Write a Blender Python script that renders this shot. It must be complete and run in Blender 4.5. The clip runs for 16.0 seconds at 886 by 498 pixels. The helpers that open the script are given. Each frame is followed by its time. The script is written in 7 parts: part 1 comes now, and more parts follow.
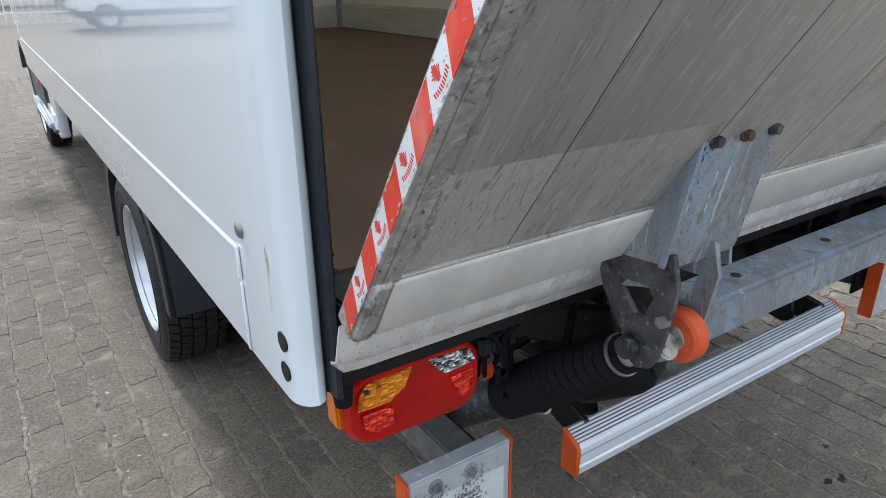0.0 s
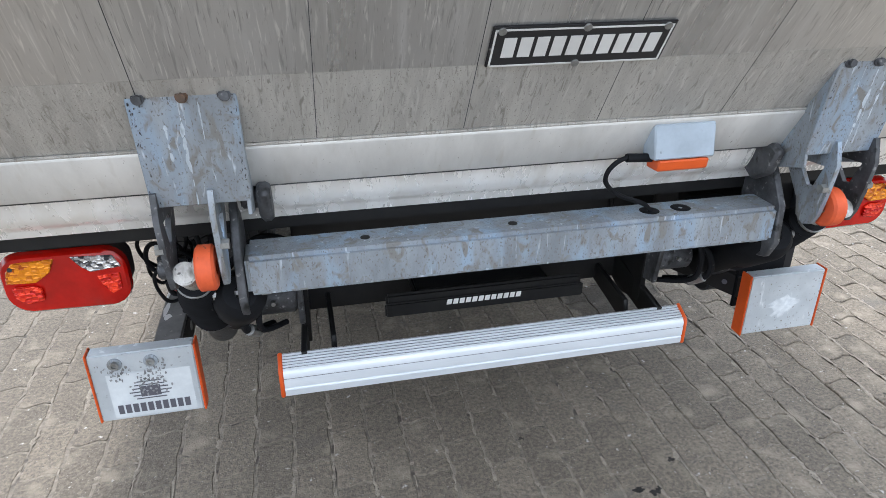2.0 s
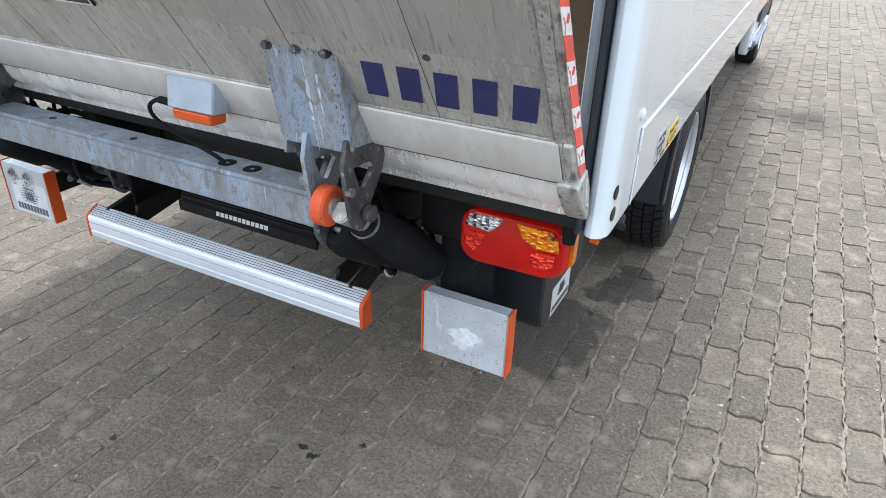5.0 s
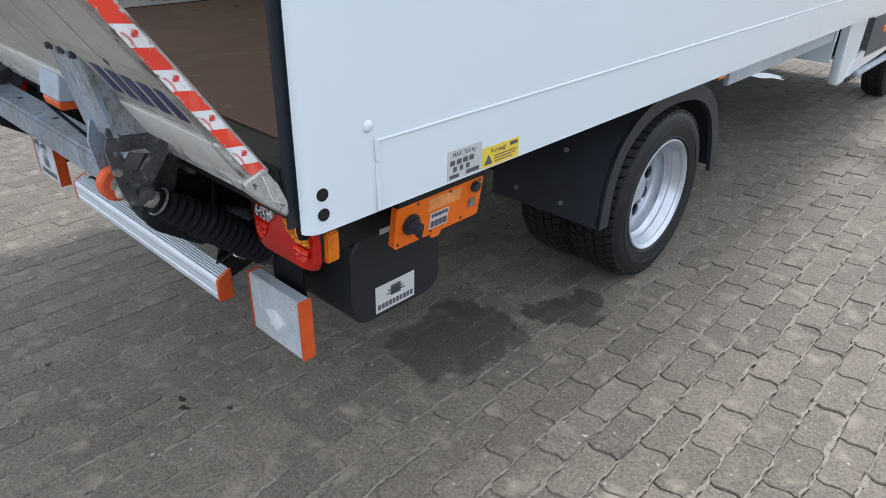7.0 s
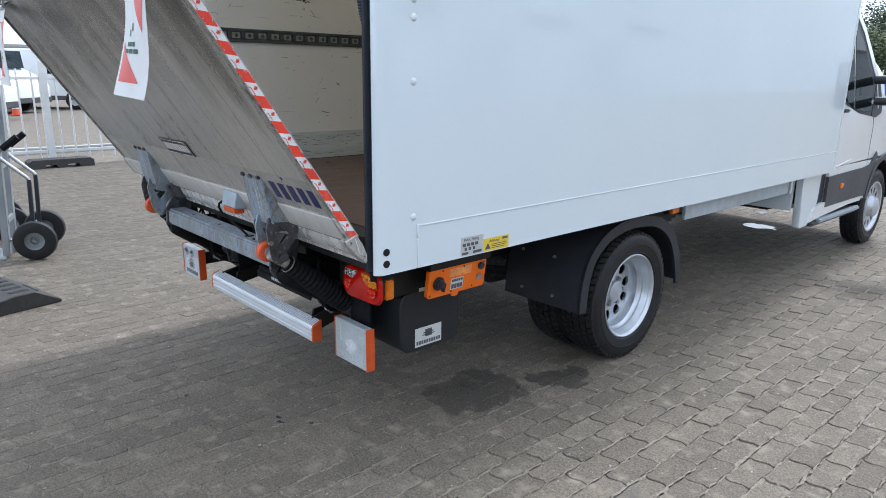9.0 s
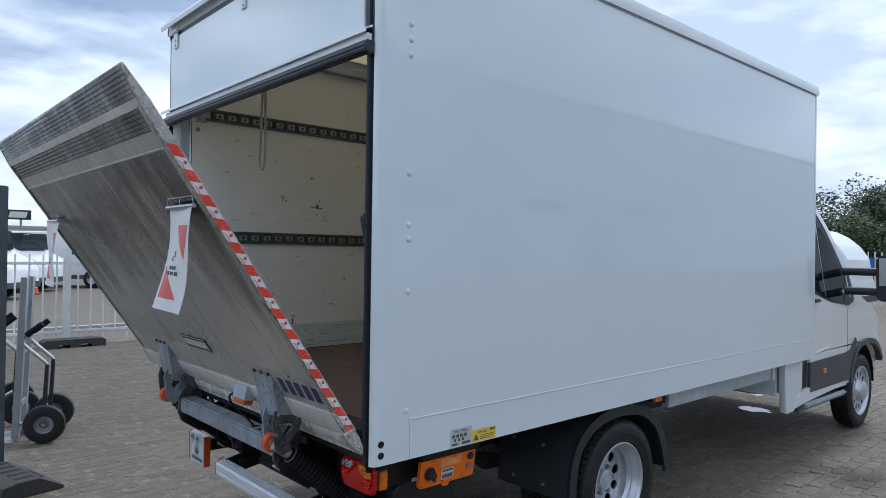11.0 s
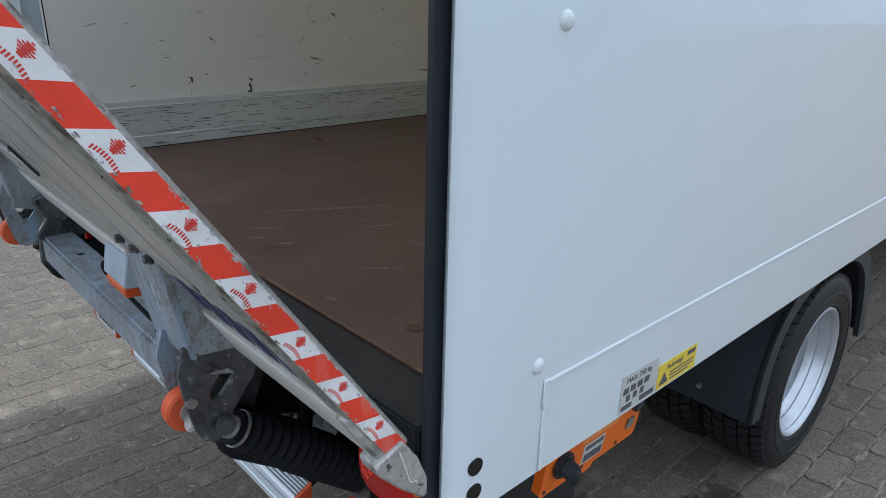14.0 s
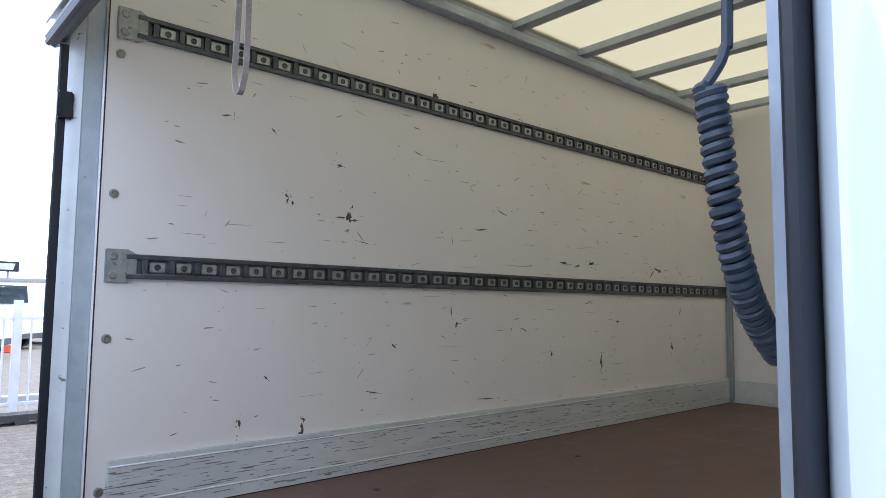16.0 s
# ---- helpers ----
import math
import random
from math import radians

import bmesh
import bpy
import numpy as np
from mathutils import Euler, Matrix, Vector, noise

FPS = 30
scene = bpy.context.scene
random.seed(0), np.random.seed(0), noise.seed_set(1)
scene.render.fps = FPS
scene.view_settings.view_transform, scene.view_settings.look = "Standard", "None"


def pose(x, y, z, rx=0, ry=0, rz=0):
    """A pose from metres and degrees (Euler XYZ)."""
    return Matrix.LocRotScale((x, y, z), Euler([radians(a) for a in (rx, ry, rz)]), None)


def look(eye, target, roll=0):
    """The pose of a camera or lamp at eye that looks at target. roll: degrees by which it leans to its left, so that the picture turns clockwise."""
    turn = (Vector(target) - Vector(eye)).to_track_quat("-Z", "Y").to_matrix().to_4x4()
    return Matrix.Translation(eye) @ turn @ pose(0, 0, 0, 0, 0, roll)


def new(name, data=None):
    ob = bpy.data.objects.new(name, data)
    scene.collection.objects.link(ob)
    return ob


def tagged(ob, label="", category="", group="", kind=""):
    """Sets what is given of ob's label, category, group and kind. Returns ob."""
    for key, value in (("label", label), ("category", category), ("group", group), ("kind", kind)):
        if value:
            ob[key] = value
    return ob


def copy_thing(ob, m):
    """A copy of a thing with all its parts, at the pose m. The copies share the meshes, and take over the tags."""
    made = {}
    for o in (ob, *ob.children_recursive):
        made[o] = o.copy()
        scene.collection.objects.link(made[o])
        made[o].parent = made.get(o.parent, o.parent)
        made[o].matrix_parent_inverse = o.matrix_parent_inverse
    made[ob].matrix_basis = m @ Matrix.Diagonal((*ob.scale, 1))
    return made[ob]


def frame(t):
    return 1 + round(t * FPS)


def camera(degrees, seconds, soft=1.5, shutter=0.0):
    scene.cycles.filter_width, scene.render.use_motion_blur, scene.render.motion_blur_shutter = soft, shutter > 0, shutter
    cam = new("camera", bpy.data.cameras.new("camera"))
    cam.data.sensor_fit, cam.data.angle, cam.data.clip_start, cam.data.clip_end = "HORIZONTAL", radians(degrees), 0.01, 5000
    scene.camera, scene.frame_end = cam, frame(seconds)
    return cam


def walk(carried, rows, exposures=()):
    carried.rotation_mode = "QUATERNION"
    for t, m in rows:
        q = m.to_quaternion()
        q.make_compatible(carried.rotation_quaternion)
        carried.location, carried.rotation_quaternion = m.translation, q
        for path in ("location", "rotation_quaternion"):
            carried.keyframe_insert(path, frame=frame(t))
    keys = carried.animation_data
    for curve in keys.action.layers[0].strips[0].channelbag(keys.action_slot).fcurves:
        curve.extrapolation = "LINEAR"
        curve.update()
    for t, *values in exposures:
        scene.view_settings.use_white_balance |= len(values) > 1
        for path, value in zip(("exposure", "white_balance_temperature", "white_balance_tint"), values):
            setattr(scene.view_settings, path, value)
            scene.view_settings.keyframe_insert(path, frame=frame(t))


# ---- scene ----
cam = camera(66.9, 16.0, soft=0.6)
PATH = [
    (0, (-1.28, -0.65, 1.274), (-0.259, 0.892, 0.514), -0.7),
    (0.5, (-1.082, -0.816, 1.269), (-0.047, 0.714, 0.502), -0.7),
    (1, (-0.89, -1.009, 1.285), (0.153, 0.51, 0.509), -0.5),
    (1.5, (-0.666, -1.13, 1.286), (0.261, 0.458, 0.499), -0.1),
    (2, (-0.399, -1.176, 1.303), (-0.013, 0.585, 0.439), -0.3),
    (2.5, (-0.146, -1.29, 1.301), (-0.035, 0.487, 0.39), -0.0),
    (3, (0.116, -1.313, 1.308), (-0.034, 0.452, 0.379), 0.0),
    (3.5, (0.419, -1.273, 1.31), (0.1, 0.467, 0.376), 0.0),
    (4, (0.735, -1.261, 1.331), (0.332, 0.46, 0.396), 0.4),
    (4.2, (0.856, -1.236, 1.313), (0.419, 0.474, 0.373), 0.6),
    (6.3, (1.771, -0.666, 1.355), (0.463, 0.5, 0.391), 1.6),
    (6.5, (1.838, -0.638, 1.353), (0.518, 0.516, 0.391), 1.2),
    (7, (2.004, -0.655, 1.378), (0.808, 0.641, 0.435), 1.3),
    (7.5, (2.235, -0.797, 1.365), (1.054, 0.531, 0.447), 1.2),
    (8, (2.462, -0.931, 1.391), (1.18, 0.36, 0.562), 1.3),
    (8.5, (2.611, -1.086, 1.415), (1.294, 0.216, 0.662), 1.1),
    (9, (2.784, -1.284, 1.448), (1.353, 0.021, 0.946), 0.8),
    (9.5, (2.953, -1.415, 1.516), (1.47, -0.091, 1.289), 0.8),
    (10, (3.078, -1.454, 1.585), (1.59, -0.121, 1.494), 0.8),
    (10.2, (3.109, -1.453, 1.603), (1.616, -0.122, 1.623), 0.8),
    (12.3, (2.486, -1.155, 1.5), (1.011, 0.188, 1.35), 0.7),
    (12.5, (2.355, -1.062, 1.494), (0.9, 0.276, 1.19), 1.0),
    (13, (2.082, -0.879, 1.486), (0.709, 0.437, 0.866), 1.3),
    (13.5, (1.802, -0.714, 1.479), (0.439, 0.574, 0.785), 1.3),
    (14, (1.552, -0.499, 1.442), (0.185, 0.788, 0.753), 1.5),
    (14.5, (1.347, -0.388, 1.456), (-0.012, 0.903, 0.757), 1.6),
    (15, (1.163, -0.386, 1.51), (-0.257, 0.97, 1.127), 1.0),
    (15.5, (1.148, -0.422, 1.52), (-0.34, 0.912, 1.598), 0.3),
    (16, (1.17, -0.437, 1.545), (-0.322, 0.885, 1.713), 0.6),
]
walk(cam, [(t, look(eye, goal, roll)) for t, eye, goal, roll in PATH],
     exposures=[(0, 1.0, 6000, 10), (0.5, 1.57, 6080, 10), (1.0, 1.66, 6080, 10), (1.5, 1.65, 6100, 11), (4.0, 1.57, 6120, 11), (6.5, 1.35, 6000, 11), (7.0, 1.15, 6000, 11), (8.5, 1.0, 5900, 10), (9.0, 1.02, 5850, 10), (9.5, 0.6, 5700, 10),
                (10.2, 0.22, 5650, 10), (12.3, 0.57, 5680, 9), (13.0, 0.92, 5850, 10), (13.5, 0.80, 5730, 8), (14.5, 0.77, 5730, 9), (15.0, 1.62, 5780, 11), (15.5, 2.15, 5740, 12), (16.0, 1.72, 5440, 16)])

# ---- world, sun, exposure ----
SUN_AZ, SUN_EL = 6.5, 48.0          # degrees left of the truck's heading (negative: right), and above the horizon
scene.view_settings.exposure = 0.0
world = bpy.data.worlds.new("sky")
scene.world = world
world.use_nodes = True
wt = world.node_tree
bg = wt.nodes["Background"]
sky = wt.nodes.new("ShaderNodeTexSky")
sky.sky_type, sky.sun_disc = "NISHITA", False
sky.sun_elevation, sky.sun_rotation = radians(SUN_EL), radians(-SUN_AZ)
sky.air_density, sky.dust_density = 1.0, 2.0
coord = wt.nodes.new("ShaderNodeTexCoord")
stretch = wt.nodes.new("ShaderNodeMapping")
stretch.inputs["Scale"].default_value = (1.6, 1.6, 5.0)
wt.links.new(coord.outputs["Generated"], stretch.inputs["Vector"])
puff = wt.nodes.new("ShaderNodeTexNoise")
puff.inputs["Scale"].default_value, puff.inputs["Detail"].default_value = 1.7, 7.0
puff.inputs["Roughness"].default_value = 0.55
wt.links.new(stretch.outputs["Vector"], puff.inputs["Vector"])
cover = wt.nodes.new("ShaderNodeValToRGB")
cover.color_ramp.elements[0].position, cover.color_ramp.elements[1].position = 0.33, 0.50
cover.color_ramp.elements[0].color, cover.color_ramp.elements[1].color = (0.25, 0.25, 0.25, 1), (1, 1, 1, 1)
wt.links.new(puff.outputs["Fac"], cover.inputs["Fac"])
blend = wt.nodes.new("ShaderNodeMix")
blend.data_type = "RGBA"
shade = wt.nodes.new("ShaderNodeTexNoise")
shade.inputs["Scale"].default_value, shade.inputs["Detail"].default_value = 2.6, 6.0
wt.links.new(stretch.outputs["Vector"], shade.inputs["Vector"])
tone = wt.nodes.new("ShaderNodeValToRGB")           # cloud: grey bellies to bright tops
tone.color_ramp.elements[0].position, tone.color_ramp.elements[1].position = 0.40, 0.60
tone.color_ramp.elements[0].color, tone.color_ramp.elements[1].color = (0.60, 0.67, 0.75, 1), (1.05, 1.08, 1.12, 1)
wt.links.new(shade.outputs["Fac"], tone.inputs["Fac"])
lift_tone = wt.nodes.new("ShaderNodeVectorMath")
lift_tone.operation = "SCALE"
lift_tone.inputs["Scale"].default_value = 10.5
wt.links.new(tone.outputs["Color"], lift_tone.inputs[0])
wt.links.new(lift_tone.outputs["Vector"], blend.inputs[7])
wt.links.new(cover.outputs["Color"], blend.inputs[0])
wt.links.new(sky.outputs["Color"], blend.inputs[6])
wt.links.new(blend.outputs[2], bg.inputs["Color"])
bg.inputs["Strength"].default_value = 0.092

sun = new("sun", bpy.data.lights.new("sun", "SUN"))
sun.data.energy, sun.data.angle, sun.data.color = 1.7, radians(10), (1.0, 0.96, 0.91)
az, el = radians(SUN_AZ), radians(SUN_EL)
sun.matrix_world = look((0, 0, 0), (math.sin(az) * math.cos(el), -math.cos(az) * math.cos(el), -math.sin(el)))

# ---- materials ----
def mat(name, col, col2=None, scale=6.0, stretch=(1, 1, 1), rough=0.5, rough2=None, metal=0.0, speck=None,
        bump=0.0, bscale=150.0, spec=0.5, coat=0.0, big=0.12, rand=0.0, lo=0.38, hi=0.64, transmit=0.0):
    """A surface with colour that varies at two scales, optional specks (colour, scale, threshold) and fine relief."""
    m = bpy.data.materials.new(name)
    m.use_nodes = True
    nt = m.node_tree
    b = nt.nodes["Principled BSDF"]
    n = nt.nodes.new
    lk = nt.links.new
    pos = n("ShaderNodeNewGeometry")
    mp = n("ShaderNodeMapping")
    mp.inputs["Scale"].default_value = stretch
    lk(pos.outputs["Position"], mp.inputs["Vector"])
    n1 = n("ShaderNodeTexNoise")
    n1.inputs["Scale"].default_value, n1.inputs["Detail"].default_value, n1.inputs["Roughness"].default_value = scale, 8, 0.65
    lk(mp.outputs["Vector"], n1.inputs["Vector"])
    r1 = n("ShaderNodeValToRGB")
    r1.color_ramp.elements[0].position, r1.color_ramp.elements[1].position = lo, hi
    c2 = col2 or tuple(c * 0.88 for c in col)
    r1.color_ramp.elements[0].color, r1.color_ramp.elements[1].color = (*c2, 1), (*col, 1)
    lk(n1.outputs["Fac"], r1.inputs["Fac"])
    out = r1.outputs["Color"]
    if big:
        n2 = n("ShaderNodeTexNoise")
        n2.inputs["Scale"].default_value, n2.inputs["Detail"].default_value = scale * 0.17, 3
        lk(mp.outputs["Vector"], n2.inputs["Vector"])
        mr = n("ShaderNodeMapRange")
        mr.inputs["From Min"].default_value, mr.inputs["From Max"].default_value = 0.3, 0.7
        mr.inputs["To Min"].default_value, mr.inputs["To Max"].default_value = 1 - big, 1 + big
        lk(n2.outputs["Fac"], mr.inputs["Value"])
        vm = n("ShaderNodeVectorMath")
        vm.operation = "SCALE"
        lk(out, vm.inputs[0])
        lk(mr.outputs["Result"], vm.inputs["Scale"])
        out = vm.outputs["Vector"]
    if rand:
        oi = n("ShaderNodeObjectInfo")
        isl = n("ShaderNodeNewGeometry")
        ad = n("ShaderNodeMath")
        ad.operation = "ADD"
        lk(oi.outputs["Random"], ad.inputs[0])
        lk(isl.outputs["Random Per Island"], ad.inputs[1])
        fr = n("ShaderNodeMath")
        fr.operation = "FRACT"
        lk(ad.outputs[0], fr.inputs[0])
        m2 = n("ShaderNodeMapRange")
        m2.inputs["To Min"].default_value, m2.inputs["To Max"].default_value = 1 - rand, 1 + rand
        lk(fr.outputs[0], m2.inputs["Value"])
        v2 = n("ShaderNodeVectorMath")
        v2.operation = "SCALE"
        lk(out, v2.inputs[0])
        lk(m2.outputs["Result"], v2.inputs["Scale"])
        out = v2.outputs["Vector"]
    for s in (speck if isinstance(speck, list) else [speck] if speck else []):
        n3 = n("ShaderNodeTexNoise")
        n3.inputs["Scale"].default_value, n3.inputs["Detail"].default_value = s[1], 4
        n3.inputs["Distortion"].default_value = s[5] if len(s) > 5 else 0.0
        if len(s) > 3 and s[3]:
            m3 = n("ShaderNodeMapping")
            m3.inputs["Scale"].default_value = s[3]
            lk(pos.outputs["Position"], m3.inputs["Vector"])
            lk(m3.outputs["Vector"], n3.inputs["Vector"])
        else:
            lk(mp.outputs["Vector"], n3.inputs["Vector"])
        r3 = n("ShaderNodeValToRGB")
        r3.color_ramp.elements[0].position, r3.color_ramp.elements[1].position = s[2], min(1.0, s[2] + (s[4] if len(s) > 4 else 0.05))
        lk(n3.outputs["Fac"], r3.inputs["Fac"])
        mx = n("ShaderNodeMix")
        mx.data_type = "RGBA"
        lk(r3.outputs["Color"], mx.inputs[0])
        lk(out, mx.inputs[6])
        mx.inputs[7].default_value = (*s[0], 1)
        out = mx.outputs[2]
    lk(out, b.inputs["Base Color"])
    b.inputs["Metallic"].default_value = metal
    b.inputs["Specular IOR Level"].default_value = spec
    b.inputs["Coat Weight"].default_value = coat
    b.inputs["Coat Roughness"].default_value = 0.035
    b.inputs["Transmission Weight"].default_value = transmit
    rr = n("ShaderNodeMapRange")
    rr.inputs["From Min"].default_value, rr.inputs["From Max"].default_value = 0.3, 0.7
    rr.inputs["To Min"].default_value, rr.inputs["To Max"].default_value = rough, rough if rough2 is None else rough2
    lk(n1.outputs["Fac"], rr.inputs["Value"])
    lk(rr.outputs["Result"], b.inputs["Roughness"])
    if bump:
        n4 = n("ShaderNodeTexNoise")
        n4.inputs["Scale"].default_value, n4.inputs["Detail"].default_value = bscale, 5
        lk(pos.outputs["Position"], n4.inputs["Vector"])
        bp = n("ShaderNodeBump")
        bp.inputs["Strength"].default_value, bp.inputs["Distance"].default_value = bump, 0.004
        lk(n4.outputs["Fac"], bp.inputs["Height"])
        lk(bp.outputs["Normal"], b.inputs["Normal"])
    return m


PAINT = mat("white_paint", (0.722, 0.80, 0.845), (0.70, 0.78, 0.83), 1.2, rough=0.16, rough2=0.22, coat=1.0, big=0.02, bump=0.012, bscale=4)
POST = mat("white_post", (0.74, 0.79, 0.82), (0.68, 0.735, 0.77), 3, rough=0.28, coat=0.2, big=0.03,
           speck=((0.25, 0.16, 0.09), 38, 0.78))
GREYTRIM = mat("grey_trim", (0.42, 0.465, 0.515), (0.34, 0.38, 0.43), 9, rough=0.45, metal=0.35, speck=((0.12, 0.12, 0.12), 60, 0.72))
PALEPOST = mat("pale_worn_paint", (0.70, 0.75, 0.77), (0.62, 0.67, 0.69), 9, rough=0.5,
               speck=[((0.16, 0.15, 0.13), 45, 0.70), ((0.3, 0.26, 0.2), 14, 0.72)])
PLATE = mat("weathered_aluminium", (0.585, 0.578, 0.558), (0.50, 0.493, 0.476), 12, stretch=(1, 0.10, 0.10), rough=0.24, rough2=0.42, metal=0.68, big=0.12,
            speck=[((0.70, 0.69, 0.66), 95, 0.57, (1, 0.09, 0.09), 0.12, 2.6), ((0.63, 0.625, 0.61), 50, 0.58, (1, 0.06, 0.06), 0.20, 0.6), ((0.37, 0.365, 0.35), 105, 0.585, (1, 0.08, 0.08), 0.12, 2.0), ((0.34, 0.335, 0.315), 420, 0.64, None, 0.08)], bump=0.06, bscale=120)
def darker_upwards(m, low, high):
    """Towards its upper end a slanting plate turns darker, more metallic, brushed and smudged."""
    nt = m.node_tree
    b = nt.nodes["Principled BSDF"]
    pos = nt.nodes.new("ShaderNodeNewGeometry")
    sep = nt.nodes.new("ShaderNodeSeparateXYZ")
    nt.links.new(pos.outputs["Position"], sep.inputs[0])
    streak = nt.nodes.new("ShaderNodeTexNoise")
    mp = nt.nodes.new("ShaderNodeMapping")
    mp.inputs["Scale"].default_value = (9, 0.7, 0.7)
    streak.inputs["Scale"].default_value, streak.inputs["Detail"].default_value = 1.0, 7
    nt.links.new(pos.outputs["Position"], mp.inputs["Vector"])
    nt.links.new(mp.outputs["Vector"], streak.inputs["Vector"])
    add = nt.nodes.new("ShaderNodeMath")
    add.operation = "MULTIPLY_ADD"
    add.inputs[1].default_value = 0.5
    nt.links.new(streak.outputs["Fac"], add.inputs[0])
    nt.links.new(sep.outputs["Z"], add.inputs[2])
    f = nt.nodes.new("ShaderNodeMapRange")
    f.inputs["From Min"].default_value, f.inputs["From Max"].default_value = low + 0.25, high + 0.25
    nt.links.new(add.outputs[0], f.inputs["Value"])
    mm = nt.nodes.new("ShaderNodeMapRange")
    mm.inputs["To Min"].default_value, mm.inputs["To Max"].default_value = b.inputs["Metallic"].default_value, 0.97
    nt.links.new(f.outputs["Result"], mm.inputs["Value"])
    nt.links.new(mm.outputs["Result"], b.inputs["Metallic"])
    src = b.inputs["Roughness"].links[0].from_socket
    mr = nt.nodes.new("ShaderNodeMix")
    nt.links.new(f.outputs["Result"], mr.inputs[0])
    nt.links.new(src, mr.inputs[2])
    mr.inputs[3].default_value = 0.22
    nt.links.new(mr.outputs[0], b.inputs["Roughness"])
    base = b.inputs["Base Color"].links[0].from_socket
    brush = nt.nodes.new("ShaderNodeTexNoise")
    bmap = nt.nodes.new("ShaderNodeMapping")
    bmap.inputs["Scale"].default_value = (15, 2.2, 1.5)
    bmap.inputs["Rotation"].default_value = (0, radians(14), 0)
    brush.inputs["Scale"].default_value, brush.inputs["Detail"].default_value, brush.inputs["Roughness"].default_value = 1.0, 9, 0.68
    brush.inputs["Distortion"].default_value = 0.35
    nt.links.new(pos.outputs["Position"], bmap.inputs["Vector"])
    nt.links.new(bmap.outputs["Vector"], brush.inputs["Vector"])
    ramp = nt.nodes.new("ShaderNodeValToRGB")
    ramp.color_ramp.elements[0].position, ramp.color_ramp.elements[1].position = 0.47, 0.76
    ramp.color_ramp.elements[0].color, ramp.color_ramp.elements[1].color = (0.125, 0.133, 0.142, 1), (0.44, 0.445, 0.45, 1)
    nt.links.new(brush.outputs["Fac"], ramp.inputs["Fac"])
    bare = nt.nodes.new("ShaderNodeMix")
    bare.data_type = "RGBA"
    nt.links.new(f.outputs["Result"], bare.inputs[0])
    nt.links.new(base, bare.inputs[6])
    cloudy = nt.nodes.new("ShaderNodeTexNoise")
    cloudy.inputs["Scale"].default_value, cloudy.inputs["Detail"].default_value = 4.5, 5
    nt.links.new(pos.outputs["Position"], cloudy.inputs["Vector"])
    gain = nt.nodes.new("ShaderNodeMapRange")
    gain.inputs["From Min"].default_value, gain.inputs["From Max"].default_value = 0.35, 0.65
    gain.inputs["To Min"].default_value, gain.inputs["To Max"].default_value = 0.65, 1.45
    nt.links.new(cloudy.outputs["Fac"], gain.inputs["Value"])
    smudge = nt.nodes.new("ShaderNodeVectorMath")
    smudge.operation = "SCALE"
    nt.links.new(ramp.outputs["Color"], smudge.inputs[0])
    nt.links.new(gain.outputs["Result"], smudge.inputs["Scale"])
    nt.links.new(smudge.outputs["Vector"], bare.inputs[7])
    nt.links.new(bare.outputs[2], b.inputs["Base Color"])
    return m


darker_upwards(PLATE, 1.34, 1.70)
PLATELOW = mat("streaked_aluminium", (0.565, 0.55, 0.512), (0.46, 0.447, 0.416), 34, stretch=(1, 0.16, 0.16), rough=0.42, rough2=0.58, metal=0.5,
               speck=[((0.60, 0.585, 0.55), 90, 0.55, (1, 0.14, 0.14), 0.16, 1.6), ((0.31, 0.295, 0.265), 120, 0.56, (1, 0.20, 0.20), 0.14, 1.8), ((0.27, 0.255, 0.225), 420, 0.62, (1, 0.8, 0.8), 0.08), ((0.34, 0.32, 0.285), 26, 0.60, (1, 0.08, 0.08), 0.22)], bump=0.3, bscale=260)
BRIGHT = mat("pale_aluminium", (0.72, 0.715, 0.69), (0.61, 0.605, 0.58), 14, stretch=(1, 0.5, 0.35), rough=0.38, metal=0.3,
             speck=[((0.56, 0.54, 0.49), 60, 0.58, (1, 0.3, 0.2), 0.25), ((0.36, 0.34, 0.30), 210, 0.68, (1, 0.8, 0.5), 0.08)])
LIP = mat("polished_aluminium", (0.92, 0.915, 0.89), (0.82, 0.81, 0.775), 22, stretch=(1, 0.6, 0.3), rough=0.20, rough2=0.34, metal=0.35,
          speck=[((0.30, 0.275, 0.23), 230, 0.665, (1, 0.8, 0.5), 0.08), ((0.62, 0.59, 0.53), 26, 0.60, (1, 0.4, 0.25), 0.25), ((0.10, 0.09, 0.075), 300, 0.72, (1, 0.8, 0.6), 0.05)], bump=0.03, bscale=60)
CASTALU = mat("scraped_cast_aluminium", (0.52, 0.51, 0.48), (0.33, 0.322, 0.30), 60, stretch=(1, 0.6, 0.6), rough=0.5, metal=0.4, bump=1.0, bscale=95, speck=[((0.60, 0.595, 0.575), 150, 0.60, (1, 0.6, 0.6), 0.12), ((0.10, 0.098, 0.09), 140, 0.62, (1, 0.7, 0.7), 0.08), ((0.16, 0.15, 0.13), 34, 0.60, None, 0.10)])
BLUEGREY = mat("pale_blue_grey_box", (0.50, 0.57, 0.62), (0.42, 0.48, 0.53), 14, rough=0.45, metal=0.2, speck=((0.16, 0.16, 0.16), 60, 0.70))
BUMPER = mat("clean_aluminium", (0.70, 0.74, 0.78), (0.62, 0.66, 0.70), 40, stretch=(0.08, 1, 1), rough=0.36, metal=0.3, big=0.05)
GROOVESHADE = mat("painted_groove_shade", (0.06, 0.065, 0.08), rough=0.5)
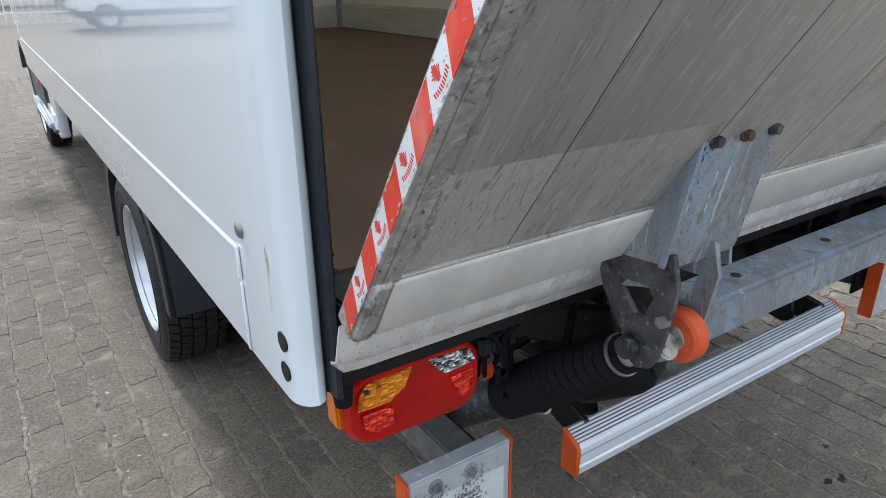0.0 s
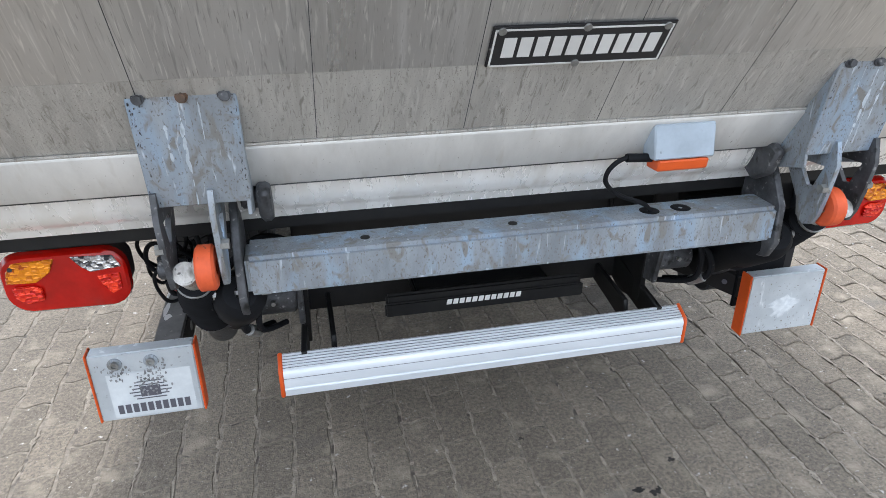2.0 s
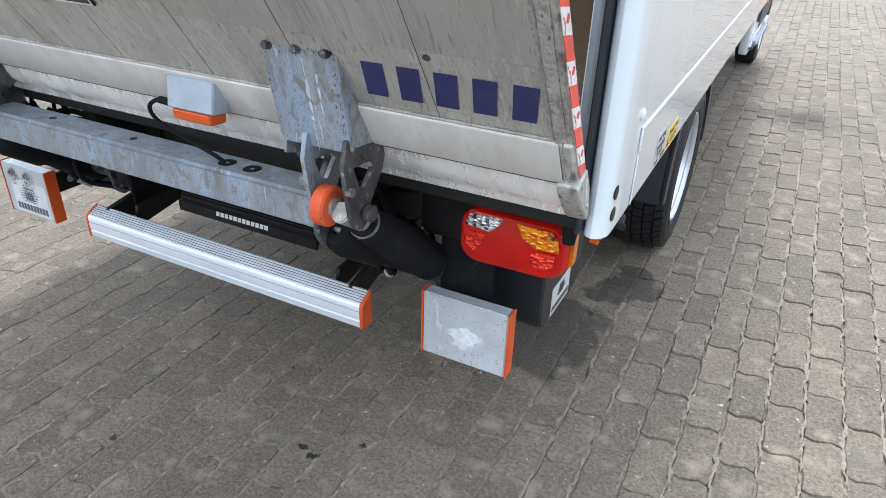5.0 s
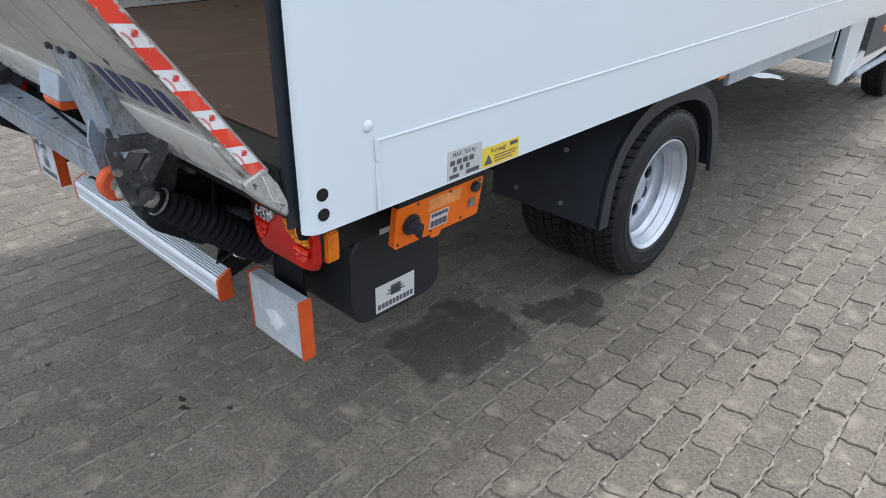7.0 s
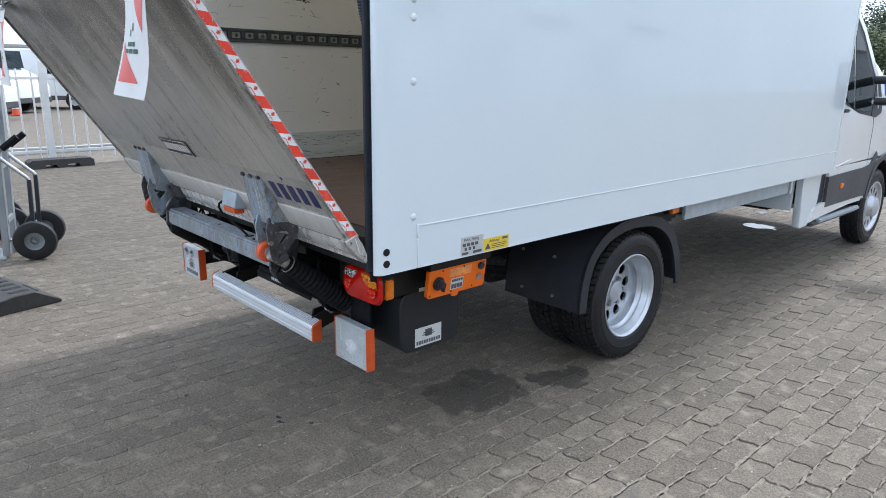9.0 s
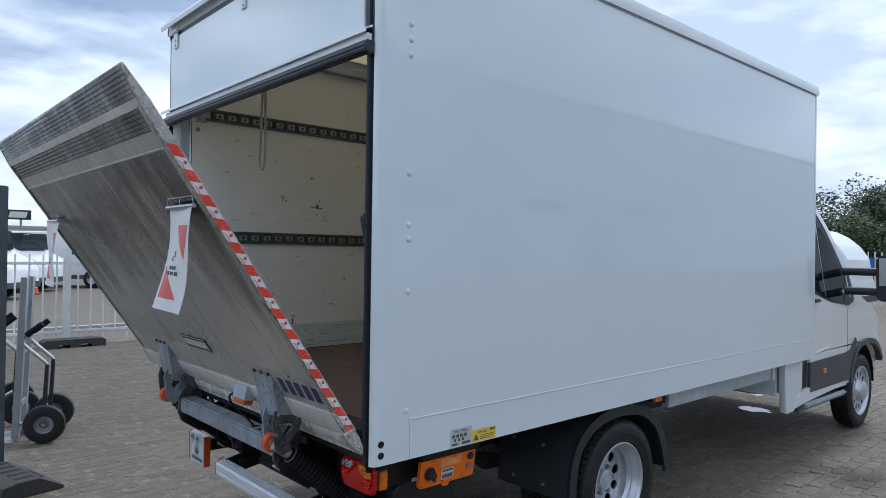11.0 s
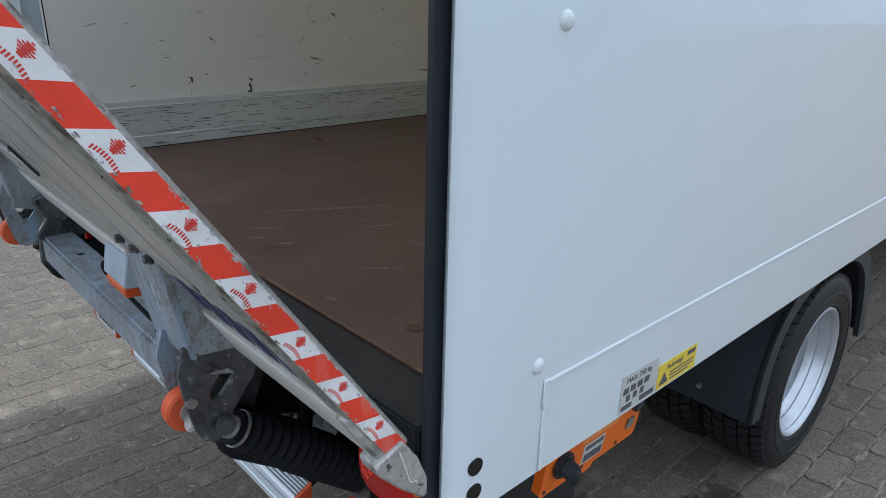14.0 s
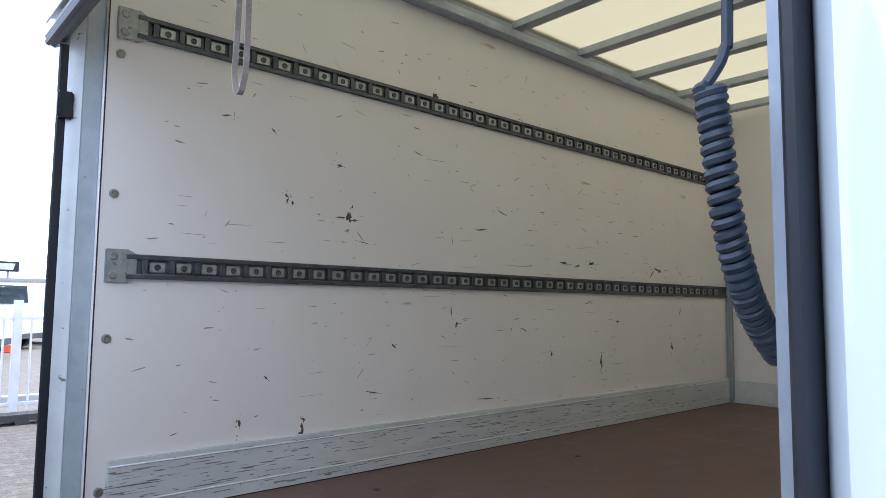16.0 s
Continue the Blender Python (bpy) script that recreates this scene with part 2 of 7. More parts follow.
PANELALU = mat("dull_aluminium", (0.56, 0.60, 0.63), (0.47, 0.51, 0.54), 12, rough=0.42, metal=0.35,
               speck=[((0.30, 0.32, 0.33), 120, 0.64, None, 0.06), ((0.72, 0.75, 0.77), 40, 0.64, (1, 1, 0.3), 0.08)])
GALV = mat("galvanised_steel", (0.35, 0.39, 0.43), (0.235, 0.26, 0.285), 16, stretch=(1, 1, 0.30), rough=0.40, rough2=0.60, metal=0.4, hi=0.66,
           speck=[((0.31, 0.405, 0.52), 22, 0.50, (1, 1, 0.20), 0.18), ((0.235, 0.235, 0.225), 46, 0.53, (1, 1, 0.5), 0.12, 1.0), ((0.17, 0.165, 0.155), 320, 0.575, (1, 1, 0.55), 0.12), ((0.56, 0.62, 0.68), 95, 0.64, (1, 1, 0.10), 0.10, 0.6),
                  ((0.12, 0.105, 0.09), 240, 0.675, (1, 1, 0.6), 0.08)], bump=0.15, bscale=150)
DARKSTEEL = mat("dark_greasy_steel", (0.115, 0.12, 0.13), (0.042, 0.043, 0.046), 20, rough=0.42, rough2=0.65, metal=0.4,
                speck=[((0.27, 0.27, 0.27), 80, 0.62, None, 0.08), ((0.02, 0.02, 0.02), 34, 0.60, None, 0.10)], bump=0.2, bscale=90)
BLACK = mat("black_painted_steel", (0.006, 0.006, 0.007), (0.011, 0.011, 0.0105), 14, rough=0.5, big=0.2, spec=0.3, speck=((0.045, 0.042, 0.038), 50, 0.72))
PLASTIC = mat("black_plastic", (0.030, 0.034, 0.042), (0.024, 0.027, 0.034), 9, rough=0.45, spec=0.35, bump=0.05, bscale=300)
RUBBER = mat("dark_rubber", (0.009, 0.010, 0.012), (0.006, 0.0065, 0.008), 25, rough=0.72, spec=0.16, speck=((0.04, 0.038, 0.035), 45, 0.70), bump=0.1, bscale=200)
SEAL = mat("navy_black_seal", (0.014, 0.018, 0.027), (0.010, 0.013, 0.02), 20, rough=0.36, big=0.1)
TYRE = mat("tyre_rubber", (0.011, 0.0115, 0.013), (0.017, 0.017, 0.018), 12, rough=0.52, spec=0.35, speck=((0.06, 0.057, 0.05), 70, 0.70), bump=0.15, bscale=140)
RIM = mat("silver_wheel", (0.62, 0.65, 0.69), (0.52, 0.55, 0.59), 14, rough=0.36, metal=0.6, speck=((0.3, 0.28, 0.25), 50, 0.73))
FLOOR = mat("brown_phenolic_plywood", (0.137, 0.082, 0.064), (0.100, 0.060, 0.048), 7, stretch=(1, 0.35, 1), rough=0.42, rough2=0.6,
            speck=[((0.19, 0.14, 0.12), 26, 0.66, (0.35, 1.3, 1), 0.10), ((0.26, 0.22, 0.20), 34, 0.70, (0.22, 1.8, 1), 0.06), ((0.075, 0.047, 0.038), 9, 0.62, (1, 0.6, 1), 0.20), ((0.20, 0.155, 0.135), 4, 0.60, (0.5, 1, 1), 0.25)], bump=0.2, bscale=160)
SILL = mat("black_rubber_sill", (0.024, 0.025, 0.028), (0.042, 0.041, 0.042), 20, rough=0.5, spec=0.25, speck=[((0.13, 0.12, 0.115), 50, 0.70), ((0.06, 0.058, 0.055), 12, 0.58, (0.4, 1, 1), 0.1)], bump=0.15)
CREAM = mat("cream_panel", (0.84, 0.82, 0.80), (0.81, 0.79, 0.765), 2.5, rough=0.5, big=0.05,
            speck=[((0.24, 0.20, 0.16), 34, 0.775, (1, 0.35, 1.6)), ((0.05, 0.045, 0.04), 23, 0.80, (1, 0.5, 1.4)), ((0.48, 0.42, 0.36), 9, 0.74, (1, 0.4, 2))])
KICK = mat("scuffed_kick_board", (0.72, 0.755, 0.755), (0.60, 0.64, 0.645), 9, stretch=(1, 0.25, 1.5), rough=0.5, metal=0.15,
           speck=[((0.13, 0.13, 0.12), 24, 0.735, (1, 0.45, 3)), ((0.33, 0.32, 0.29), 60, 0.70, (1, 0.15, 3))])
RAIL = mat("grey_steel_rail", (0.12, 0.135, 0.155), (0.08, 0.092, 0.105), 20, rough=0.42, metal=0.6, speck=((0.32, 0.33, 0.33), 60, 0.72))
ENDPLATE = mat("pale_galvanised_plate", (0.38, 0.41, 0.41), (0.28, 0.31, 0.31), 30, rough=0.42, metal=0.45, speck=((0.16, 0.17, 0.17), 70, 0.66))
RAILCUP = mat("pressed_steel_cup", (0.50, 0.52, 0.53), (0.33, 0.35, 0.36), 30, rough=0.3, rough2=0.42, metal=0.7)
ZINC = mat("zinc_screw", (0.36, 0.37, 0.36), (0.25, 0.25, 0.24), 60, rough=0.4, metal=0.7)
RUST = mat("rusty_bolt", (0.14, 0.082, 0.05), (0.08, 0.06, 0.046), 80, rough=0.75, metal=0.3)
ORANGE = mat("orange_plastic", (0.66, 0.095, 0.012), (0.58, 0.08, 0.01), 20, rough=0.42, speck=((0.25, 0.08, 0.04), 70, 0.74))
SALMON = mat("faded_orange_rubber", (0.72, 0.11, 0.03), (0.58, 0.085, 0.025), 25, rough=0.65, bump=0.1, speck=((0.16, 0.06, 0.04), 60, 0.66))
PANELOR = mat("orange_panel", (0.93, 0.185, 0.008), (0.88, 0.165, 0.007), 8, rough=0.4, spec=0.3)
REDTAPE = mat("red_reflective_tape", (0.76, 0.052, 0.022), (0.68, 0.045, 0.02), 30, rough=0.42, speck=[((0.66, 0.42, 0.38), 40, 0.70), ((0.42, 0.36, 0.33), 120, 0.69, None, 0.04), ((0.70, 0.25, 0.20), 16, 0.58, (1, 1, 0.4), 0.2)])
WHITETAPE = mat("white_reflective_tape", (0.76, 0.76, 0.77), (0.66, 0.66, 0.66), 30, rough=0.42, speck=[((0.36, 0.35, 0.33), 45, 0.71), ((0.40, 0.39, 0.37), 120, 0.68, None, 0.04)])
EMBLEM = mat("red_print", (0.62, 0.05, 0.035), rough=0.5)
NAVY = mat("navy_vinyl", (0.022, 0.025, 0.10), (0.03, 0.035, 0.12), 30, rough=0.45, speck=((0.3, 0.3, 0.32), 55, 0.76))
SIGNBLACK = mat("black_sign_plate", (0.022, 0.022, 0.024), rough=0.4, speck=((0.25, 0.24, 0.22), 60, 0.73))
SIGNWHITE = mat("white_print", (0.72, 0.72, 0.70), rough=0.5, speck=((0.35, 0.34, 0.32), 70, 0.72))
GREYPRINT = mat("dark_grey_print", (0.10, 0.10, 0.12), rough=0.5)
YELLOW = mat("yellow_sticker", (0.80, 0.60, 0.05), (0.75, 0.55, 0.045), 10, rough=0.4)
STICKER = mat("silver_sticker", (0.60, 0.61, 0.60), rough=0.4)
FLAGCLOTH = mat("white_vinyl_flag", (0.74, 0.75, 0.76), (0.68, 0.69, 0.70), 6, rough=0.45)
FLAGRED = mat("red_vinyl", (0.72, 0.10, 0.085), rough=0.45)
GREENP = mat("dark_green_print", (0.02, 0.09, 0.06), rough=0.5)
CABPAINT = mat("white_cab_paint", (0.76, 0.78, 0.80), (0.74, 0.76, 0.78), 2, rough=0.14, coat=0.6, big=0.02)
CLADDING = mat("dark_grey_cladding", (0.075, 0.076, 0.08), (0.060, 0.061, 0.065), 20, rough=0.55, bump=0.05)
FENCEW = mat("white_fence_paint", (0.74, 0.74, 0.73), (0.66, 0.66, 0.64), 6, rough=0.45)
GREYPOST = mat("blue_grey_post", (0.09, 0.105, 0.12), (0.065, 0.075, 0.09), 6, rough=0.5)
CHROME = mat("steel_tube", (0.55, 0.56, 0.57), rough=0.25, metal=0.9)
GREYCLOUD = mat("grey_light_steel", (0.30, 0.32, 0.33), (0.25, 0.27, 0.28), 6, rough=0.5, metal=0.3)
STRAPW = mat("grey_webbing", (0.42, 0.38, 0.35), (0.32, 0.29, 0.27), 120, rough=0.8)
CABLE = mat("blue_grey_cable", (0.040, 0.056, 0.080), (0.030, 0.043, 0.062), 30, rough=0.42)
CONEO = mat("cone_orange", (0.75, 0.10, 0.03), rough=0.5)
LEAF = mat("leaf", (0.055, 0.085, 0.032), (0.028, 0.045, 0.018), 3, rough=0.6, rand=0.3)
LEAF2 = mat("pale_leaf", (0.10, 0.13, 0.05), (0.06, 0.08, 0.03), 3, rough=0.6, rand=0.3)
BARK = mat("bark", (0.08, 0.06, 0.045), rough=0.85)
BLUESIGN = mat("blue_sign", (0.02, 0.09, 0.40), rough=0.4)
RUBBERBLOCK = mat("black_recycled_block", (0.035, 0.034, 0.033), (0.05, 0.048, 0.045), 30, rough=0.8, bump=0.3)
LOWWALL = mat("grey_concrete", (0.40, 0.40, 0.39), (0.33, 0.33, 0.32), 4, rough=0.8)


def lens(name, col, rough=0.08):
    return mat(name, col, tuple(c * 0.72 for c in col), 18, rough=rough, coat=0.2, spec=0.35, bump=0.02, bscale=60)


REDLENS = lens("red_lens", (0.50, 0.008, 0.004))
AMBER = lens("amber_lens", (0.88, 0.215, 0.004))


def faceted(name, dark, light, metal, size):
    """Moulded lens over a cell reflector: each cell's random glint is painted into its colour."""
    m = mat(name, light, rough=0.12, coat=0.35, metal=metal)
    nt = m.node_tree
    b = nt.nodes["Principled BSDF"]
    tc = nt.nodes.new("ShaderNodeNewGeometry")
    mp = nt.nodes.new("ShaderNodeMapping")
    mp.inputs["Scale"].default_value = (1, 0.2, 1.5)
    nt.links.new(tc.outputs["Position"], mp.inputs["Vector"])
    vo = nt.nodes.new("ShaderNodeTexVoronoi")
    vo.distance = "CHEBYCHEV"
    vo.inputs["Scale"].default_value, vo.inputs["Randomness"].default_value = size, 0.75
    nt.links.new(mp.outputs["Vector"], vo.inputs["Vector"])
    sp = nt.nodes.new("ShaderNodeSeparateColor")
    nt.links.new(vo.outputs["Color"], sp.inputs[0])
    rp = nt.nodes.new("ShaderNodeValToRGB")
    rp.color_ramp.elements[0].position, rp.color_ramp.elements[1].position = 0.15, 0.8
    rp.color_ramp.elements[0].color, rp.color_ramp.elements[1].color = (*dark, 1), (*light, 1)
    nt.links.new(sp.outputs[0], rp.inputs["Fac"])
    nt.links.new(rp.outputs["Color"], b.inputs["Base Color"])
    bp = nt.nodes.new("ShaderNodeBump")
    bp.inputs["Strength"].default_value, bp.inputs["Distance"].default_value = 0.8, 0.006
    nt.links.new(vo.outputs["Distance"], bp.inputs["Height"])
    nt.links.new(bp.outputs["Normal"], b.inputs["Normal"])
    return m


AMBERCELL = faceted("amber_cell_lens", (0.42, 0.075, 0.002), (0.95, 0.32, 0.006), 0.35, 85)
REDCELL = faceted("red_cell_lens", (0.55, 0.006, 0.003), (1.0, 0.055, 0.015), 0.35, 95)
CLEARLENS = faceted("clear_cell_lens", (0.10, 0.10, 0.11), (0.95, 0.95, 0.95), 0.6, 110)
GLASS = bpy.data.materials.new("tinted_glass")
GLASS.use_nodes = True
gb = GLASS.node_tree.nodes["Principled BSDF"]
gb.inputs["Base Color"].default_value = (0.035, 0.05, 0.055, 1)
gb.inputs["Roughness"].default_value = 0.03
gb.inputs["Transmission Weight"].default_value = 0.85
gb.inputs["IOR"].default_value = 1.2
gb.inputs["Specular IOR Level"].default_value = 0.9
MIRROR = mat("mirror_glass", (0.30, 0.31, 0.32), rough=0.03, metal=1.0, big=0)

# translucent roof skin: daylight comes through it, warm
ROOFSKIN = bpy.data.materials.new("translucent_roof_skin")
ROOFSKIN.use_nodes = True
rn = ROOFSKIN.node_tree
rb = rn.nodes["Principled BSDF"]
rb.inputs["Base Color"].default_value = (0.72, 0.65, 0.46, 1)
rb.inputs["Roughness"].default_value = 0.5
tl = rn.nodes.new("ShaderNodeBsdfTranslucent")
tl.inputs["Color"].default_value = (0.34, 0.287, 0.165, 1)
rmix = rn.nodes.new("ShaderNodeMixShader")
rmix.inputs[0].default_value = 0.6
rn.links.new(rb.outputs[0], rmix.inputs[1])
rn.links.new(tl.outputs[0], rmix.inputs[2])
rn.links.new(rmix.outputs[0], rn.nodes["Material Output"].inputs["Surface"])


def ground_material(name, col, col2, scale, rand, speck, bump, bscale, rough=0.85):
    """Stone or sand, with the oil stains, the drip spots and the drag marks that lie on the yard."""
    m = mat(name, col, col2, scale, rough=rough, speck=speck, bump=bump, bscale=bscale, rand=rand, big=0.10)
    nt = m.node_tree
    b = nt.nodes["Principled BSDF"]
    src = b.inputs["Base Color"].links[0].from_socket
    pos = nt.nodes.new("ShaderNodeNewGeometry")
    warp = nt.nodes.new("ShaderNodeTexNoise")
    warp.inputs["Scale"].default_value, warp.inputs["Detail"].default_value = 5.0, 6
    nt.links.new(pos.outputs["Position"], warp.inputs["Vector"])
    wv = nt.nodes.new("ShaderNodeVectorMath")
    wv.operation = "MULTIPLY_ADD"
    wv.inputs[1].default_value, wv.inputs[2].default_value = (0.45, 0.45, 0), (-0.225, -0.225, 0)
    nt.links.new(warp.outputs["Color"], wv.inputs[0])
    add = nt.nodes.new("ShaderNodeVectorMath")
    nt.links.new(pos.outputs["Position"], add.inputs[0])
    nt.links.new(wv.outputs["Vector"], add.inputs[1])
    fine = nt.nodes.new("ShaderNodeTexNoise")
    fine.inputs["Scale"].default_value, fine.inputs["Detail"].default_value = 90.0, 4
    nt.links.new(pos.outputs["Position"], fine.inputs["Vector"])
    fv = nt.nodes.new("ShaderNodeVectorMath")
    fv.operation = "MULTIPLY_ADD"
    fv.inputs[1].default_value, fv.inputs[2].default_value = (0.03, 0.03, 0), (-0.015, -0.015, 0)
    nt.links.new(fine.outputs["Color"], fv.inputs[0])
    add2 = nt.nodes.new("ShaderNodeVectorMath")
    nt.links.new(pos.outputs["Position"], add2.inputs[0])
    nt.links.new(fv.outputs["Vector"], add2.inputs[1])
    # (x, y, radius x, radius y, darkness)
    for sx, sy, rx, ry, dark in ((0.74, 0.80, 0.20, 0.24, 0.55), (0.92, 1.22, 0.12, 0.13, 0.62), (0.364, -0.028, 0.015, 0.011, 0.93), (0.401, -0.044, 0.014, 0.010, 0.93), (0.415, -0.036, 0.006, 0.006, 0.93), (0.50, 0.05, 0.010, 0.008, 0.9), (-0.1, -0.25, 0.012, 0.010, 0.8), (0.13, 0.22, 0.008, 0.006, 0.7),
                                 (1.30, 0.16, 0.013, 0.010, 0.9), (1.325, 0.170, 0.012, 0.008, 0.9), (1.35, 0.165, 0.006, 0.006, 0.9), (1.28, 0.155, 0.005, 0.004, 0.9), (1.34, 0.19, 0.006, 0.005, 0.85), (1.62, 1.75, 0.05, 0.035, 0.3), (2.2, 2.3, 0.06, 0.05, 0.28)):
        sub = nt.nodes.new("ShaderNodeVectorMath")
        sub.operation = "SUBTRACT"
        sub.inputs[1].default_value = (sx, sy, 0)
        nt.links.new(add.outputs["Vector"] if rx > 0.1 else add2.outputs["Vector"], sub.inputs[0])
        div = nt.nodes.new("ShaderNodeVectorMath")
        div.operation = "MULTIPLY"
        div.inputs[1].default_value = (1 / rx, 1 / ry, 0)
        nt.links.new(sub.outputs["Vector"], div.inputs[0])
        ln = nt.nodes.new("ShaderNodeVectorMath")
        ln.operation = "LENGTH"
        nt.links.new(div.outputs["Vector"], ln.inputs[0])
        rg = nt.nodes.new("ShaderNodeMapRange")
        rg.inputs["From Min"].default_value, rg.inputs["From Max"].default_value = 0.9, 1.05
        rg.inputs["To Min"].default_value, rg.inputs["To Max"].default_value = 1 - dark, 1.0
        nt.links.new(ln.outputs["Value"], rg.inputs["Value"])
        sc = nt.nodes.new("ShaderNodeVectorMath")
        sc.operation = "SCALE"
        nt.links.new(src, sc.inputs[0])
        nt.links.new(rg.outputs["Result"], sc.inputs["Scale"])
        src = sc.outputs["Vector"]
    # darker towards the left, over the lane; pale mortar crumbs on the far side
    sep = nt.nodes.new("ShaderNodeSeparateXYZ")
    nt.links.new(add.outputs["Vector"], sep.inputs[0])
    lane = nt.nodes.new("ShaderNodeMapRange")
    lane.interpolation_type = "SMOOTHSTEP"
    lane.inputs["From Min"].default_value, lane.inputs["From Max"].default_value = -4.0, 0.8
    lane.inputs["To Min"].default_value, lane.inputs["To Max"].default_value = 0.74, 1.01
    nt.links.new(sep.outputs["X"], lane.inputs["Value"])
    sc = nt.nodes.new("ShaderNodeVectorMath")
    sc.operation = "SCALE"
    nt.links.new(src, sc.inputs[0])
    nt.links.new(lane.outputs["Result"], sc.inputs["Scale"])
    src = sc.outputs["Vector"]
    crumb = nt.nodes.new("ShaderNodeTexNoise")
    crumb.inputs["Scale"].default_value, crumb.inputs["Detail"].default_value, crumb.inputs["Roughness"].default_value = 9.0, 9, 0.72
    nt.links.new(pos.outputs["Position"], crumb.inputs["Vector"])
    zone = nt.nodes.new("ShaderNodeMapRange")
    zone.inputs["From Min"].default_value, zone.inputs["From Max"].default_value = 1.55, 2.5
    zone.inputs["To Min"].default_value, zone.inputs["To Max"].default_value = -0.12, 0.0
    nt.links.new(sep.outputs["X"], zone.inputs["Value"])
    sm = nt.nodes.new("ShaderNodeMath")
    nt.links.new(crumb.outputs["Fac"], sm.inputs[0])
    nt.links.new(zone.outputs["Result"], sm.inputs[1])
    th = nt.nodes.new("ShaderNodeMapRange")
    th.inputs["From Min"].default_value, th.inputs["From Max"].default_value = 0.585, 0.64
    th.inputs["To Max"].default_value = 0.75
    nt.links.new(sm.outputs[0], th.inputs["Value"])
    pale = nt.nodes.new("ShaderNodeMix")
    pale.data_type = "RGBA"
    nt.links.new(th.outputs["Result"], pale.inputs[0])
    nt.links.new(src, pale.inputs[6])
    pale.inputs[7].default_value = (0.40, 0.375, 0.34, 1)
    nt.links.new(pale.outputs[2], b.inputs["Base Color"])
    return m


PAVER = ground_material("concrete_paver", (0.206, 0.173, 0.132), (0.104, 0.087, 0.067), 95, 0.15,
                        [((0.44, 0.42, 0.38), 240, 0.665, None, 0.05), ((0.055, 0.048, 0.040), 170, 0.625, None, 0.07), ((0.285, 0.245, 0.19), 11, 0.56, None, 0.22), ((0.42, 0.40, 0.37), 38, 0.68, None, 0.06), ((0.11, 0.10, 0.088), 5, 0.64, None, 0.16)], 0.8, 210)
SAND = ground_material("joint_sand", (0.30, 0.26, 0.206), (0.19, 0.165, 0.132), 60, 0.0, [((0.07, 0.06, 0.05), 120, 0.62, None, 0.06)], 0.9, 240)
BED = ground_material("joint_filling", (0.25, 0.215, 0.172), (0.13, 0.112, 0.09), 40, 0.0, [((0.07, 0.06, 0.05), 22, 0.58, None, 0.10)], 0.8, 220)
FARPAVE = mat("far_paving", (0.185, 0.157, 0.123), (0.135, 0.115, 0.091), 14, rough=0.9, big=0.06, speck=[((0.23, 0.20, 0.16), 9, 0.58, (1, 0.5, 1), 0.15), ((0.10, 0.088, 0.07), 30, 0.60, (1, 0.4, 1), 0.06)], bump=0.4, bscale=60)
WATER = mat("rain_puddle", (0.10, 0.09, 0.08), rough=0.03, spec=0.9, big=0)

# ---- shape helpers ----
ORIGIN = {}


def thing(name, at, label, category, group="", kind=""):
    ob = new(name)
    ob.location = at
    ob.empty_display_size = 0.1
    ORIGIN[ob] = Vector(at)
    return tagged(ob, label, category, group, kind)


def part(name, bm, material, parent=None, label="", category="", kind="", flat=False):
    """Links a bmesh in world coordinates as one mesh object, under a thing or a part."""
    o = ORIGIN.get(parent, Vector())
    bm.transform(Matrix.Translation(-o))
    bmesh.ops.recalc_face_normals(bm, faces=bm.faces[:])
    me = bpy.data.meshes.new(name)
    bm.to_mesh(me)
    bm.free()
    me.materials.append(material)
    if not flat:
        me.polygons.foreach_set("use_smooth", [True] * len(me.polygons))
        me.set_sharp_from_angle(angle=radians(38))
    ob = new(name, me)
    if parent:
        ob.parent = parent
    ORIGIN[ob] = o
    return tagged(ob, label, category, "", kind)


def B():
    return bmesh.new()


def bevel(bm, geom, w, seg=2):
    edges = list({e for v in geom for e in v.link_edges})
    bmesh.ops.bevel(bm, geom=edges, offset=w, segments=seg, affect="EDGES", clamp_overlap=True)


def box(bm, x0, y0, z0, x1, y1, z1, bev=0.0, seg=2):
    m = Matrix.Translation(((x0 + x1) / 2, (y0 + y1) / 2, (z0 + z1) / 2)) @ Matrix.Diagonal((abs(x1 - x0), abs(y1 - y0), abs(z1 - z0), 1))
    g = bmesh.ops.create_cube(bm, size=1, matrix=m)["verts"]
    if bev:
        bevel(bm, g, bev, seg)
    return bm


def lift3(axis, a, p):
    return {"x": (a, p[0], p[1]), "y": (p[0], a, p[1]), "z": (p[0], p[1], a)}[axis]


def prism(bm, pts, axis, a, b, bev=0.0, holes=(), m=None):
    """A polygon, given in the two other axes, drawn out from a to b along axis."""
    if holes:
        loops = []
        for loop in (pts, *holes):
            vs = [bm.verts.new(lift3(axis, a, p)) for p in loop]
            loops.append([bm.edges.new((vs[i], vs[(i + 1) % len(vs)])) for i in range(len(vs))])
        fs = bmesh.ops.triangle_fill(bm, edges=[e for l in loops for e in l], use_beauty=True)["geom"]
        fs = [f for f in fs if isinstance(f, bmesh.types.BMFace)]
    else:
        fs = [bm.faces.new([bm.verts.new(lift3(axis, a, p)) for p in pts])]
    ext = bmesh.ops.extrude_face_region(bm, geom=fs)["geom"]
    top = [v for v in ext if isinstance(v, bmesh.types.BMVert)]
    bmesh.ops.translate(bm, verts=top, vec=Vector(lift3(axis, b - a, (0, 0))))
    vs = list({v for f in fs for v in f.verts} | set(top))
    if not holes and bev:
        bevel(bm, vs, bev, 1)
    return bm


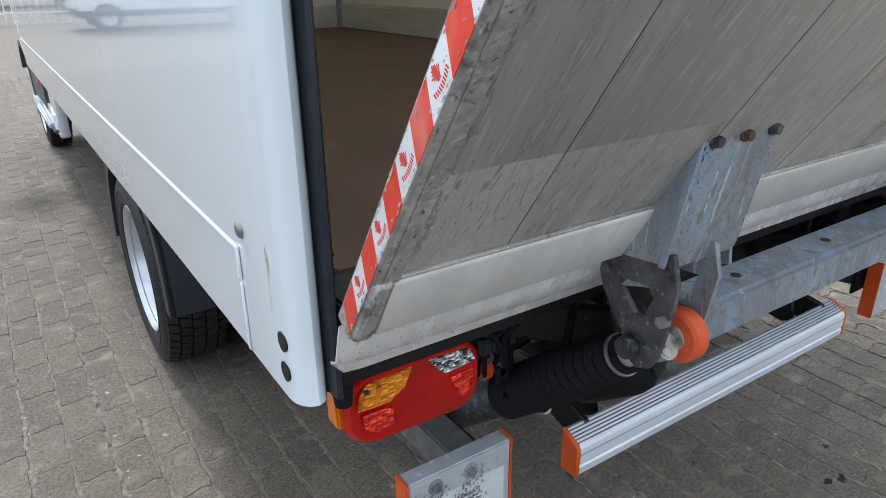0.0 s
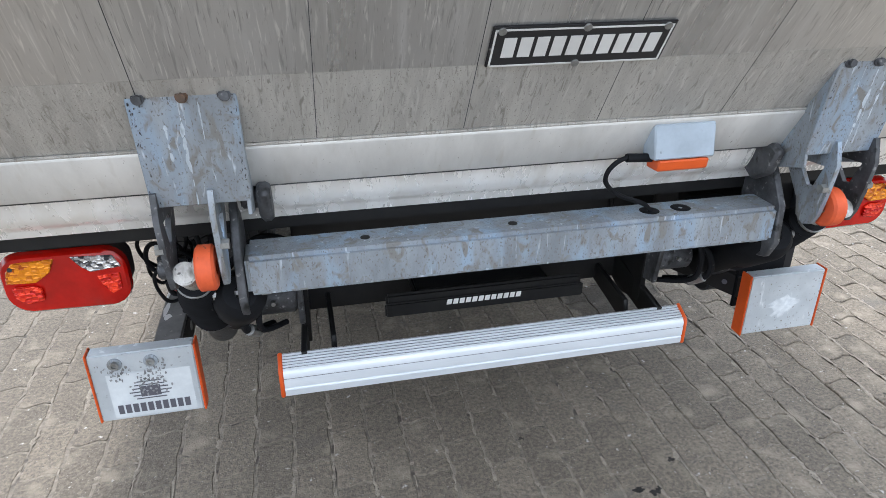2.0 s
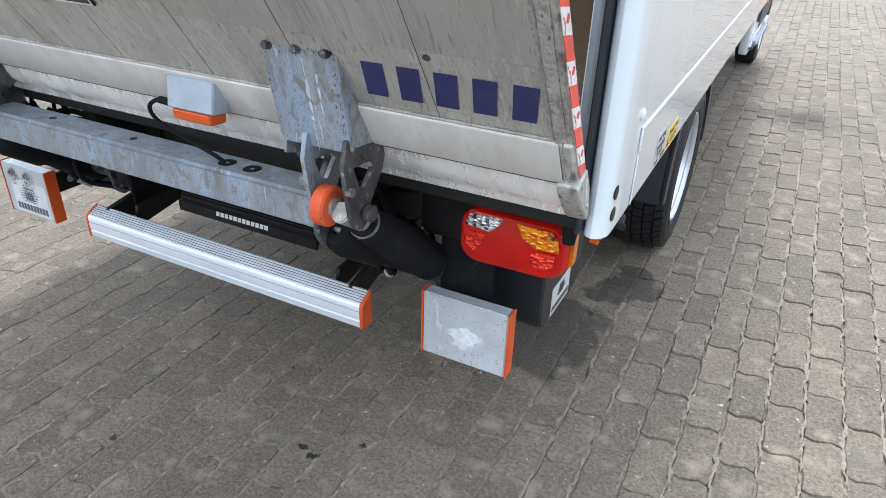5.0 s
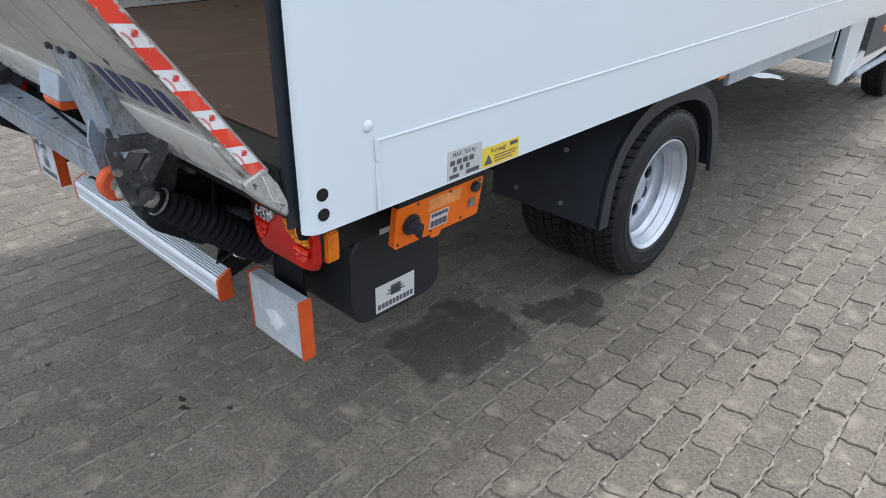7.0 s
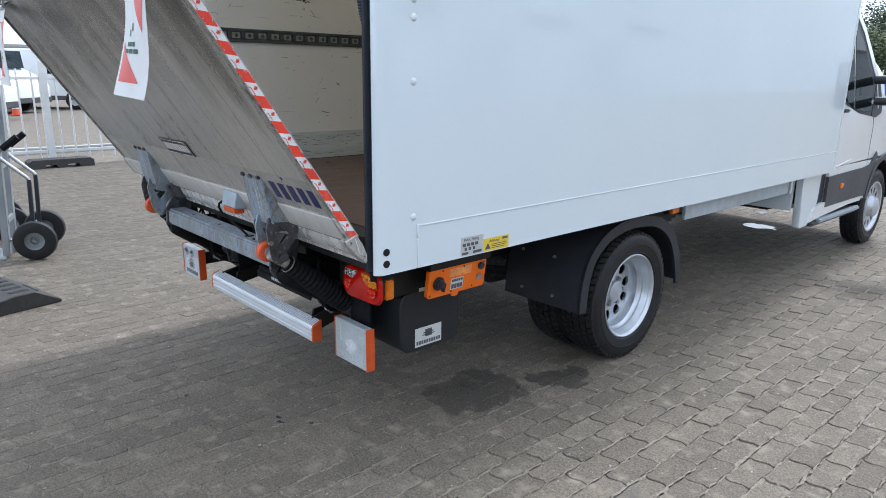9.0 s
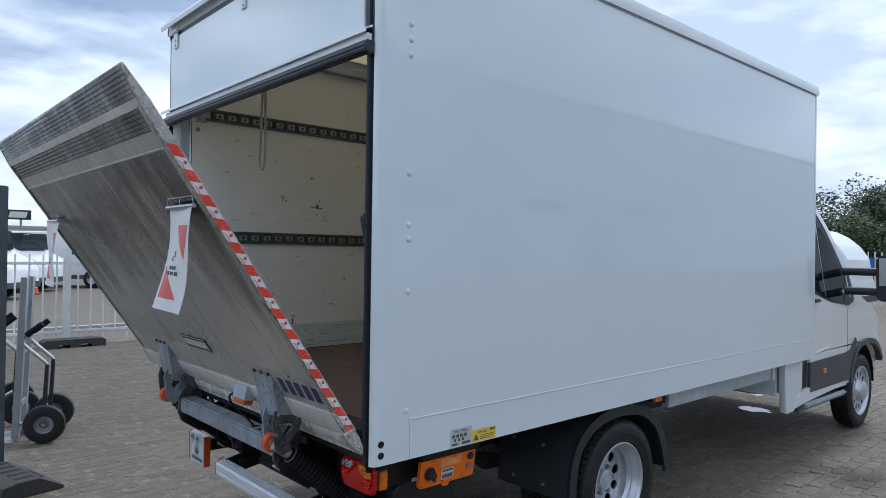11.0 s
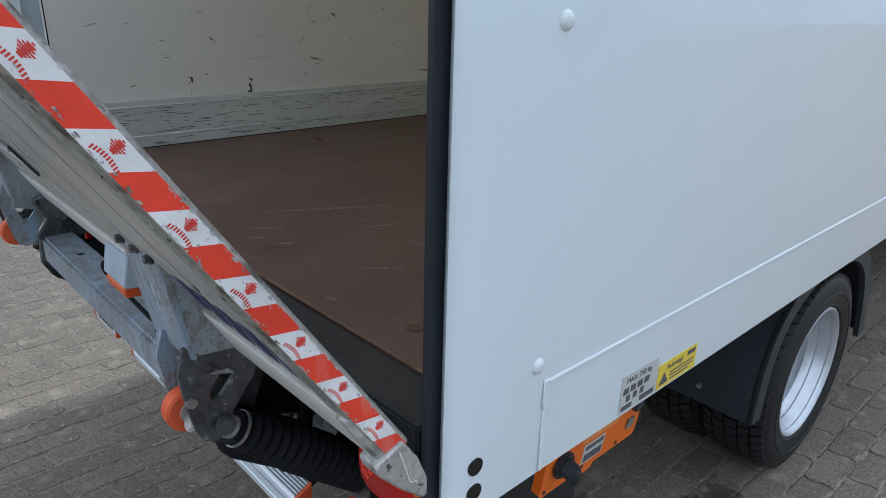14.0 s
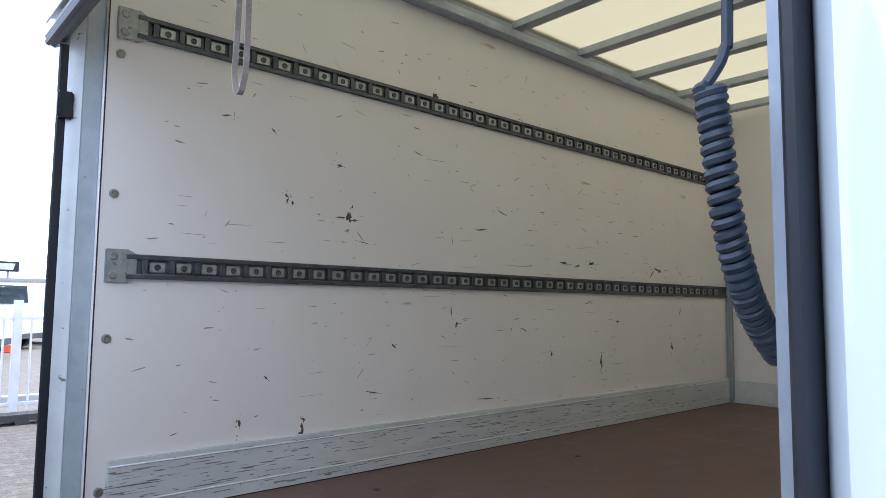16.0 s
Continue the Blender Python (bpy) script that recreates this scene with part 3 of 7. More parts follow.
def rounded(x0, z0, x1, z1, r, n=5):
    out = []
    for cx, cz, s in ((x1 - r, z1 - r, 0), (x0 + r, z1 - r, 90), (x0 + r, z0 + r, 180), (x1 - r, z0 + r, 270)):
        for i in range(n + 1):
            a = radians(s + 90 * i / n)
            out.append((cx + r * math.cos(a), cz + r * math.sin(a)))
    return out


def circle(cx, cz, r, n=20, rz=None):
    return [(cx + r * math.cos(2 * math.pi * i / n), cz + (rz or r) * math.sin(2 * math.pi * i / n)) for i in range(n)]


def cyl(bm, p, q, r, n=20, r2=None, bev=0.0):
    p, q = Vector(p), Vector(q)
    d = q - p
    m = Matrix.Translation((p + q) / 2) @ d.to_track_quat("Z", "Y").to_matrix().to_4x4()
    g = bmesh.ops.create_cone(bm, cap_ends=True, segments=n, radius1=r, radius2=r if r2 is None else r2, depth=d.length, matrix=m)["verts"]
    if bev:
        es = [e for e in {e for v in g for e in v.link_edges} if any(len(f.verts) > 4 for f in e.link_faces)]
        bmesh.ops.bevel(bm, geom=es, offset=bev, segments=2, affect="EDGES")
    return bm


def tube(bm, pts, r, n=8, closed=False):
    pts = [Vector(p) for p in pts]
    rings, ref = [], None
    for i, p in enumerate(pts):
        if closed:
            d = pts[(i + 1) % len(pts)] - pts[i - 1]
        else:
            d = pts[min(i + 1, len(pts) - 1)] - pts[max(i - 1, 0)]
        d.normalize()
        if ref is None:
            ref = d.orthogonal().normalized()
        ref = (ref - d * ref.dot(d)).normalized()
        s = d.cross(ref)
        rings.append([bm.verts.new(p + r * (math.cos(2 * math.pi * k / n) * ref + math.sin(2 * math.pi * k / n) * s)) for k in range(n)])
    for i in range(len(rings) - (0 if closed else 1)):
        a, b = rings[i], rings[(i + 1) % len(rings)]
        for k in range(n):
            bm.faces.new((a[k], a[(k + 1) % n], b[(k + 1) % n], b[k]))
    if not closed:
        bm.faces.new(rings[0][::-1])
        bm.faces.new(rings[-1])
    return bm


def curve(pts, n=6):
    """Points along a smooth line through pts."""
    pts = [Vector(p) for p in pts]
    out = []
    for i in range(len(pts) - 1):
        p0, p1, p2, p3 = pts[max(i - 1, 0)], pts[i], pts[i + 1], pts[min(i + 2, len(pts) - 1)]
        for k in range(n):
            t = k / n
            out.append(0.5 * (2 * p1 + (p2 - p0) * t + (2 * p0 - 5 * p1 + 4 * p2 - p3) * t * t + (3 * p1 - p0 - 3 * p2 + p3) * t ** 3))
    return out + [pts[-1]]


def lathe(bm, prof, at, axis="x", n=48, close=False):
    """prof: (distance along the axis, radius) points turned round the axis through at."""
    rings = []
    for a, r in prof:
        ring = []
        for k in range(n):
            c, s = math.cos(2 * math.pi * k / n), math.sin(2 * math.pi * k / n)
            ring.append(bm.verts.new(Vector(at) + Vector({"x": (a, r * c, r * s), "y": (r * c, a, r * s), "z": (r * c, r * s, a)}[axis])))
        rings.append(ring)
    m = len(rings)
    for i in range(m if close else m - 1):
        a, b = rings[i], rings[(i + 1) % m]
        for k in range(n):
            bm.faces.new((a[k], a[(k + 1) % n], b[(k + 1) % n], b[k]))
    return bm


def along(bm, p, q, w, h, bev=0.0, up=(0, 0, 1)):
    """A bar of width w and height h from p to q."""
    p, q = Vector(p), Vector(q)
    d = (q - p).normalized()
    side = d.cross(Vector(up)).normalized()
    top = side.cross(d)
    m = Matrix(((*(side * w),), (*(d * (q - p).length),), (*(top * h),))).transposed().to_4x4()
    g = bmesh.ops.create_cube(bm, size=1, matrix=Matrix.Translation((p + q) / 2) @ m)["verts"]
    if bev:
        bevel(bm, g, bev, 1)
    return bm


def sheet(bm, pts, width_a, width_b, thick, axis="x"):
    """A bent sheet: the line pts in the two other axes, with thickness, from width_a to width_b along axis."""
    n = len(pts)
    inner = []
    for i, p in enumerate(pts):
        a, b = pts[max(i - 1, 0)], pts[min(i + 1, n - 1)]
        dx, dz = b[0] - a[0], b[1] - a[1]
        l = math.hypot(dx, dz) or 1
        inner.append((p[0] + dz / l * thick, p[1] - dx / l * thick))
    grid = [[bm.verts.new(lift3(axis, w, p)) for p in line] for w in (width_a, width_b) for line in (pts, inner)]
    a0, a1, b0, b1 = grid
    for i in range(n - 1):
        bm.faces.new((a0[i], a0[i + 1], b0[i + 1], b0[i]))
        bm.faces.new((a1[i], b1[i], b1[i + 1], a1[i + 1]))
        bm.faces.new((a0[i], a1[i], a1[i + 1], a0[i + 1]))
        bm.faces.new((b0[i], b0[i + 1], b1[i + 1], b1[i]))
    for i in (0, n - 1):
        bm.faces.new((a0[i], b0[i], b1[i], a1[i]))
    return bm


def letters(name, text, size, m, material, parent, label=""):
    """Flat lettering as a mesh, at the pose m."""
    cu = bpy.data.curves.new(name, "FONT")
    cu.body, cu.size, cu.extrude = text, size, 0.0004
    tmp = bpy.data.objects.new(name, cu)
    me = bpy.data.meshes.new_from_object(tmp)
    bpy.data.objects.remove(tmp)
    me.transform(Matrix.Translation(-ORIGIN[parent]) @ m)
    me.materials.append(material)
    ob = new(name, me)
    ob.parent = parent
    ORIGIN[ob] = ORIGIN[parent]
    return tagged(ob, label)


def bars(bm, x0, z0, x1, z1, count, gap, put, thick=0.0006, slant=0.0):
    """A row of plain bars in a flat frame; put turns (a, b, depth) into the world."""
    w = (x1 - x0 - gap * (count - 1)) / count
    for i in range(count):
        a = x0 + i * (w + gap)
        vs = [bm.verts.new(put(u, v, d)) for d in (0.0, thick) for u, v in ((a, z0), (a + w, z0), (a + w + slant, z1), (a + slant, z1))]
        for f in ((0, 1, 2, 3), (4, 5, 6, 7), (0, 1, 5, 4), (1, 2, 6, 5), (2, 3, 7, 6), (3, 0, 4, 7)):
            bm.faces.new([vs[k] for k in f])
    return bm

def blotch(bm, put, w, h, rr, n=7):
    """One small ragged stain; put() lays its plane coordinates on a surface."""
    ring = [2 * math.pi * (k + rr.uniform(-0.25, 0.25)) / n for k in range(n)]
    bm.faces.new([bm.verts.new(put(w * math.cos(a) * rr.uniform(0.5, 1.1), h * math.sin(a) * rr.uniform(0.5, 1.1))) for a in ring])
    return bm


# ---- the truck ----
W, L = 1.055, 4.23            # half width and length of the cargo box
ZB, ZF, ZT = 0.792, 0.921, 2.90   # box underside, load floor, roof edge
truck = thing("box_truck", (0, 2.4, 0), "white box truck with open rear door and dual rear wheels", "truck")

# load floor and its black rear sill
part("floor", box(B(), -0.957, 0.084, 0.800, 0.957, 4.05, ZF), FLOOR, truck, "worn brown phenolic plywood load floor")
bm = box(B(), -0.994, -0.012, 0.846, 0.994, 0.082, 0.918, 0.004)
sill = part("sill", bm, SILL, truck, "black scuffed rubber-covered rear sill")
bm = box(B(), -W + 0.03, 0.012, 0.796, W - 0.03, 0.075, 0.844, 0.003)
part("rear_crossmember", bm, BLACK, truck, "black steel rear crossmember")
for x in (-0.62, -0.02, 0.58):
    bm = box(B(), x, -0.0165, 0.899, x + 0.035, -0.0125, 0.909, 0.001)
    part("drain_slot", bm, ZINC, sill)
# screws of the floor
for x, y in ((0.775, 0.17), (-0.72, 0.95), (-0.6, 1.9), (0.2, 1.3), (0.6, 2.3)):
    part("floor_screw", cyl(B(), (x, y, ZF - 0.002), (x, y, ZF + 0.0015), 0.014, 16), RUST, truck)
# scrape marks on the floor, worn front edge
rnd = random.Random(5)
SCUFF = mat("scraped_wood", (0.30, 0.25, 0.22), (0.16, 0.11, 0.09), 60, rough=0.6)
for x, y, l, a, w in ((0.02, 0.30, 0.36, 62, 0.012), (0.28, 0.42, 0.12, 70, 0.006), (0.35, 0.62, 0.28, 75, 0.004), (0.50, 0.26, 0.10, 58, 0.008), (-0.2, 0.52, 0.22, 64, 0.004),
                      (0.1, 0.75, 0.2, 80, 0.003), (0.62, 0.44, 0.16, 40, 0.004), (0.12, 0.20, 0.09, 60, 0.012), (0.17, 0.16, 0.07, 55, 0.010), (0.25, 0.19, 0.06, 62, 0.008), (-0.35, 0.9, 0.3, 72, 0.003)):
    bm = B()
    d = Vector((math.cos(radians(a)), math.sin(radians(a)), 0))
    s = Vector((-d.y, d.x, 0)) * w / 2
    o = Vector((x, y, ZF + 0.0006))
    pts = [o + d * l * k / 6 + s * (math.sin(math.pi * k / 6) + 0.15) * (1 + rnd.uniform(-.3, .3)) for k in range(7)]
    pts += [o + d * l * k / 6 - s * (math.sin(math.pi * k / 6) + 0.15) * (1 + rnd.uniform(-.3, .3)) for k in range(6, -1, -1)]
    bm.faces.new([bm.verts.new(p) for p in pts])
    part("floor_scrape", bm, SCUFF, truck, "pale scrape mark on the load floor", flat=True)
bm = B()
edge = [(-0.93 + 1.86 * k / 60, 0.0845 + rnd.uniform(0.0, 0.010)) for k in range(61)]
vs0 = [bm.verts.new((x, 0.0825, ZF + 0.0007)) for x, y in edge]
vs1 = [bm.verts.new((x, y, ZF + 0.0007)) for x, y in edge]
for k in range(60):
    bm.faces.new((vs0[k], vs0[k + 1], vs1[k + 1], vs1[k]))
part("chipped_edge", bm, mat("raw_plywood", (0.24, 0.15, 0.09), (0.12, 0.07, 0.04), 70, rough=0.8), truck, "chipped raw plywood edge", flat=True)

for s in (-1, 1):
    # outer side skin with the lower trim line, and inner lining
    bm = box(B(), s * (W - 0.03), 0.1765, ZB, s * W, L - 0.02, 2.86)
    side = part("side_panel", bm, PAINT, truck, "glossy white side wall of the cargo box")
    bm = B()
    box(bm, s * (W - 0.002), 0.176, 0.941, s * (W + 0.003), L - 0.03, 0.947, 0.002, 1)
    part("trim_line", bm, POST, side)
    bm = box(B(), s * 0.957, 0.098, ZF - 0.07, s * (W - 0.032), 4.05, 2.845)
    part("inner_lining", bm, CREAM, truck, "cream inner lining with scuffs and dents")
    # rear corner post: rounded white profile with round holes
    y0, y1 = 0.0, 0.176
    prof = [(s * 1.012, 0.030), (s * 1.016, 0.012), (s * 1.022, 0.004), (s * 1.031, 0.0), (s * 1.040, 0.0025), (s * 1.048, 0.010), (s * 1.0535, 0.021), (s * 1.0555, 0.034), (s * 1.0555, 0.10), (s * W, 0.1765), (s * 1.012, 0.1765)]
    post = part("corner_post", prism(B(), prof, "z", ZB, 2.90), PAINT, truck, "white rear corner post")
    # folded flange with a stepped lower end, beside the post's seam
    bm = box(B(), s * (W + 0.0005), 0.170, ZB + 0.002, s * (W + 0.003), 0.179, 0.896, 0.0012, 1)
    box(bm, s * (W + 0.0005), 0.168, 0.902, s * (W + 0.0042), 0.180, 0.950, 0.0015, 1)
    part("seam_strip", bm, POST, post)
    for z in (2.439, 2.380, 2.321, 1.874, 1.680, 1.625, 1.427, 0.978):
        bm = lathe(B(), [(s * (W + 0.006), 0.0), (s * (W + 0.006), 0.006), (s * (W + 0.004), 0.010), (s * (W + 0.0005), 0.0125)], (0, 0.153, z), "x", 18)
        part("rivet", bm, ZINC if s < 0 and z < 1 else POST, post)
    for z in (0.871, 0.830):
        bm = cyl(B(), (s * (W - 0.002), 0.037, z), (s * (W + 0.0018), 0.037, z), 0.0130, 24)
        part("hole", bm, BLACK, post, "dark drain hole")
    # door frame: dark rubber seal, pale and grey inner profiles
    bm = prism(B(), [(s * 1.0125, 0.034), (s * 1.0145, 0.006), (s * 1.0125, -0.012), (s * 1.008, -0.016), (s * 1.0045, -0.012), (s * 1.004, 0.008), (s * 1.004, 0.034)], "z", 0.80, 2.30)
    part("door_seal", bm, SEAL, truck, "dark rubber door seal")
    bm = prism(B(), [(s * 1.0035, 0.008), (s * 1.000, 0.009), (s * 0.982, 0.046), (s * 1.0035, 0.046)], "z", 0.919, 2.83, 0.001)
    part("door_jamb", bm, PALEPOST if s < 0 else GREYTRIM, truck, "worn pale door jamb" if s < 0 else "grey door jamb")
    bm = box(B(), s * 1.018, 0.047, 0.919, s * (0.980 if s < 0 else 0.972), 0.098, 2.83, 0.003)
    part("jamb_profile", bm, BLUEGREY if s < 0 else GREYTRIM, truck, "grey inner jamb profile")
    # kick board along the floor
    bm = box(B(), s * 0.957, 0.155, ZF, s * 0.942, 4.03, 1.090, 0.003)
    for z in (0.960, 1.066):
        box(bm, s * 0.945, 0.157, z, s * 0.9395, 4.03, z + 0.006, 0.002, 1)
    part("kick_board", bm, KICK, truck, "scuffed pale grey kick board")
    part("lining_edge", box(B(), s * 0.9568, 0.0985, ZF, s * 0.9560, 0.1025, 2.80), SEAL, truck)
    part("floor_joint", box(B(), s * 0.9575, 0.13, ZF, s * 0.9405, 4.02, ZF + 0.0035), SEAL, truck)
    # lashing rails
    for zc in (1.652, 2.390):
        bm = B()
        for a, b in ((zc - 0.037, zc - 0.022), (zc + 0.022, zc + 0.037)):
            box(bm, s * 0.957, 0.18, a, s * 0.944, 4.03, b, 0.002, 1)
        box(bm, s * 0.957, 0.18, zc - 0.024, s * 0.9545, 4.03, zc + 0.024)
        rail = part("lashing_rail", bm, RAIL, truck, "grey steel lashing rail with slots")
        bm = box(B(), s * 0.957, 0.122, zc - 0.05, s * 0.948, 0.190, zc + 0.05, 0.003)
        prism(bm, [(0.183, zc - 0.05), (0.209, zc - 0.037), (0.209, zc + 0.037), (0.183, zc + 0.05)], "x", s * 0.956, s * 0.9465)
        part("end_plate", bm, ENDPLATE, rail, "pale galvanised end plate")
        for dz in (-0.028, 0.028):
            part("end_screw", lathe(B(), [(-s * 0.002, 0.0), (-s * 0.0018, 0.010), (s * 0.003, 0.0135)], (s * 0.947, 0.144, zc + dz), "x", 16), ZINC, rail)
        if s < 0:
            web = part("rail_web", box(B(), s * 0.955, 0.225, zc - 0.022, s * 0.9450, 0.242, zc + 0.022, 0.0015, 1), RAIL, rail)
            bm = box(B(), s * 0.9548, 0.246, zc - 0.0165, s * 0.9500, 0.296, zc + 0.0165, 0.0045, 2)
            cup = part("rail_cup", bm, RAILCUP, rail)
            ring = part("rail_ring", lathe(B(), [(0.0012, 0.0), (0.0010, 0.0055), (0.0032, 0.0075), (0.0030, 0.0092), (-0.001, 0.0105)], (s * 0.9500, 0.272, zc), "x", 14), RAIL, rail)
            for k in range(1, 45):
                for piece in (web, cup, ring):
                    c = new(piece.name.split(".")[0], piece.data)
                    c.parent = rail
                    c.location = (0, k * 0.0815, 0)
    # lining screws with cups
    for z in (2.295, 1.867, 1.438, 1.001):
        bm = lathe(B(), [(-s * 0.0005, 0.0), (-s * 0.001, 0.006), (-s * 0.0045, 0.008), (-s * 0.003, 0.0135), (s * 0.002, 0.0145)], (s * 0.957, 0.138, z), "x", 20)
        part("lining_screw", bm, ZINC, truck)
    # roof edge cap and front corner
    bm = sheet(B(), [(s * (W + 0.006), 2.845), (s * (W + 0.008), 2.872), (s * (W - 0.004), 2.915), (s * (W - 0.04), 2.934), (s * (W - 0.09), 2.938)], -0.01, L + 0.015, 0.006 * s, "y")
    part("roof_cap", bm, POST, truck, "white roof edge cap")
    part("roof_seam", box(B(), s * (W + 0.001), 0.0, 2.836, s * (W + 0.004), L, 2.844), GREYTRIM, truck)
    bm = prism(B(), [(s * (W + 0.002), L - 0.03), (s * (W + 0.002), L - 0.004), (s * (W - 0.012), L + 0.014), (s * (W - 0.05), L + 0.014), (s * (W - 0.05), L - 0.03)], "z", ZB + 0.06, 2.86)
    part("front_post", bm, POST, truck, "white front corner post")
    bm = box(B(), s * 0.957, 0.10, 2.80, s * 0.900, 4.05, 2.845, 0.004)
    part("roof_rail", bm, GREYTRIM, truck, "grey roof rail")

# scuffs and dents in the left lining that stand out
SCAR = mat("black_scuff", (0.04, 0.034, 0.028), (0.13, 0.10, 0.075), 60, rough=0.7)
def scar(bm, y, z, w, h, n=7, seed=0, jag=0.4):
    r = random.Random(seed)
    t = r.gauss(0, 0.22) if r.random() < 0.85 else r.uniform(0.6, 2.4)
    ring = [(w * math.cos(2 * math.pi * k / n) * r.uniform(jag, 1), h * math.sin(2 * math.pi * k / n) * r.uniform(jag, 1)) for k in range(n)]
    pts = [(y + a * math.cos(t) - b * math.sin(t), z + a * math.sin(t) + b * math.cos(t)) for a, b in ring]
    bm.faces.new([bm.verts.new((-0.9562 - 0.0002 * (seed % 3), *p)) for p in pts])
    return bm


for y, z, w, h in ((0.935, 1.852, .014, .020), (0.955, 1.840, .03, .004), (0.93, 1.80, .006, .006), (0.90, 1.845, .03, .003), (0.675, 1.902, .010, .010), (0.68, 1.885, .008, .012), (0.70, 1.878, .006, .008),
                   (0.885, 2.038, .020, .006), (0.76, 1.105, .007, .026), (0.755, 1.082, .012, .010), (0.765, 1.128, .012, .006), (0.53, 1.141, .008, .016), (2.20, 1.742, .06, .005), (2.31, 1.733, .03, .004),
                   (2.42, 1.75, .03, .010), (3.05, 1.745, .05, .010), (3.0, 1.72, .05, .004), (1.66, 1.125, .07, .004), (2.4, 1.55, .07, .003), (1.45, 1.50, .004, .03), (1.48, 1.45, .006, .02),
                   (2.5, 1.25, .010, .05), (2.65, 1.45, .015, .010), (1.75, 1.95, .05, .004), (1.15, 1.37, .02, .004), (1.35, 2.40, .02, .015), (1.62, 1.86, .05, .004), (0.45, 2.14, .03, .003), (0.62, 2.12, .02, .003),
                   (0.62, 1.28, .02, .003), (1.05, 1.20, .05, .003), (1.0, 1.76, .06, .002), (2.1, 1.30, .008, .02), (1.9, 1.42, .04, .003), (3.3, 1.5, .05, .004), (3.2, 1.3, .01, .03)):
    y, z = 0.012 + y * 1.025, 1.152 + (z - 1.141) * 1.02
    bm = scar(B(), y, z, w * 1.1, h * 1.2, 11, int(y * 1000), 0.2)
    rs = random.Random(int(z * 1000))
    for k in range(7 if h > 0.005 else 3):
        scar(bm, y + rs.gauss(0, w * 0.9), z + rs.gauss(0, h * 1.1 + 0.003), w * rs.uniform(0.08, 0.5), h * rs.uniform(0.15, 0.5), 6, int(y * 1000) + 7 * k, 0.2)
    part("lining_scuff", bm, SCAR, truck, flat=True)
bm = B()
r = random.Random(11)
for k in range(420):
    scar(bm, r.uniform(0.2, 3.7), r.uniform(1.1, 2.7), r.uniform(.003, .05) * r.random(), r.uniform(.0008, .0035), 6, k)
for k in range(90):
    y, z, w = 0.3 + 3.3 * r.random(), r.choice((r.uniform(1.12, 2.6), r.gauss(1.78, 0.05), r.gauss(1.45, 0.15))), r.uniform(0.015, 0.075)
    h, t = r.uniform(0.0004, 0.0011), r.gauss(0, 0.03)
    bm.faces.new([bm.verts.new((-0.95585 - 0.000002 * k, y + a * w, z + a * w * t + b * h)) for a, b in ((-1, 0), (-0.3, -1), (0.5, -0.6), (1, 0.2), (0.3, 1), (-0.5, 0.5))])
part("fine_scratch", bm, mat("brown_scratch", (0.22, 0.17, 0.13), (0.40, 0.35, 0.29), 40, rough=0.7), truck, "fine scratches on the lining", kind="stuff", flat=True)
# dents and scrapes along the kick board
KSCAR = mat("dark_scrape", (0.14, 0.14, 0.13), (0.30, 0.30, 0.29), 60, rough=0.6)
bm = B()
for k in range(520):
    y, z = 0.16 + 3.7 * r.random() ** 1.3, r.uniform(ZF + 0.01, 1.077)
    w, h = r.uniform(.006, .10) * r.random(), r.uniform(.0006, .0032)
    pts = [(y + w * math.cos(a) * r.uniform(.4, 1), z + h * math.sin(a) * r.uniform(.4, 1)) for a in [math.pi * i / 3 for i in range(6)]]
    bm.faces.new([bm.verts.new((-0.9413, *p)) for p in pts])
part("kick_scrape", bm, KSCAR, truck, "dark scrapes on the kick board", kind="stuff", flat=True)

# inner and outer front wall
part("front_wall", box(B(), -0.957, 4.045, ZF - 0.07, 0.957, 4.10, 2.918), CREAM, truck, "cream front wall inside the box")
part("front_skin", box(B(), -W + 0.05, L - 0.03, ZB + 0.06, W - 0.05, L + 0.012, 2.90), PAINT, truck, "white outer front wall of the box")
part("front_kick_board", box(B(), -0.94, 4.032, ZF, 0.94, 4.046, 1.068, 0.003), KICK, truck)
for s in (-1, 1):
    part("inner_corner", box(B(), s * 0.956, 3.99, ZF, s * 0.925, 4.044, 2.80, 0.01), GREYTRIM, truck)
part("underfloor", box(B(), -W + 0.035, 0.08, ZB, W - 0.035, L - 0.035, 0.799), LOWWALL, truck, "grey underside of the load floor")

# roof: translucent skin on cross bows
bm = B()
n = 8
a = [bm.verts.new((-1.0 + 2.0 * k / n, 0.0, 2.925 + 0.02 * math.sin(math.pi * k / n))) for k in range(n + 1)]
b = [bm.verts.new((-1.0 + 2.0 * k / n, L, 2.925 + 0.02 * math.sin(math.pi * k / n))) for k in range(n + 1)]
for k in range(n):
    bm.faces.new((a[k], a[k + 1], b[k + 1], b[k]))
roof = part("roof", bm, ROOFSKIN, truck, "translucent yellowish roof skin")
for k in range(8):
    y = 0.36 + k * 0.51
    bm = box(B(), -0.955, y - 0.02, 2.868, 0.955, y + 0.02, 2.908, 0.004)
    box(bm, -0.955, y - 0.032, 2.864, 0.955, y + 0.032, 2.869)
    part("roof_bow", bm, GREYTRIM, truck, "grey steel roof bow")

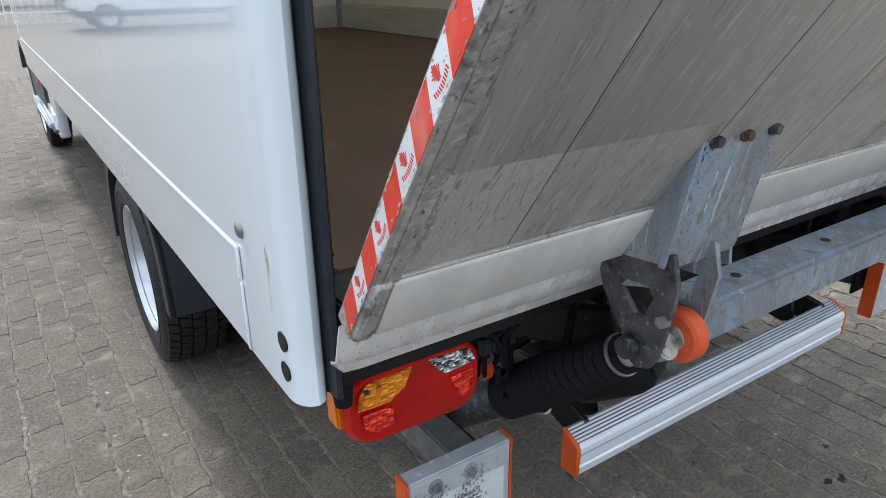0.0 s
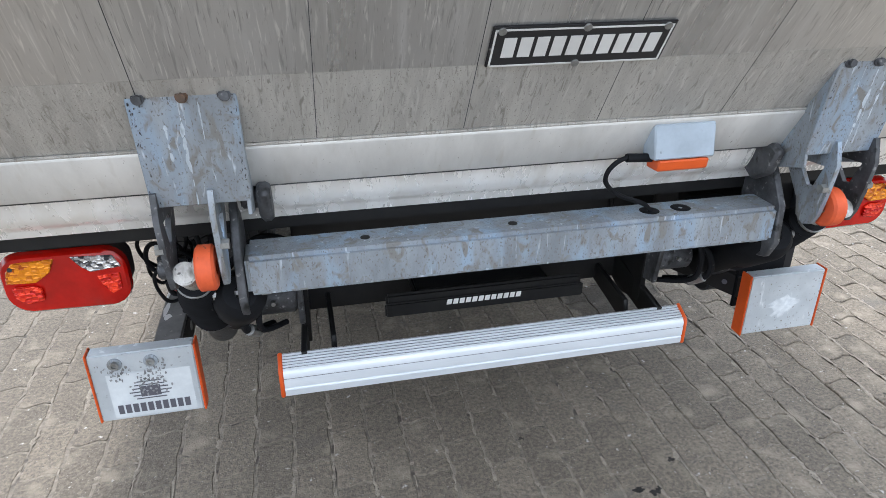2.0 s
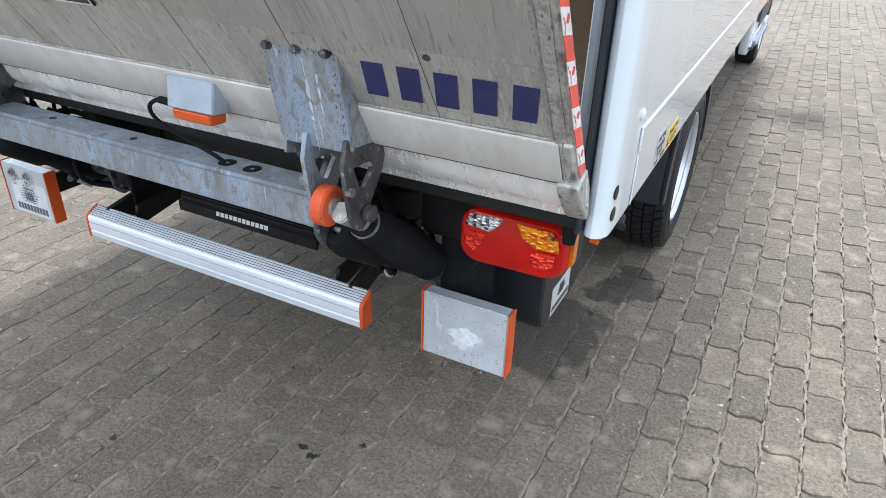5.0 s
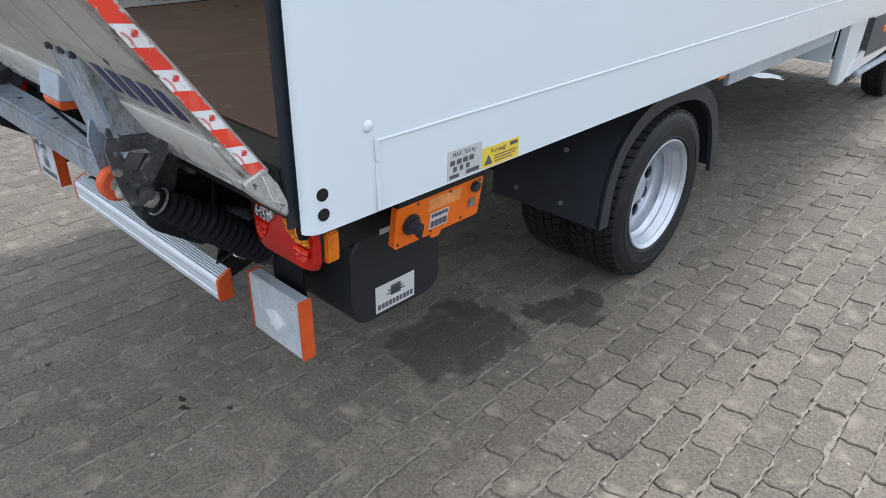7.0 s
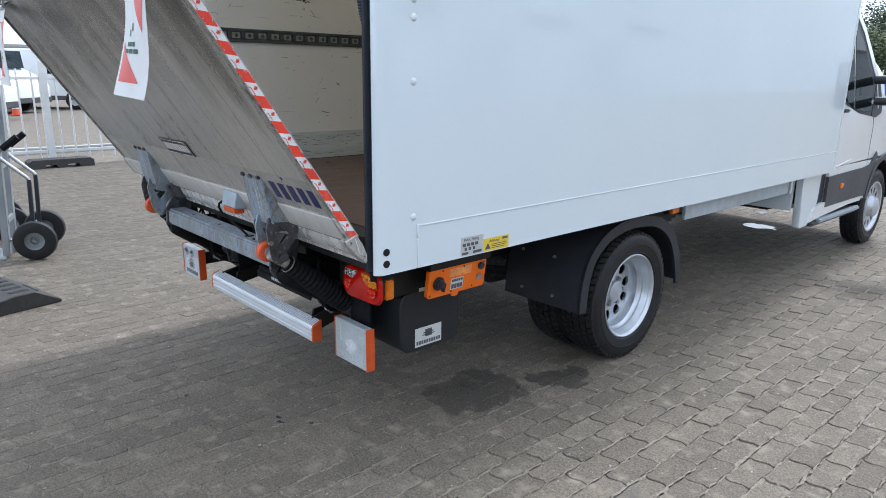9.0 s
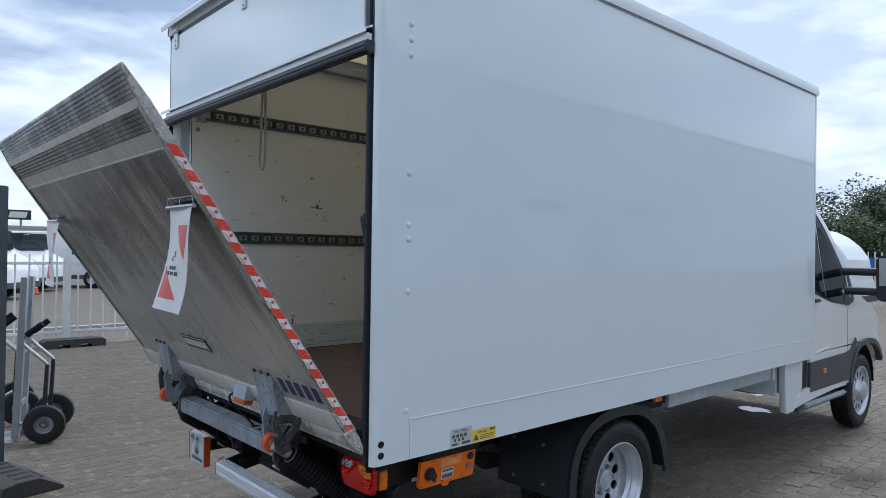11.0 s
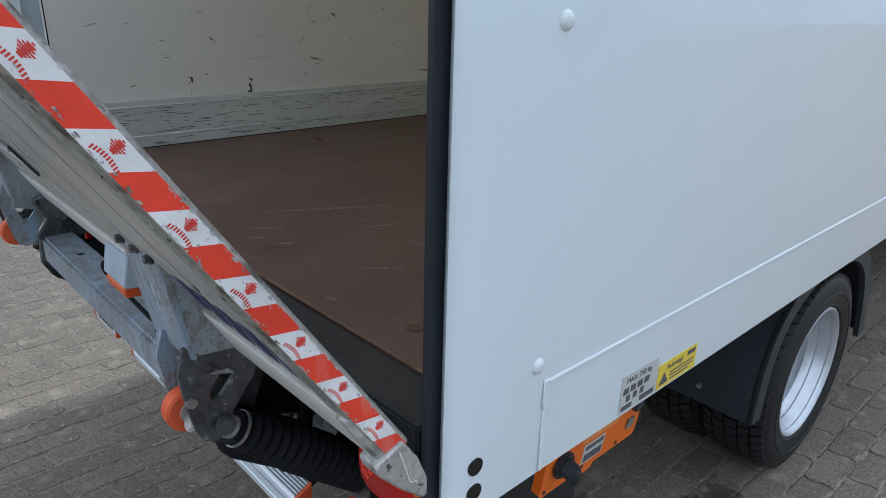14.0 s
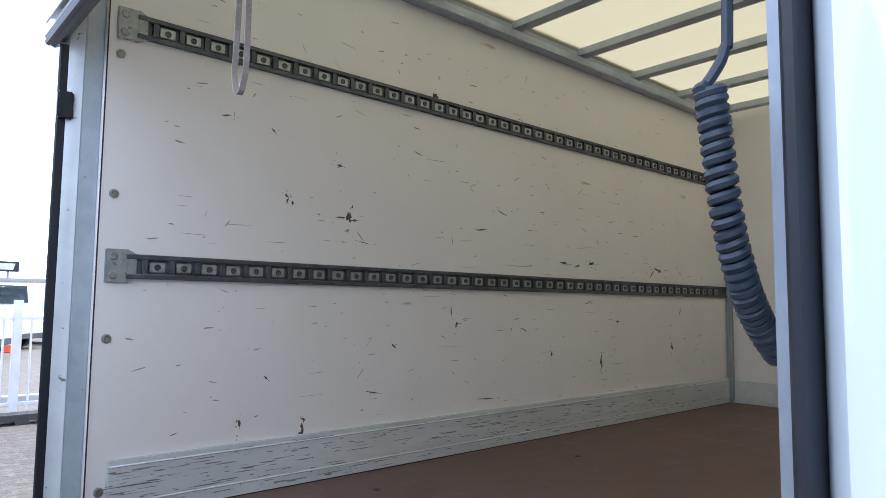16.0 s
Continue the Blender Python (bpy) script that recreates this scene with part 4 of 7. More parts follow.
# fixed upper rear flap: panel, hinges, lower rail and rubber lip
flap = part("rear_flap", box(B(), -0.99, -0.014, 2.40, 0.985, 0.012, 2.81, 0.003), PAINT, truck, "white upper rear flap")
bm = sheet(B(), [(-0.045, 2.372), (-0.042, 2.388), (-0.016, 2.396), (-0.014, 2.402)], -W - 0.01, W - 0.02, 0.004, "x")
box(bm, -W + 0.03, -0.030, 2.345, W - 0.03, -0.006, 2.374, 0.003)
part("flap_rail", bm, POST, flap, "white lower rail of the flap")
bm = prism(B(), [(-0.036, 2.345), (-0.048, 2.325), (-0.040, 2.305), (-0.020, 2.296), (-0.004, 2.305), (-0.002, 2.345)], "x", -W + 0.005, W - 0.02)
tube(bm, [(-W + 0.002, -0.035, 2.312), (W - 0.022, -0.035, 2.312)], 0.012, 8)
part("flap_lip", bm, SEAL, flap, "dark rubber lip under the flap")
bm = box(B(), -W + 0.03, -0.010, 2.81, W - 0.03, 0.004, 2.835)
for s in (-1, 1):
    box(bm, s * 0.99, -0.010, 2.35, s * 1.012, 0.004, 2.835)
part("flap_gap_seal", bm, SEAL, flap)
bm = box(B(), -W + 0.01, -0.012, 2.835, W - 0.01, 0.03, 2.90, 0.004)
part("header", bm, POST, truck, "white header above the flap")
bm = sheet(B(), [(-0.05, 2.862), (-0.052, 2.884), (-0.02, 2.925), (0.03, 2.94)], -W - 0.008, W + 0.008, 0.005, "x")
part("rain_gutter", bm, POST, truck)
for x in (-0.90, -0.02, 0.86):
    bm = box(B(), x - 0.026, -0.022, 2.735, x + 0.026, -0.0145, 2.825, 0.003)
    cyl(bm, (x - 0.03, -0.024, 2.832), (x + 0.03, -0.024, 2.832), 0.010, 12)
    box(bm, x - 0.022, -0.022, 2.838, x + 0.022, -0.0125, 2.872, 0.002)
    h = part("flap_hinge", bm, POST, flap)
    for dz in (2.752, 2.782):
        part("hinge_bolt", cyl(B(), (x, -0.0215, dz), (x, -0.0255, dz), 0.006, 10), ZINC, h)
part("jamb_catch", box(B(), -1.003, -0.018, 2.075, -0.982, 0.024, 2.155, 0.004), SEAL, truck, "black plastic door catch")

# side labels
label = part("instruction_label", box(B(), W + 0.0002, 0.382, 0.797, W + 0.0012, 0.499, 0.868), STICKER, truck, "silver instruction label reading MAX. 750 kg")
put_side = lambda u, v, d: (W + 0.0013 + d, u, v)
letters("label_text", "MAX. 750 kg", 0.0145, pose(W + 0.0014, 0.397, 0.852, 90, 0, 90), GREYPRINT, label)
bm = bars(B(), 0.390, 0.832, 0.470, 0.844, 4, 0.006, put_side)
bars(bm, 0.400, 0.816, 0.455, 0.828, 3, 0.010, put_side)
bars(bm, 0.388, 0.801, 0.420, 0.810, 1, 0.0, put_side)
bars(bm, 0.445, 0.801, 0.490, 0.811, 1, 0.0, put_side)
part("label_print", bm, GREYPRINT, label)
warn = part("warning_label", box(B(), W + 0.0002, 0.502, 0.796, W + 0.0012, 0.641, 0.846), YELLOW, truck, "yellow warning label reading Achtung!")
letters("label_text", "Achtung!", 0.016, pose(W + 0.0014, 0.531, 0.829, 90, 0, 90), GREYPRINT, warn)
bm = bars(B(), 0.545, 0.818, 0.632, 0.8205, 1, 0, put_side)
bars(bm, 0.545, 0.811, 0.628, 0.8135, 1, 0, put_side)
bars(bm, 0.545, 0.804, 0.615, 0.8065, 1, 0, put_side)
bars(bm, 0.605, 0.832, 0.634, 0.841, 4, 0.001, put_side)
vs = [bm.verts.new(put_side(u, v, 0.0004)) for u, v in ((0.508, 0.803), (0.540, 0.803), (0.524, 0.828))]
bm.faces.new(vs)
part("label_print", bm, GREYPRINT, warn)

# rubbed stickers and rust runs on the left side
bm = B()
box(bm, -W - 0.0012, 0.42, 1.30, -W - 0.0002, 0.50, 1.39)
part("sticker_residue", bm, mat("glue_residue", (0.66, 0.65, 0.60), (0.74, 0.77, 0.79), 30, rough=0.6), truck, "torn sticker residue on the side wall")
bm = B()
for y, z0, z1, w in ((0.060, 0.90, 0.925, 0.0010), (0.0605, 0.93, 0.985, 0.0014), (0.057, 0.95, 0.972, 0.0018)):
    vs = [bm.verts.new((-W - 0.0016, *p)) for p in ((y - w, z1), (y + w, z1), (y + w * .3, z0), (y - w * .3, z0))]
    bm.faces.new(vs)
part("rust_run", bm, mat("rust_stain", (0.33, 0.18, 0.07), (0.5, 0.36, 0.2), 60, rough=0.7), truck, "brown rust run on the post", flat=True)

# ---- running gear, lamps and cab of the truck ----
AX_R, AX_F, ZAX, RT = 1.692, 5.66, 0.343, 0.345


def tyre(parent, xc, y, width, name="tyre"):
    h = width / 2
    prof = [(-h + 0.012, 0.222), (-h + 0.002, 0.234), (-h + 0.0035, 0.237), (-h - 0.001, 0.252), (-h - 0.004, 0.272), (-h - 0.0062, 0.2735), (-h - 0.0062, 0.278), (-h - 0.004, 0.2795), (-h - 0.003, 0.298), (-h + 0.003, 0.315), (-h + 0.018, RT - 0.014), (h - 0.018, RT - 0.014),
            (h - 0.003, 0.315), (h + 0.003, 0.298), (h + 0.004, 0.2795), (h + 0.0062, 0.278), (h + 0.0062, 0.2735), (h + 0.004, 0.272), (h + 0.001, 0.252), (h - 0.0035, 0.237), (h - 0.002, 0.234), (h - 0.012, 0.222)]
    t = part(name, lathe(B(), prof, (xc, y, ZAX), "x", 64), TYRE, parent, "black rubber tyre with worn tread")
    # tread blocks in five ribs
    bm = B()
    ribs = [(-h + 0.010, -h + 0.040), (-h + 0.046, -0.024), (-0.018, 0.018), (0.024, h - 0.046), (h - 0.040, h - 0.010)]
    for j, (a, b) in enumerate(ribs):
        n = 56
        for k in range(n):
            t0 = 2 * math.pi * (k + 0.5 * (j % 2)) / n
            t1 = t0 + 2 * math.pi / n * (0.76 if j in (0, 4) else 0.87)
            sk = 0.25 * 2 * math.pi / n * (1 if j < 2 else -1 if j > 2 else 0)
            ring = []
            for r in (RT - 0.018, RT if 0 < j < 4 else RT - 0.002):
                for x, off in ((a, 0), (b, sk)):
                    for tt in (t0 + off, t1 + off):
                        rr = r - (0.008 if (j in (0, 4) and ((x == a) == (j == 0))) else 0)
                        ring.append(bm.verts.new((xc + x, y + rr * math.cos(tt), ZAX + rr * math.sin(tt))))
            q = ring
            for f in ((4, 5, 7, 6), (0, 1, 5, 4), (2, 3, 7, 6), (0, 2, 6, 4), (1, 3, 7, 5)):
                bm.faces.new([q[i] for i in f])
    part("tread", bm, TYRE, t, flat=True)
    return t


def holed_disc(parent, x, dx, y, r_out, r_in, holes, hr, hz, name, material, bulge=0.0):
    bm = B()
    ring = (r_out + r_in) / 2
    loops = []
    for k in range(holes):
        a = 2 * math.pi * (k + 0.3) / holes
        pts = []
        for u, v in circle(0, 0, 1, 14):
            rr, tt = ring + u * hr, a + v * hz / ring
            pts.append((y + rr * math.cos(tt), ZAX + rr * math.sin(tt)))
        loops.append(pts)
    prism(bm, circle(y, ZAX, r_out, 56), "x", x, x + dx, holes=loops)
    return part(name, bm, material, parent)


def rear_wheel(s):
    w = part("wheel", lathe(B(), [(s * 0.76, 0.0), (s * 0.76, 0.19), (s * 0.790, 0.19)], (0, AX_R, ZAX), "x", 32), BLACK, truck, "dual rear wheel")
    for xc in (0.885, 0.655):
        tyre(w, s * xc, AX_R, 0.205)
    # deep dished outer rim
    prof = [(s * 0.972, 0.221), (s * 0.976, 0.224), (s * 0.981, 0.2235), (s * 0.983, 0.219), (s * 0.976, 0.2105), (s * 0.966, 0.2065), (s * 0.962, 0.2085), (s * 0.956, 0.206), (s * 0.930, 0.196), (s * 0.926, 0.1985), (s * 0.915, 0.196),
            (s * 0.903, 0.184), (s * 0.897, 0.1865), (s * 0.868, 0.183), (s * 0.856, 0.176), (s * 0.850, 0.179), (s * 0.835, 0.178)]
    part("rim", lathe(B(), prof, (0, AX_R, ZAX), "x", 56), RIM, w, "silver steel dually rim")
    holed_disc(w, s * 0.852, s * 0.007, AX_R, 0.178, 0.096, 10, 0.030, 0.026, "wheel_disc", RIM)
    hub = part("hub", lathe(B(), [(s * 0.858, 0.098), (s * 0.866, 0.092), (s * 0.870, 0.060), (s * 0.892, 0.055), (s * 0.896, 0.045), (s * 0.897, 0.0)], (0, AX_R, ZAX), "x", 32), RIM, w)
    for k in range(6):
        a = 2 * math.pi * k / 6
        part("wheel_nut", cyl(B(), (s * 0.862, AX_R + 0.074 * math.cos(a), ZAX + 0.074 * math.sin(a)), (s * 0.888, AX_R + 0.074 * math.cos(a), ZAX + 0.074 * math.sin(a)), 0.012, 6), ZINC, hub)


def front_wheel(s):
    w = part("wheel", lathe(B(), [(s * 0.78, 0.08), (s * 0.78, 0.2), (s * 0.80, 0.2)], (0, AX_F, ZAX), "x", 32), BLACK, truck, "front wheel")
    tyre(w, s * 0.882, AX_F, 0.166)
    prof = [(s * 0.955, 0.222), (s * 0.960, 0.230), (s * 0.968, 0.229), (s * 0.966, 0.214), (s * 0.945, 0.202), (s * 0.93, 0.196), (s * 0.935, 0.185)]
    part("rim", lathe(B(), prof, (0, AX_F, ZAX), "x", 56), RIM, w, "silver steel rim with oval slots")
    holed_disc(w, s * 0.938, s * 0.006, AX_F, 0.206, 0.100, 12, 0.034, 0.019, "wheel_disc", RIM)
    part("hub_cap", lathe(B(), [(s * 0.944, 0.100), (s * 0.950, 0.096), (s * 0.957, 0.090), (s * 0.988, 0.084), (s * 0.996, 0.074), (s * 0.998, 0.0)], (0, AX_F, ZAX), "x", 36), RIM, w, "protruding silver hub cap")


for s in (-1, 1):
    rear_wheel(s)
    front_wheel(s)
    # rear mudguard with its rear wall
    arch = [(1.248, 0.345), (1.262, 0.50), (1.315, 0.625), (1.43, 0.715), (1.58, 0.758), (1.75, 0.762), (1.93, 0.73), (2.07, 0.64), (2.155, 0.50), (2.206, 0.334)]
    arch = [(p.x, p.y) for p in curve([(a, b, 0) for a, b in arch], 3)]
    bm = sheet(B(), arch, s * 0.50, s * 0.978, 0.012 * 1, "x")
    sheet(bm, arch, s * 0.966, s * 0.984, 0.055, "x")
    g = part("mudguard", bm, PLASTIC, truck, "black plastic mudguard")
    for y, z in ((1.232, 0.40), (1.232, 0.60)):
        for x in (0.62, 0.82):
            part("bolt", cyl(B(), (s * x, y + 0.016, z), (s * x, y + 0.006, z), 0.008, 8), ZINC, g)
    # chassis rail and brackets
    part("chassis_rail", box(B(), s * 0.36, 0.28, 0.52, s * 0.44, 4.7, 0.70, 0.006), BLACK, truck, "black chassis rail")
    part("subframe_rail", box(B(), s * 0.37, 0.10, 0.702, s * 0.43, 4.1, 0.790, 0.004), BLACK, truck)
    bm = box(B(), s * 0.925, 2.25, 0.668, s * 0.945, 3.70, ZB - 0.002, 0.003)
    part("side_rail", bm, BLUEGREY, truck, "pale grey side rail under the box")
    bm = box(B(), s * 0.972, 2.022, 0.738, s * 0.990, 2.098, 0.768, 0.004)
    part("side_marker", bm, AMBER, truck, "amber side marker lamp")
    part("marker_base", box(B(), s * 0.940, 2.015, 0.735, s * 0.972, 2.105, 0.775, 0.003), PLASTIC, truck)
    # hanging rubber stubs at the corner
    part("rubber_buffer", cyl(B(), (s * 0.985, 0.035, 0.795), (s * 0.985, 0.035, 0.755), 0.016, 12, 0.012), RUBBER, truck)

for y in (0.42, 1.1, 2.6, 3.5):
    part("crossmember", box(B(), -0.36, y - 0.03, 0.56, 0.36, y + 0.03, 0.66, 0.005), BLACK, truck)
part("rear_axle", cyl(B(), (-0.80, AX_R, ZAX), (0.80, AX_R, ZAX), 0.055, 20), BLACK, truck, "rear axle")
bm = lathe(B(), [(-0.15, 0.05), (-0.10, 0.12), (0.0, 0.16), (0.10, 0.12), (0.15, 0.05)], (0, AX_R, ZAX), "x", 24)
part("differential", bm, DARKSTEEL, truck)
part("drive_shaft", cyl(B(), (0, AX_R, ZAX + 0.04), (0, 4.6, 0.52), 0.04, 16), BLACK, truck)
for s in (-1, 1):
    bm = B()
    tube(bm, curve([(s * 0.48, 1.0, 0.52), (s * 0.48, 1.35, 0.43), (s * 0.48, AX_R, 0.41), (s * 0.48, 2.0, 0.44), (s * 0.48, 2.4, 0.53)], 4), 0.022, 6)
    part("leaf_spring", bm, BLACK, truck)
# spare wheel slung under the rear
spare = part("spare_wheel", lathe(B(), [(0.47, 0.12), (0.47, 0.21), (0.50, 0.22)], (0, 0.86, 0), "z", 32), BLACK, truck, "spare wheel slung under the chassis")
prof = [(0.470, 0.222), (0.455, 0.26), (0.462, 0.31), (0.485, 0.338), (0.555, 0.338), (0.578, 0.31), (0.585, 0.26), (0.57, 0.222)]
part("tyre", lathe(B(), prof, (0.0, 0.86, 0.06), "z", 48), TYRE, spare)
bm = box(B(), 0.1, 2.3, 0.42, 0.34, 3.3, 0.66, 0.03)
part("fuel_tank", bm, PLASTIC, truck, "black fuel tank")
part("silencer", cyl(B(), (-0.25, 2.4, 0.50), (-0.25, 3.3, 0.50), 0.10, 24, bev=0.015), DARKSTEEL, truck)
part("exhaust_pipe", tube(B(), curve([(-0.25, 2.42, 0.50), (-0.26, 2.0, 0.58), (-0.52, 1.5, 0.62), (-0.58, 0.9, 0.56), (-0.62, 0.55, 0.50)], 5), 0.028, 10), DARKSTEEL, truck)

# rear lamps
for s in (-1, 1):
    LX = lambda u: u + 0.001 if s > 0 else 0.008 - u
    back = part("lamp_housing", prism(B(), rounded(min(LX(0.756), LX(0.970)), 0.656, max(LX(0.756), LX(0.970)), 0.760, 0.036), "y", 0.082, 0.135, 0.0), PLASTIC, truck)
    lampbase = [(u, v) for u, v in rounded(0.750, 0.643, 0.977, 0.767, 0.042)]
    bm = B()
    fr = [bm.verts.new((LX(u), 0.080, v)) for u, v in lampbase]
    fm = [bm.verts.new((LX(0.863 + (u - 0.863) * 0.985), 0.066 + 0.010 * max(0, (u - 0.92) / 0.05), 0.708 + (v - 0.708) * 0.96)) for u, v in lampbase]
    fi = [bm.verts.new((LX(0.863 + (u - 0.863) * 0.94), 0.062 + 0.006 * max(0, (u - 0.92) / 0.05), 0.708 + (v - 0.708) * 0.88)) for u, v in lampbase]
    nn = len(fr)
    for k in range(nn):
        bm.faces.new((fr[k], fr[(k + 1) % nn], fm[(k + 1) % nn], fm[k]))
        bm.faces.new((fm[k], fm[(k + 1) % nn], fi[(k + 1) % nn], fi[k]))
    bm.faces.new(fi)
    lamp = part("tail_lamp", bm, REDLENS, truck, "red tail lamp with amber and clear sections")
    def facet(name, pts, material, seed):
        """A lens field with moulded prisms."""
        bm = B()
        prism(bm, [(LX(u), v) for u, v in pts], "y", 0.0655, 0.0590, 0.0015)
        return part(name, bm, material, lamp, flat=True)
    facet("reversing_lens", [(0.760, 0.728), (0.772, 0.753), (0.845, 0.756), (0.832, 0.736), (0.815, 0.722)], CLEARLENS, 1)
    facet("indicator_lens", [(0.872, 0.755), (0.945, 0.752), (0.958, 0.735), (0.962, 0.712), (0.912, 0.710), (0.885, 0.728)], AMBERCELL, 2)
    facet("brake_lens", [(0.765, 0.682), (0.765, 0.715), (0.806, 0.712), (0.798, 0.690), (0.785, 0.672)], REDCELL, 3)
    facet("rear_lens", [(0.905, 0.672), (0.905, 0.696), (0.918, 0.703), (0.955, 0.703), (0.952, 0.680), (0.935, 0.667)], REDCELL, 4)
    for u, v in ((0.948, 0.742), (0.782, 0.748)):
        part("lens_screw", cyl(B(), (LX(u), 0.0600, v), (LX(u), 0.0575, v), 0.0042, 12), PLASTIC, lamp)
    bm = box(B(), LX(0.962), 0.092, 0.668, LX(0.980), 0.128, 0.740, 0.004)
    part("side_lens", bm, AMBER, lamp, "amber side lens")
    part("lamp_bracket", box(B(), LX(0.80), 0.136, 0.70, LX(0.94), 0.144, 0.795, 0.002), BLACK, truck)

# black tool box with its label, under the rear right corner
bm = prism(B(), rounded(0.225, 0.388, 0.535, 0.640, 0.055, 8), "x", 0.645, 0.893, 0.014)
tool = part("tool_box", bm, mat("glossy_black_plastic", (0.019, 0.021, 0.026), (0.015, 0.017, 0.021), 9, rough=0.38, spec=0.35), truck, "black plastic pump box with a white label")
part("box_label", box(B(), 0.8932, 0.298, 0.404, 0.8942, 0.436, 0.482, 0.0), STICKER, tool, "white label with dark print")
put_tool = lambda u, v, d: (0.8943 + d, u, v)
bm = bars(B(), 0.305, 0.412, 0.429, 0.427, 10, 0.003, put_tool)
bars(bm, 0.350, 0.440, 0.385, 0.470, 1, 0, put_tool)
bars(bm, 0.335, 0.446, 0.400, 0.450, 1, 0, put_tool)
bars(bm, 0.340, 0.455, 0.395, 0.459, 1, 0, put_tool)
part("label_print", bm, GREYPRINT, tool)
part("weight_label", box(B(), 0.9132, 0.300, 0.6415, 0.9142, 0.385, 0.656), STICKER, truck, "white sticker under the control panel")
bm = box(B(), 0.62, 0.13, 0.640, 0.912, 0.50, 0.792, 0.01)
part("pump_bracket", bm, BLACK, truck, "black steel pump bracket")
part("mud_flap", box(B(), 0.665, 0.150, 0.40, 0.80, 0.158, 0.66, 0.003), RUBBER, truck)

# orange control panel
tilt = Matrix.Translation((0.985, 0.43, 0.69)) @ pose(0, 0, 0, 0, 8, 0)
bm = B()
prism(bm, rounded(-0.150, -0.058, 0.150, 0.058, 0.012), "x", -0.012, 0.006)
prism(bm, rounded(-0.022, -0.074, 0.014, -0.050, 0.010), "x", -0.004, 0.004)
bm.transform(tilt)
panel = part("control_panel", bm, PANELOR, truck, "orange tail lift control panel with a black switch")
def on_panel(name, bm, material, label=""):
    bm.transform(tilt)
    return part(name, bm, material, panel, label)
bm = cyl(B(), (0.006, -0.102, 0.0), (0.016, -0.102, 0.0), 0.027, 24, bev=0.003)
cyl(bm, (0.016, -0.102, 0.0), (0.040, -0.102, 0.0), 0.019, 20, 0.015, bev=0.003)
box(bm, 0.03, -0.108, -0.022, 0.046, -0.096, -0.004, 0.003)
on_panel("rotary_switch", bm, PLASTIC, "black rotary switch")
on_panel("key_switch", cyl(B(), (0.006, 0.118, 0.034), (0.018, 0.118, 0.034), 0.015, 18, bev=0.002), PLASTIC)
on_panel("push_button", box(B(), 0.006, 0.104, -0.026, 0.010, 0.130, 0.0, 0.002), ZINC)
on_panel("panel_label", box(B(), 0.006, -0.035, -0.042, 0.0068, 0.030, 0.004), STICKER)
on_panel("panel_print", bars(bars(B(), -0.030, -0.010, 0.026, 0.0, 5, 0.002, lambda u, v, d: (0.0069 + d, u, v)), -0.030, -0.038, 0.026, -0.020, 4, 0.002, lambda u, v, d: (0.0069 + d, u, v)), GREYPRINT)
on_panel("print_strip", box(B(), 0.006, -0.045, 0.012, 0.0066, 0.070, 0.046), mat("faded_orange_label", (0.85, 0.36, 0.12), (0.75, 0.24, 0.06), 60, rough=0.4))
for k in range(6):
    on_panel("panel_screw", cyl(B(), (0.006, -0.138 + 0.055 * k, 0.047 if k % 2 else -0.047), (0.008, -0.138 + 0.055 * k, 0.047 if k % 2 else -0.047), 0.004, 8), RUST)
part("panel_seal", box(B(), 0.915, 0.275, 0.745, 1.005, 0.60, 0.790, 0.004), BLACK, truck)

# ---- cab ----
CAB_Y = 0.11


def half_width(z):
    return 0.985 if z < 1.2 else 0.985 - 0.13 * ((z - 1.2) / 0.9) ** 1.2


side_line = [(4.20, 0.46), (4.20, 2.10), (4.45, 2.125), (4.62, 2.09), (4.88, 1.86), (5.22, 1.47), (5.40, 1.27), (5.80, 1.14), (6.12, 1.02), (6.22, 0.80), (6.24, 0.46),
             (6.06, 0.44), (6.045, 0.52), (5.97, 0.66), (5.85, 0.75), (5.62, 0.785), (5.40, 0.75), (5.27, 0.66), (5.20, 0.52), (5.19, 0.44), (4.30, 0.44)]
bm = B()
right = [bm.verts.new((0.985, y, z)) for y, z in side_line]
left = [bm.verts.new((-0.985, y, z)) for y, z in side_line]
bm.faces.new(right)
bm.faces.new(left[::-1])
nn = len(right)
for k in range(nn):
    bm.faces.new((right[k], left[k], left[(k + 1) % nn], right[(k + 1) % nn]))
for z in (0.80, 1.0, 1.2, 1.35, 1.5, 1.65, 1.8, 1.95):
    bmesh.ops.bisect_plane(bm, geom=bm.verts[:] + bm.edges[:] + bm.faces[:], plane_co=(0, 0, z), plane_no=(0, 0, 1))
bmesh.ops.bisect_plane(bm, geom=bm.verts[:] + bm.edges[:] + bm.faces[:], plane_co=(0, 5.95, 0), plane_no=(0, 1, 0))
bm.normal_update()
es = [e for e in bm.edges if len(e.link_faces) == 2 and sum(abs(f.normal.x) > 0.9 for f in e.link_faces) == 1]
for v in bm.verts:
    v.co.x = math.copysign(half_width(v.co.z) - (0.05 if v.co.y > 6.0 else 0), v.co.x)
bmesh.ops.bevel(bm, geom=es, offset=0.030, segments=4, affect="EDGES")
cab = part("cab", bm, CABPAINT, truck, "white van cab")
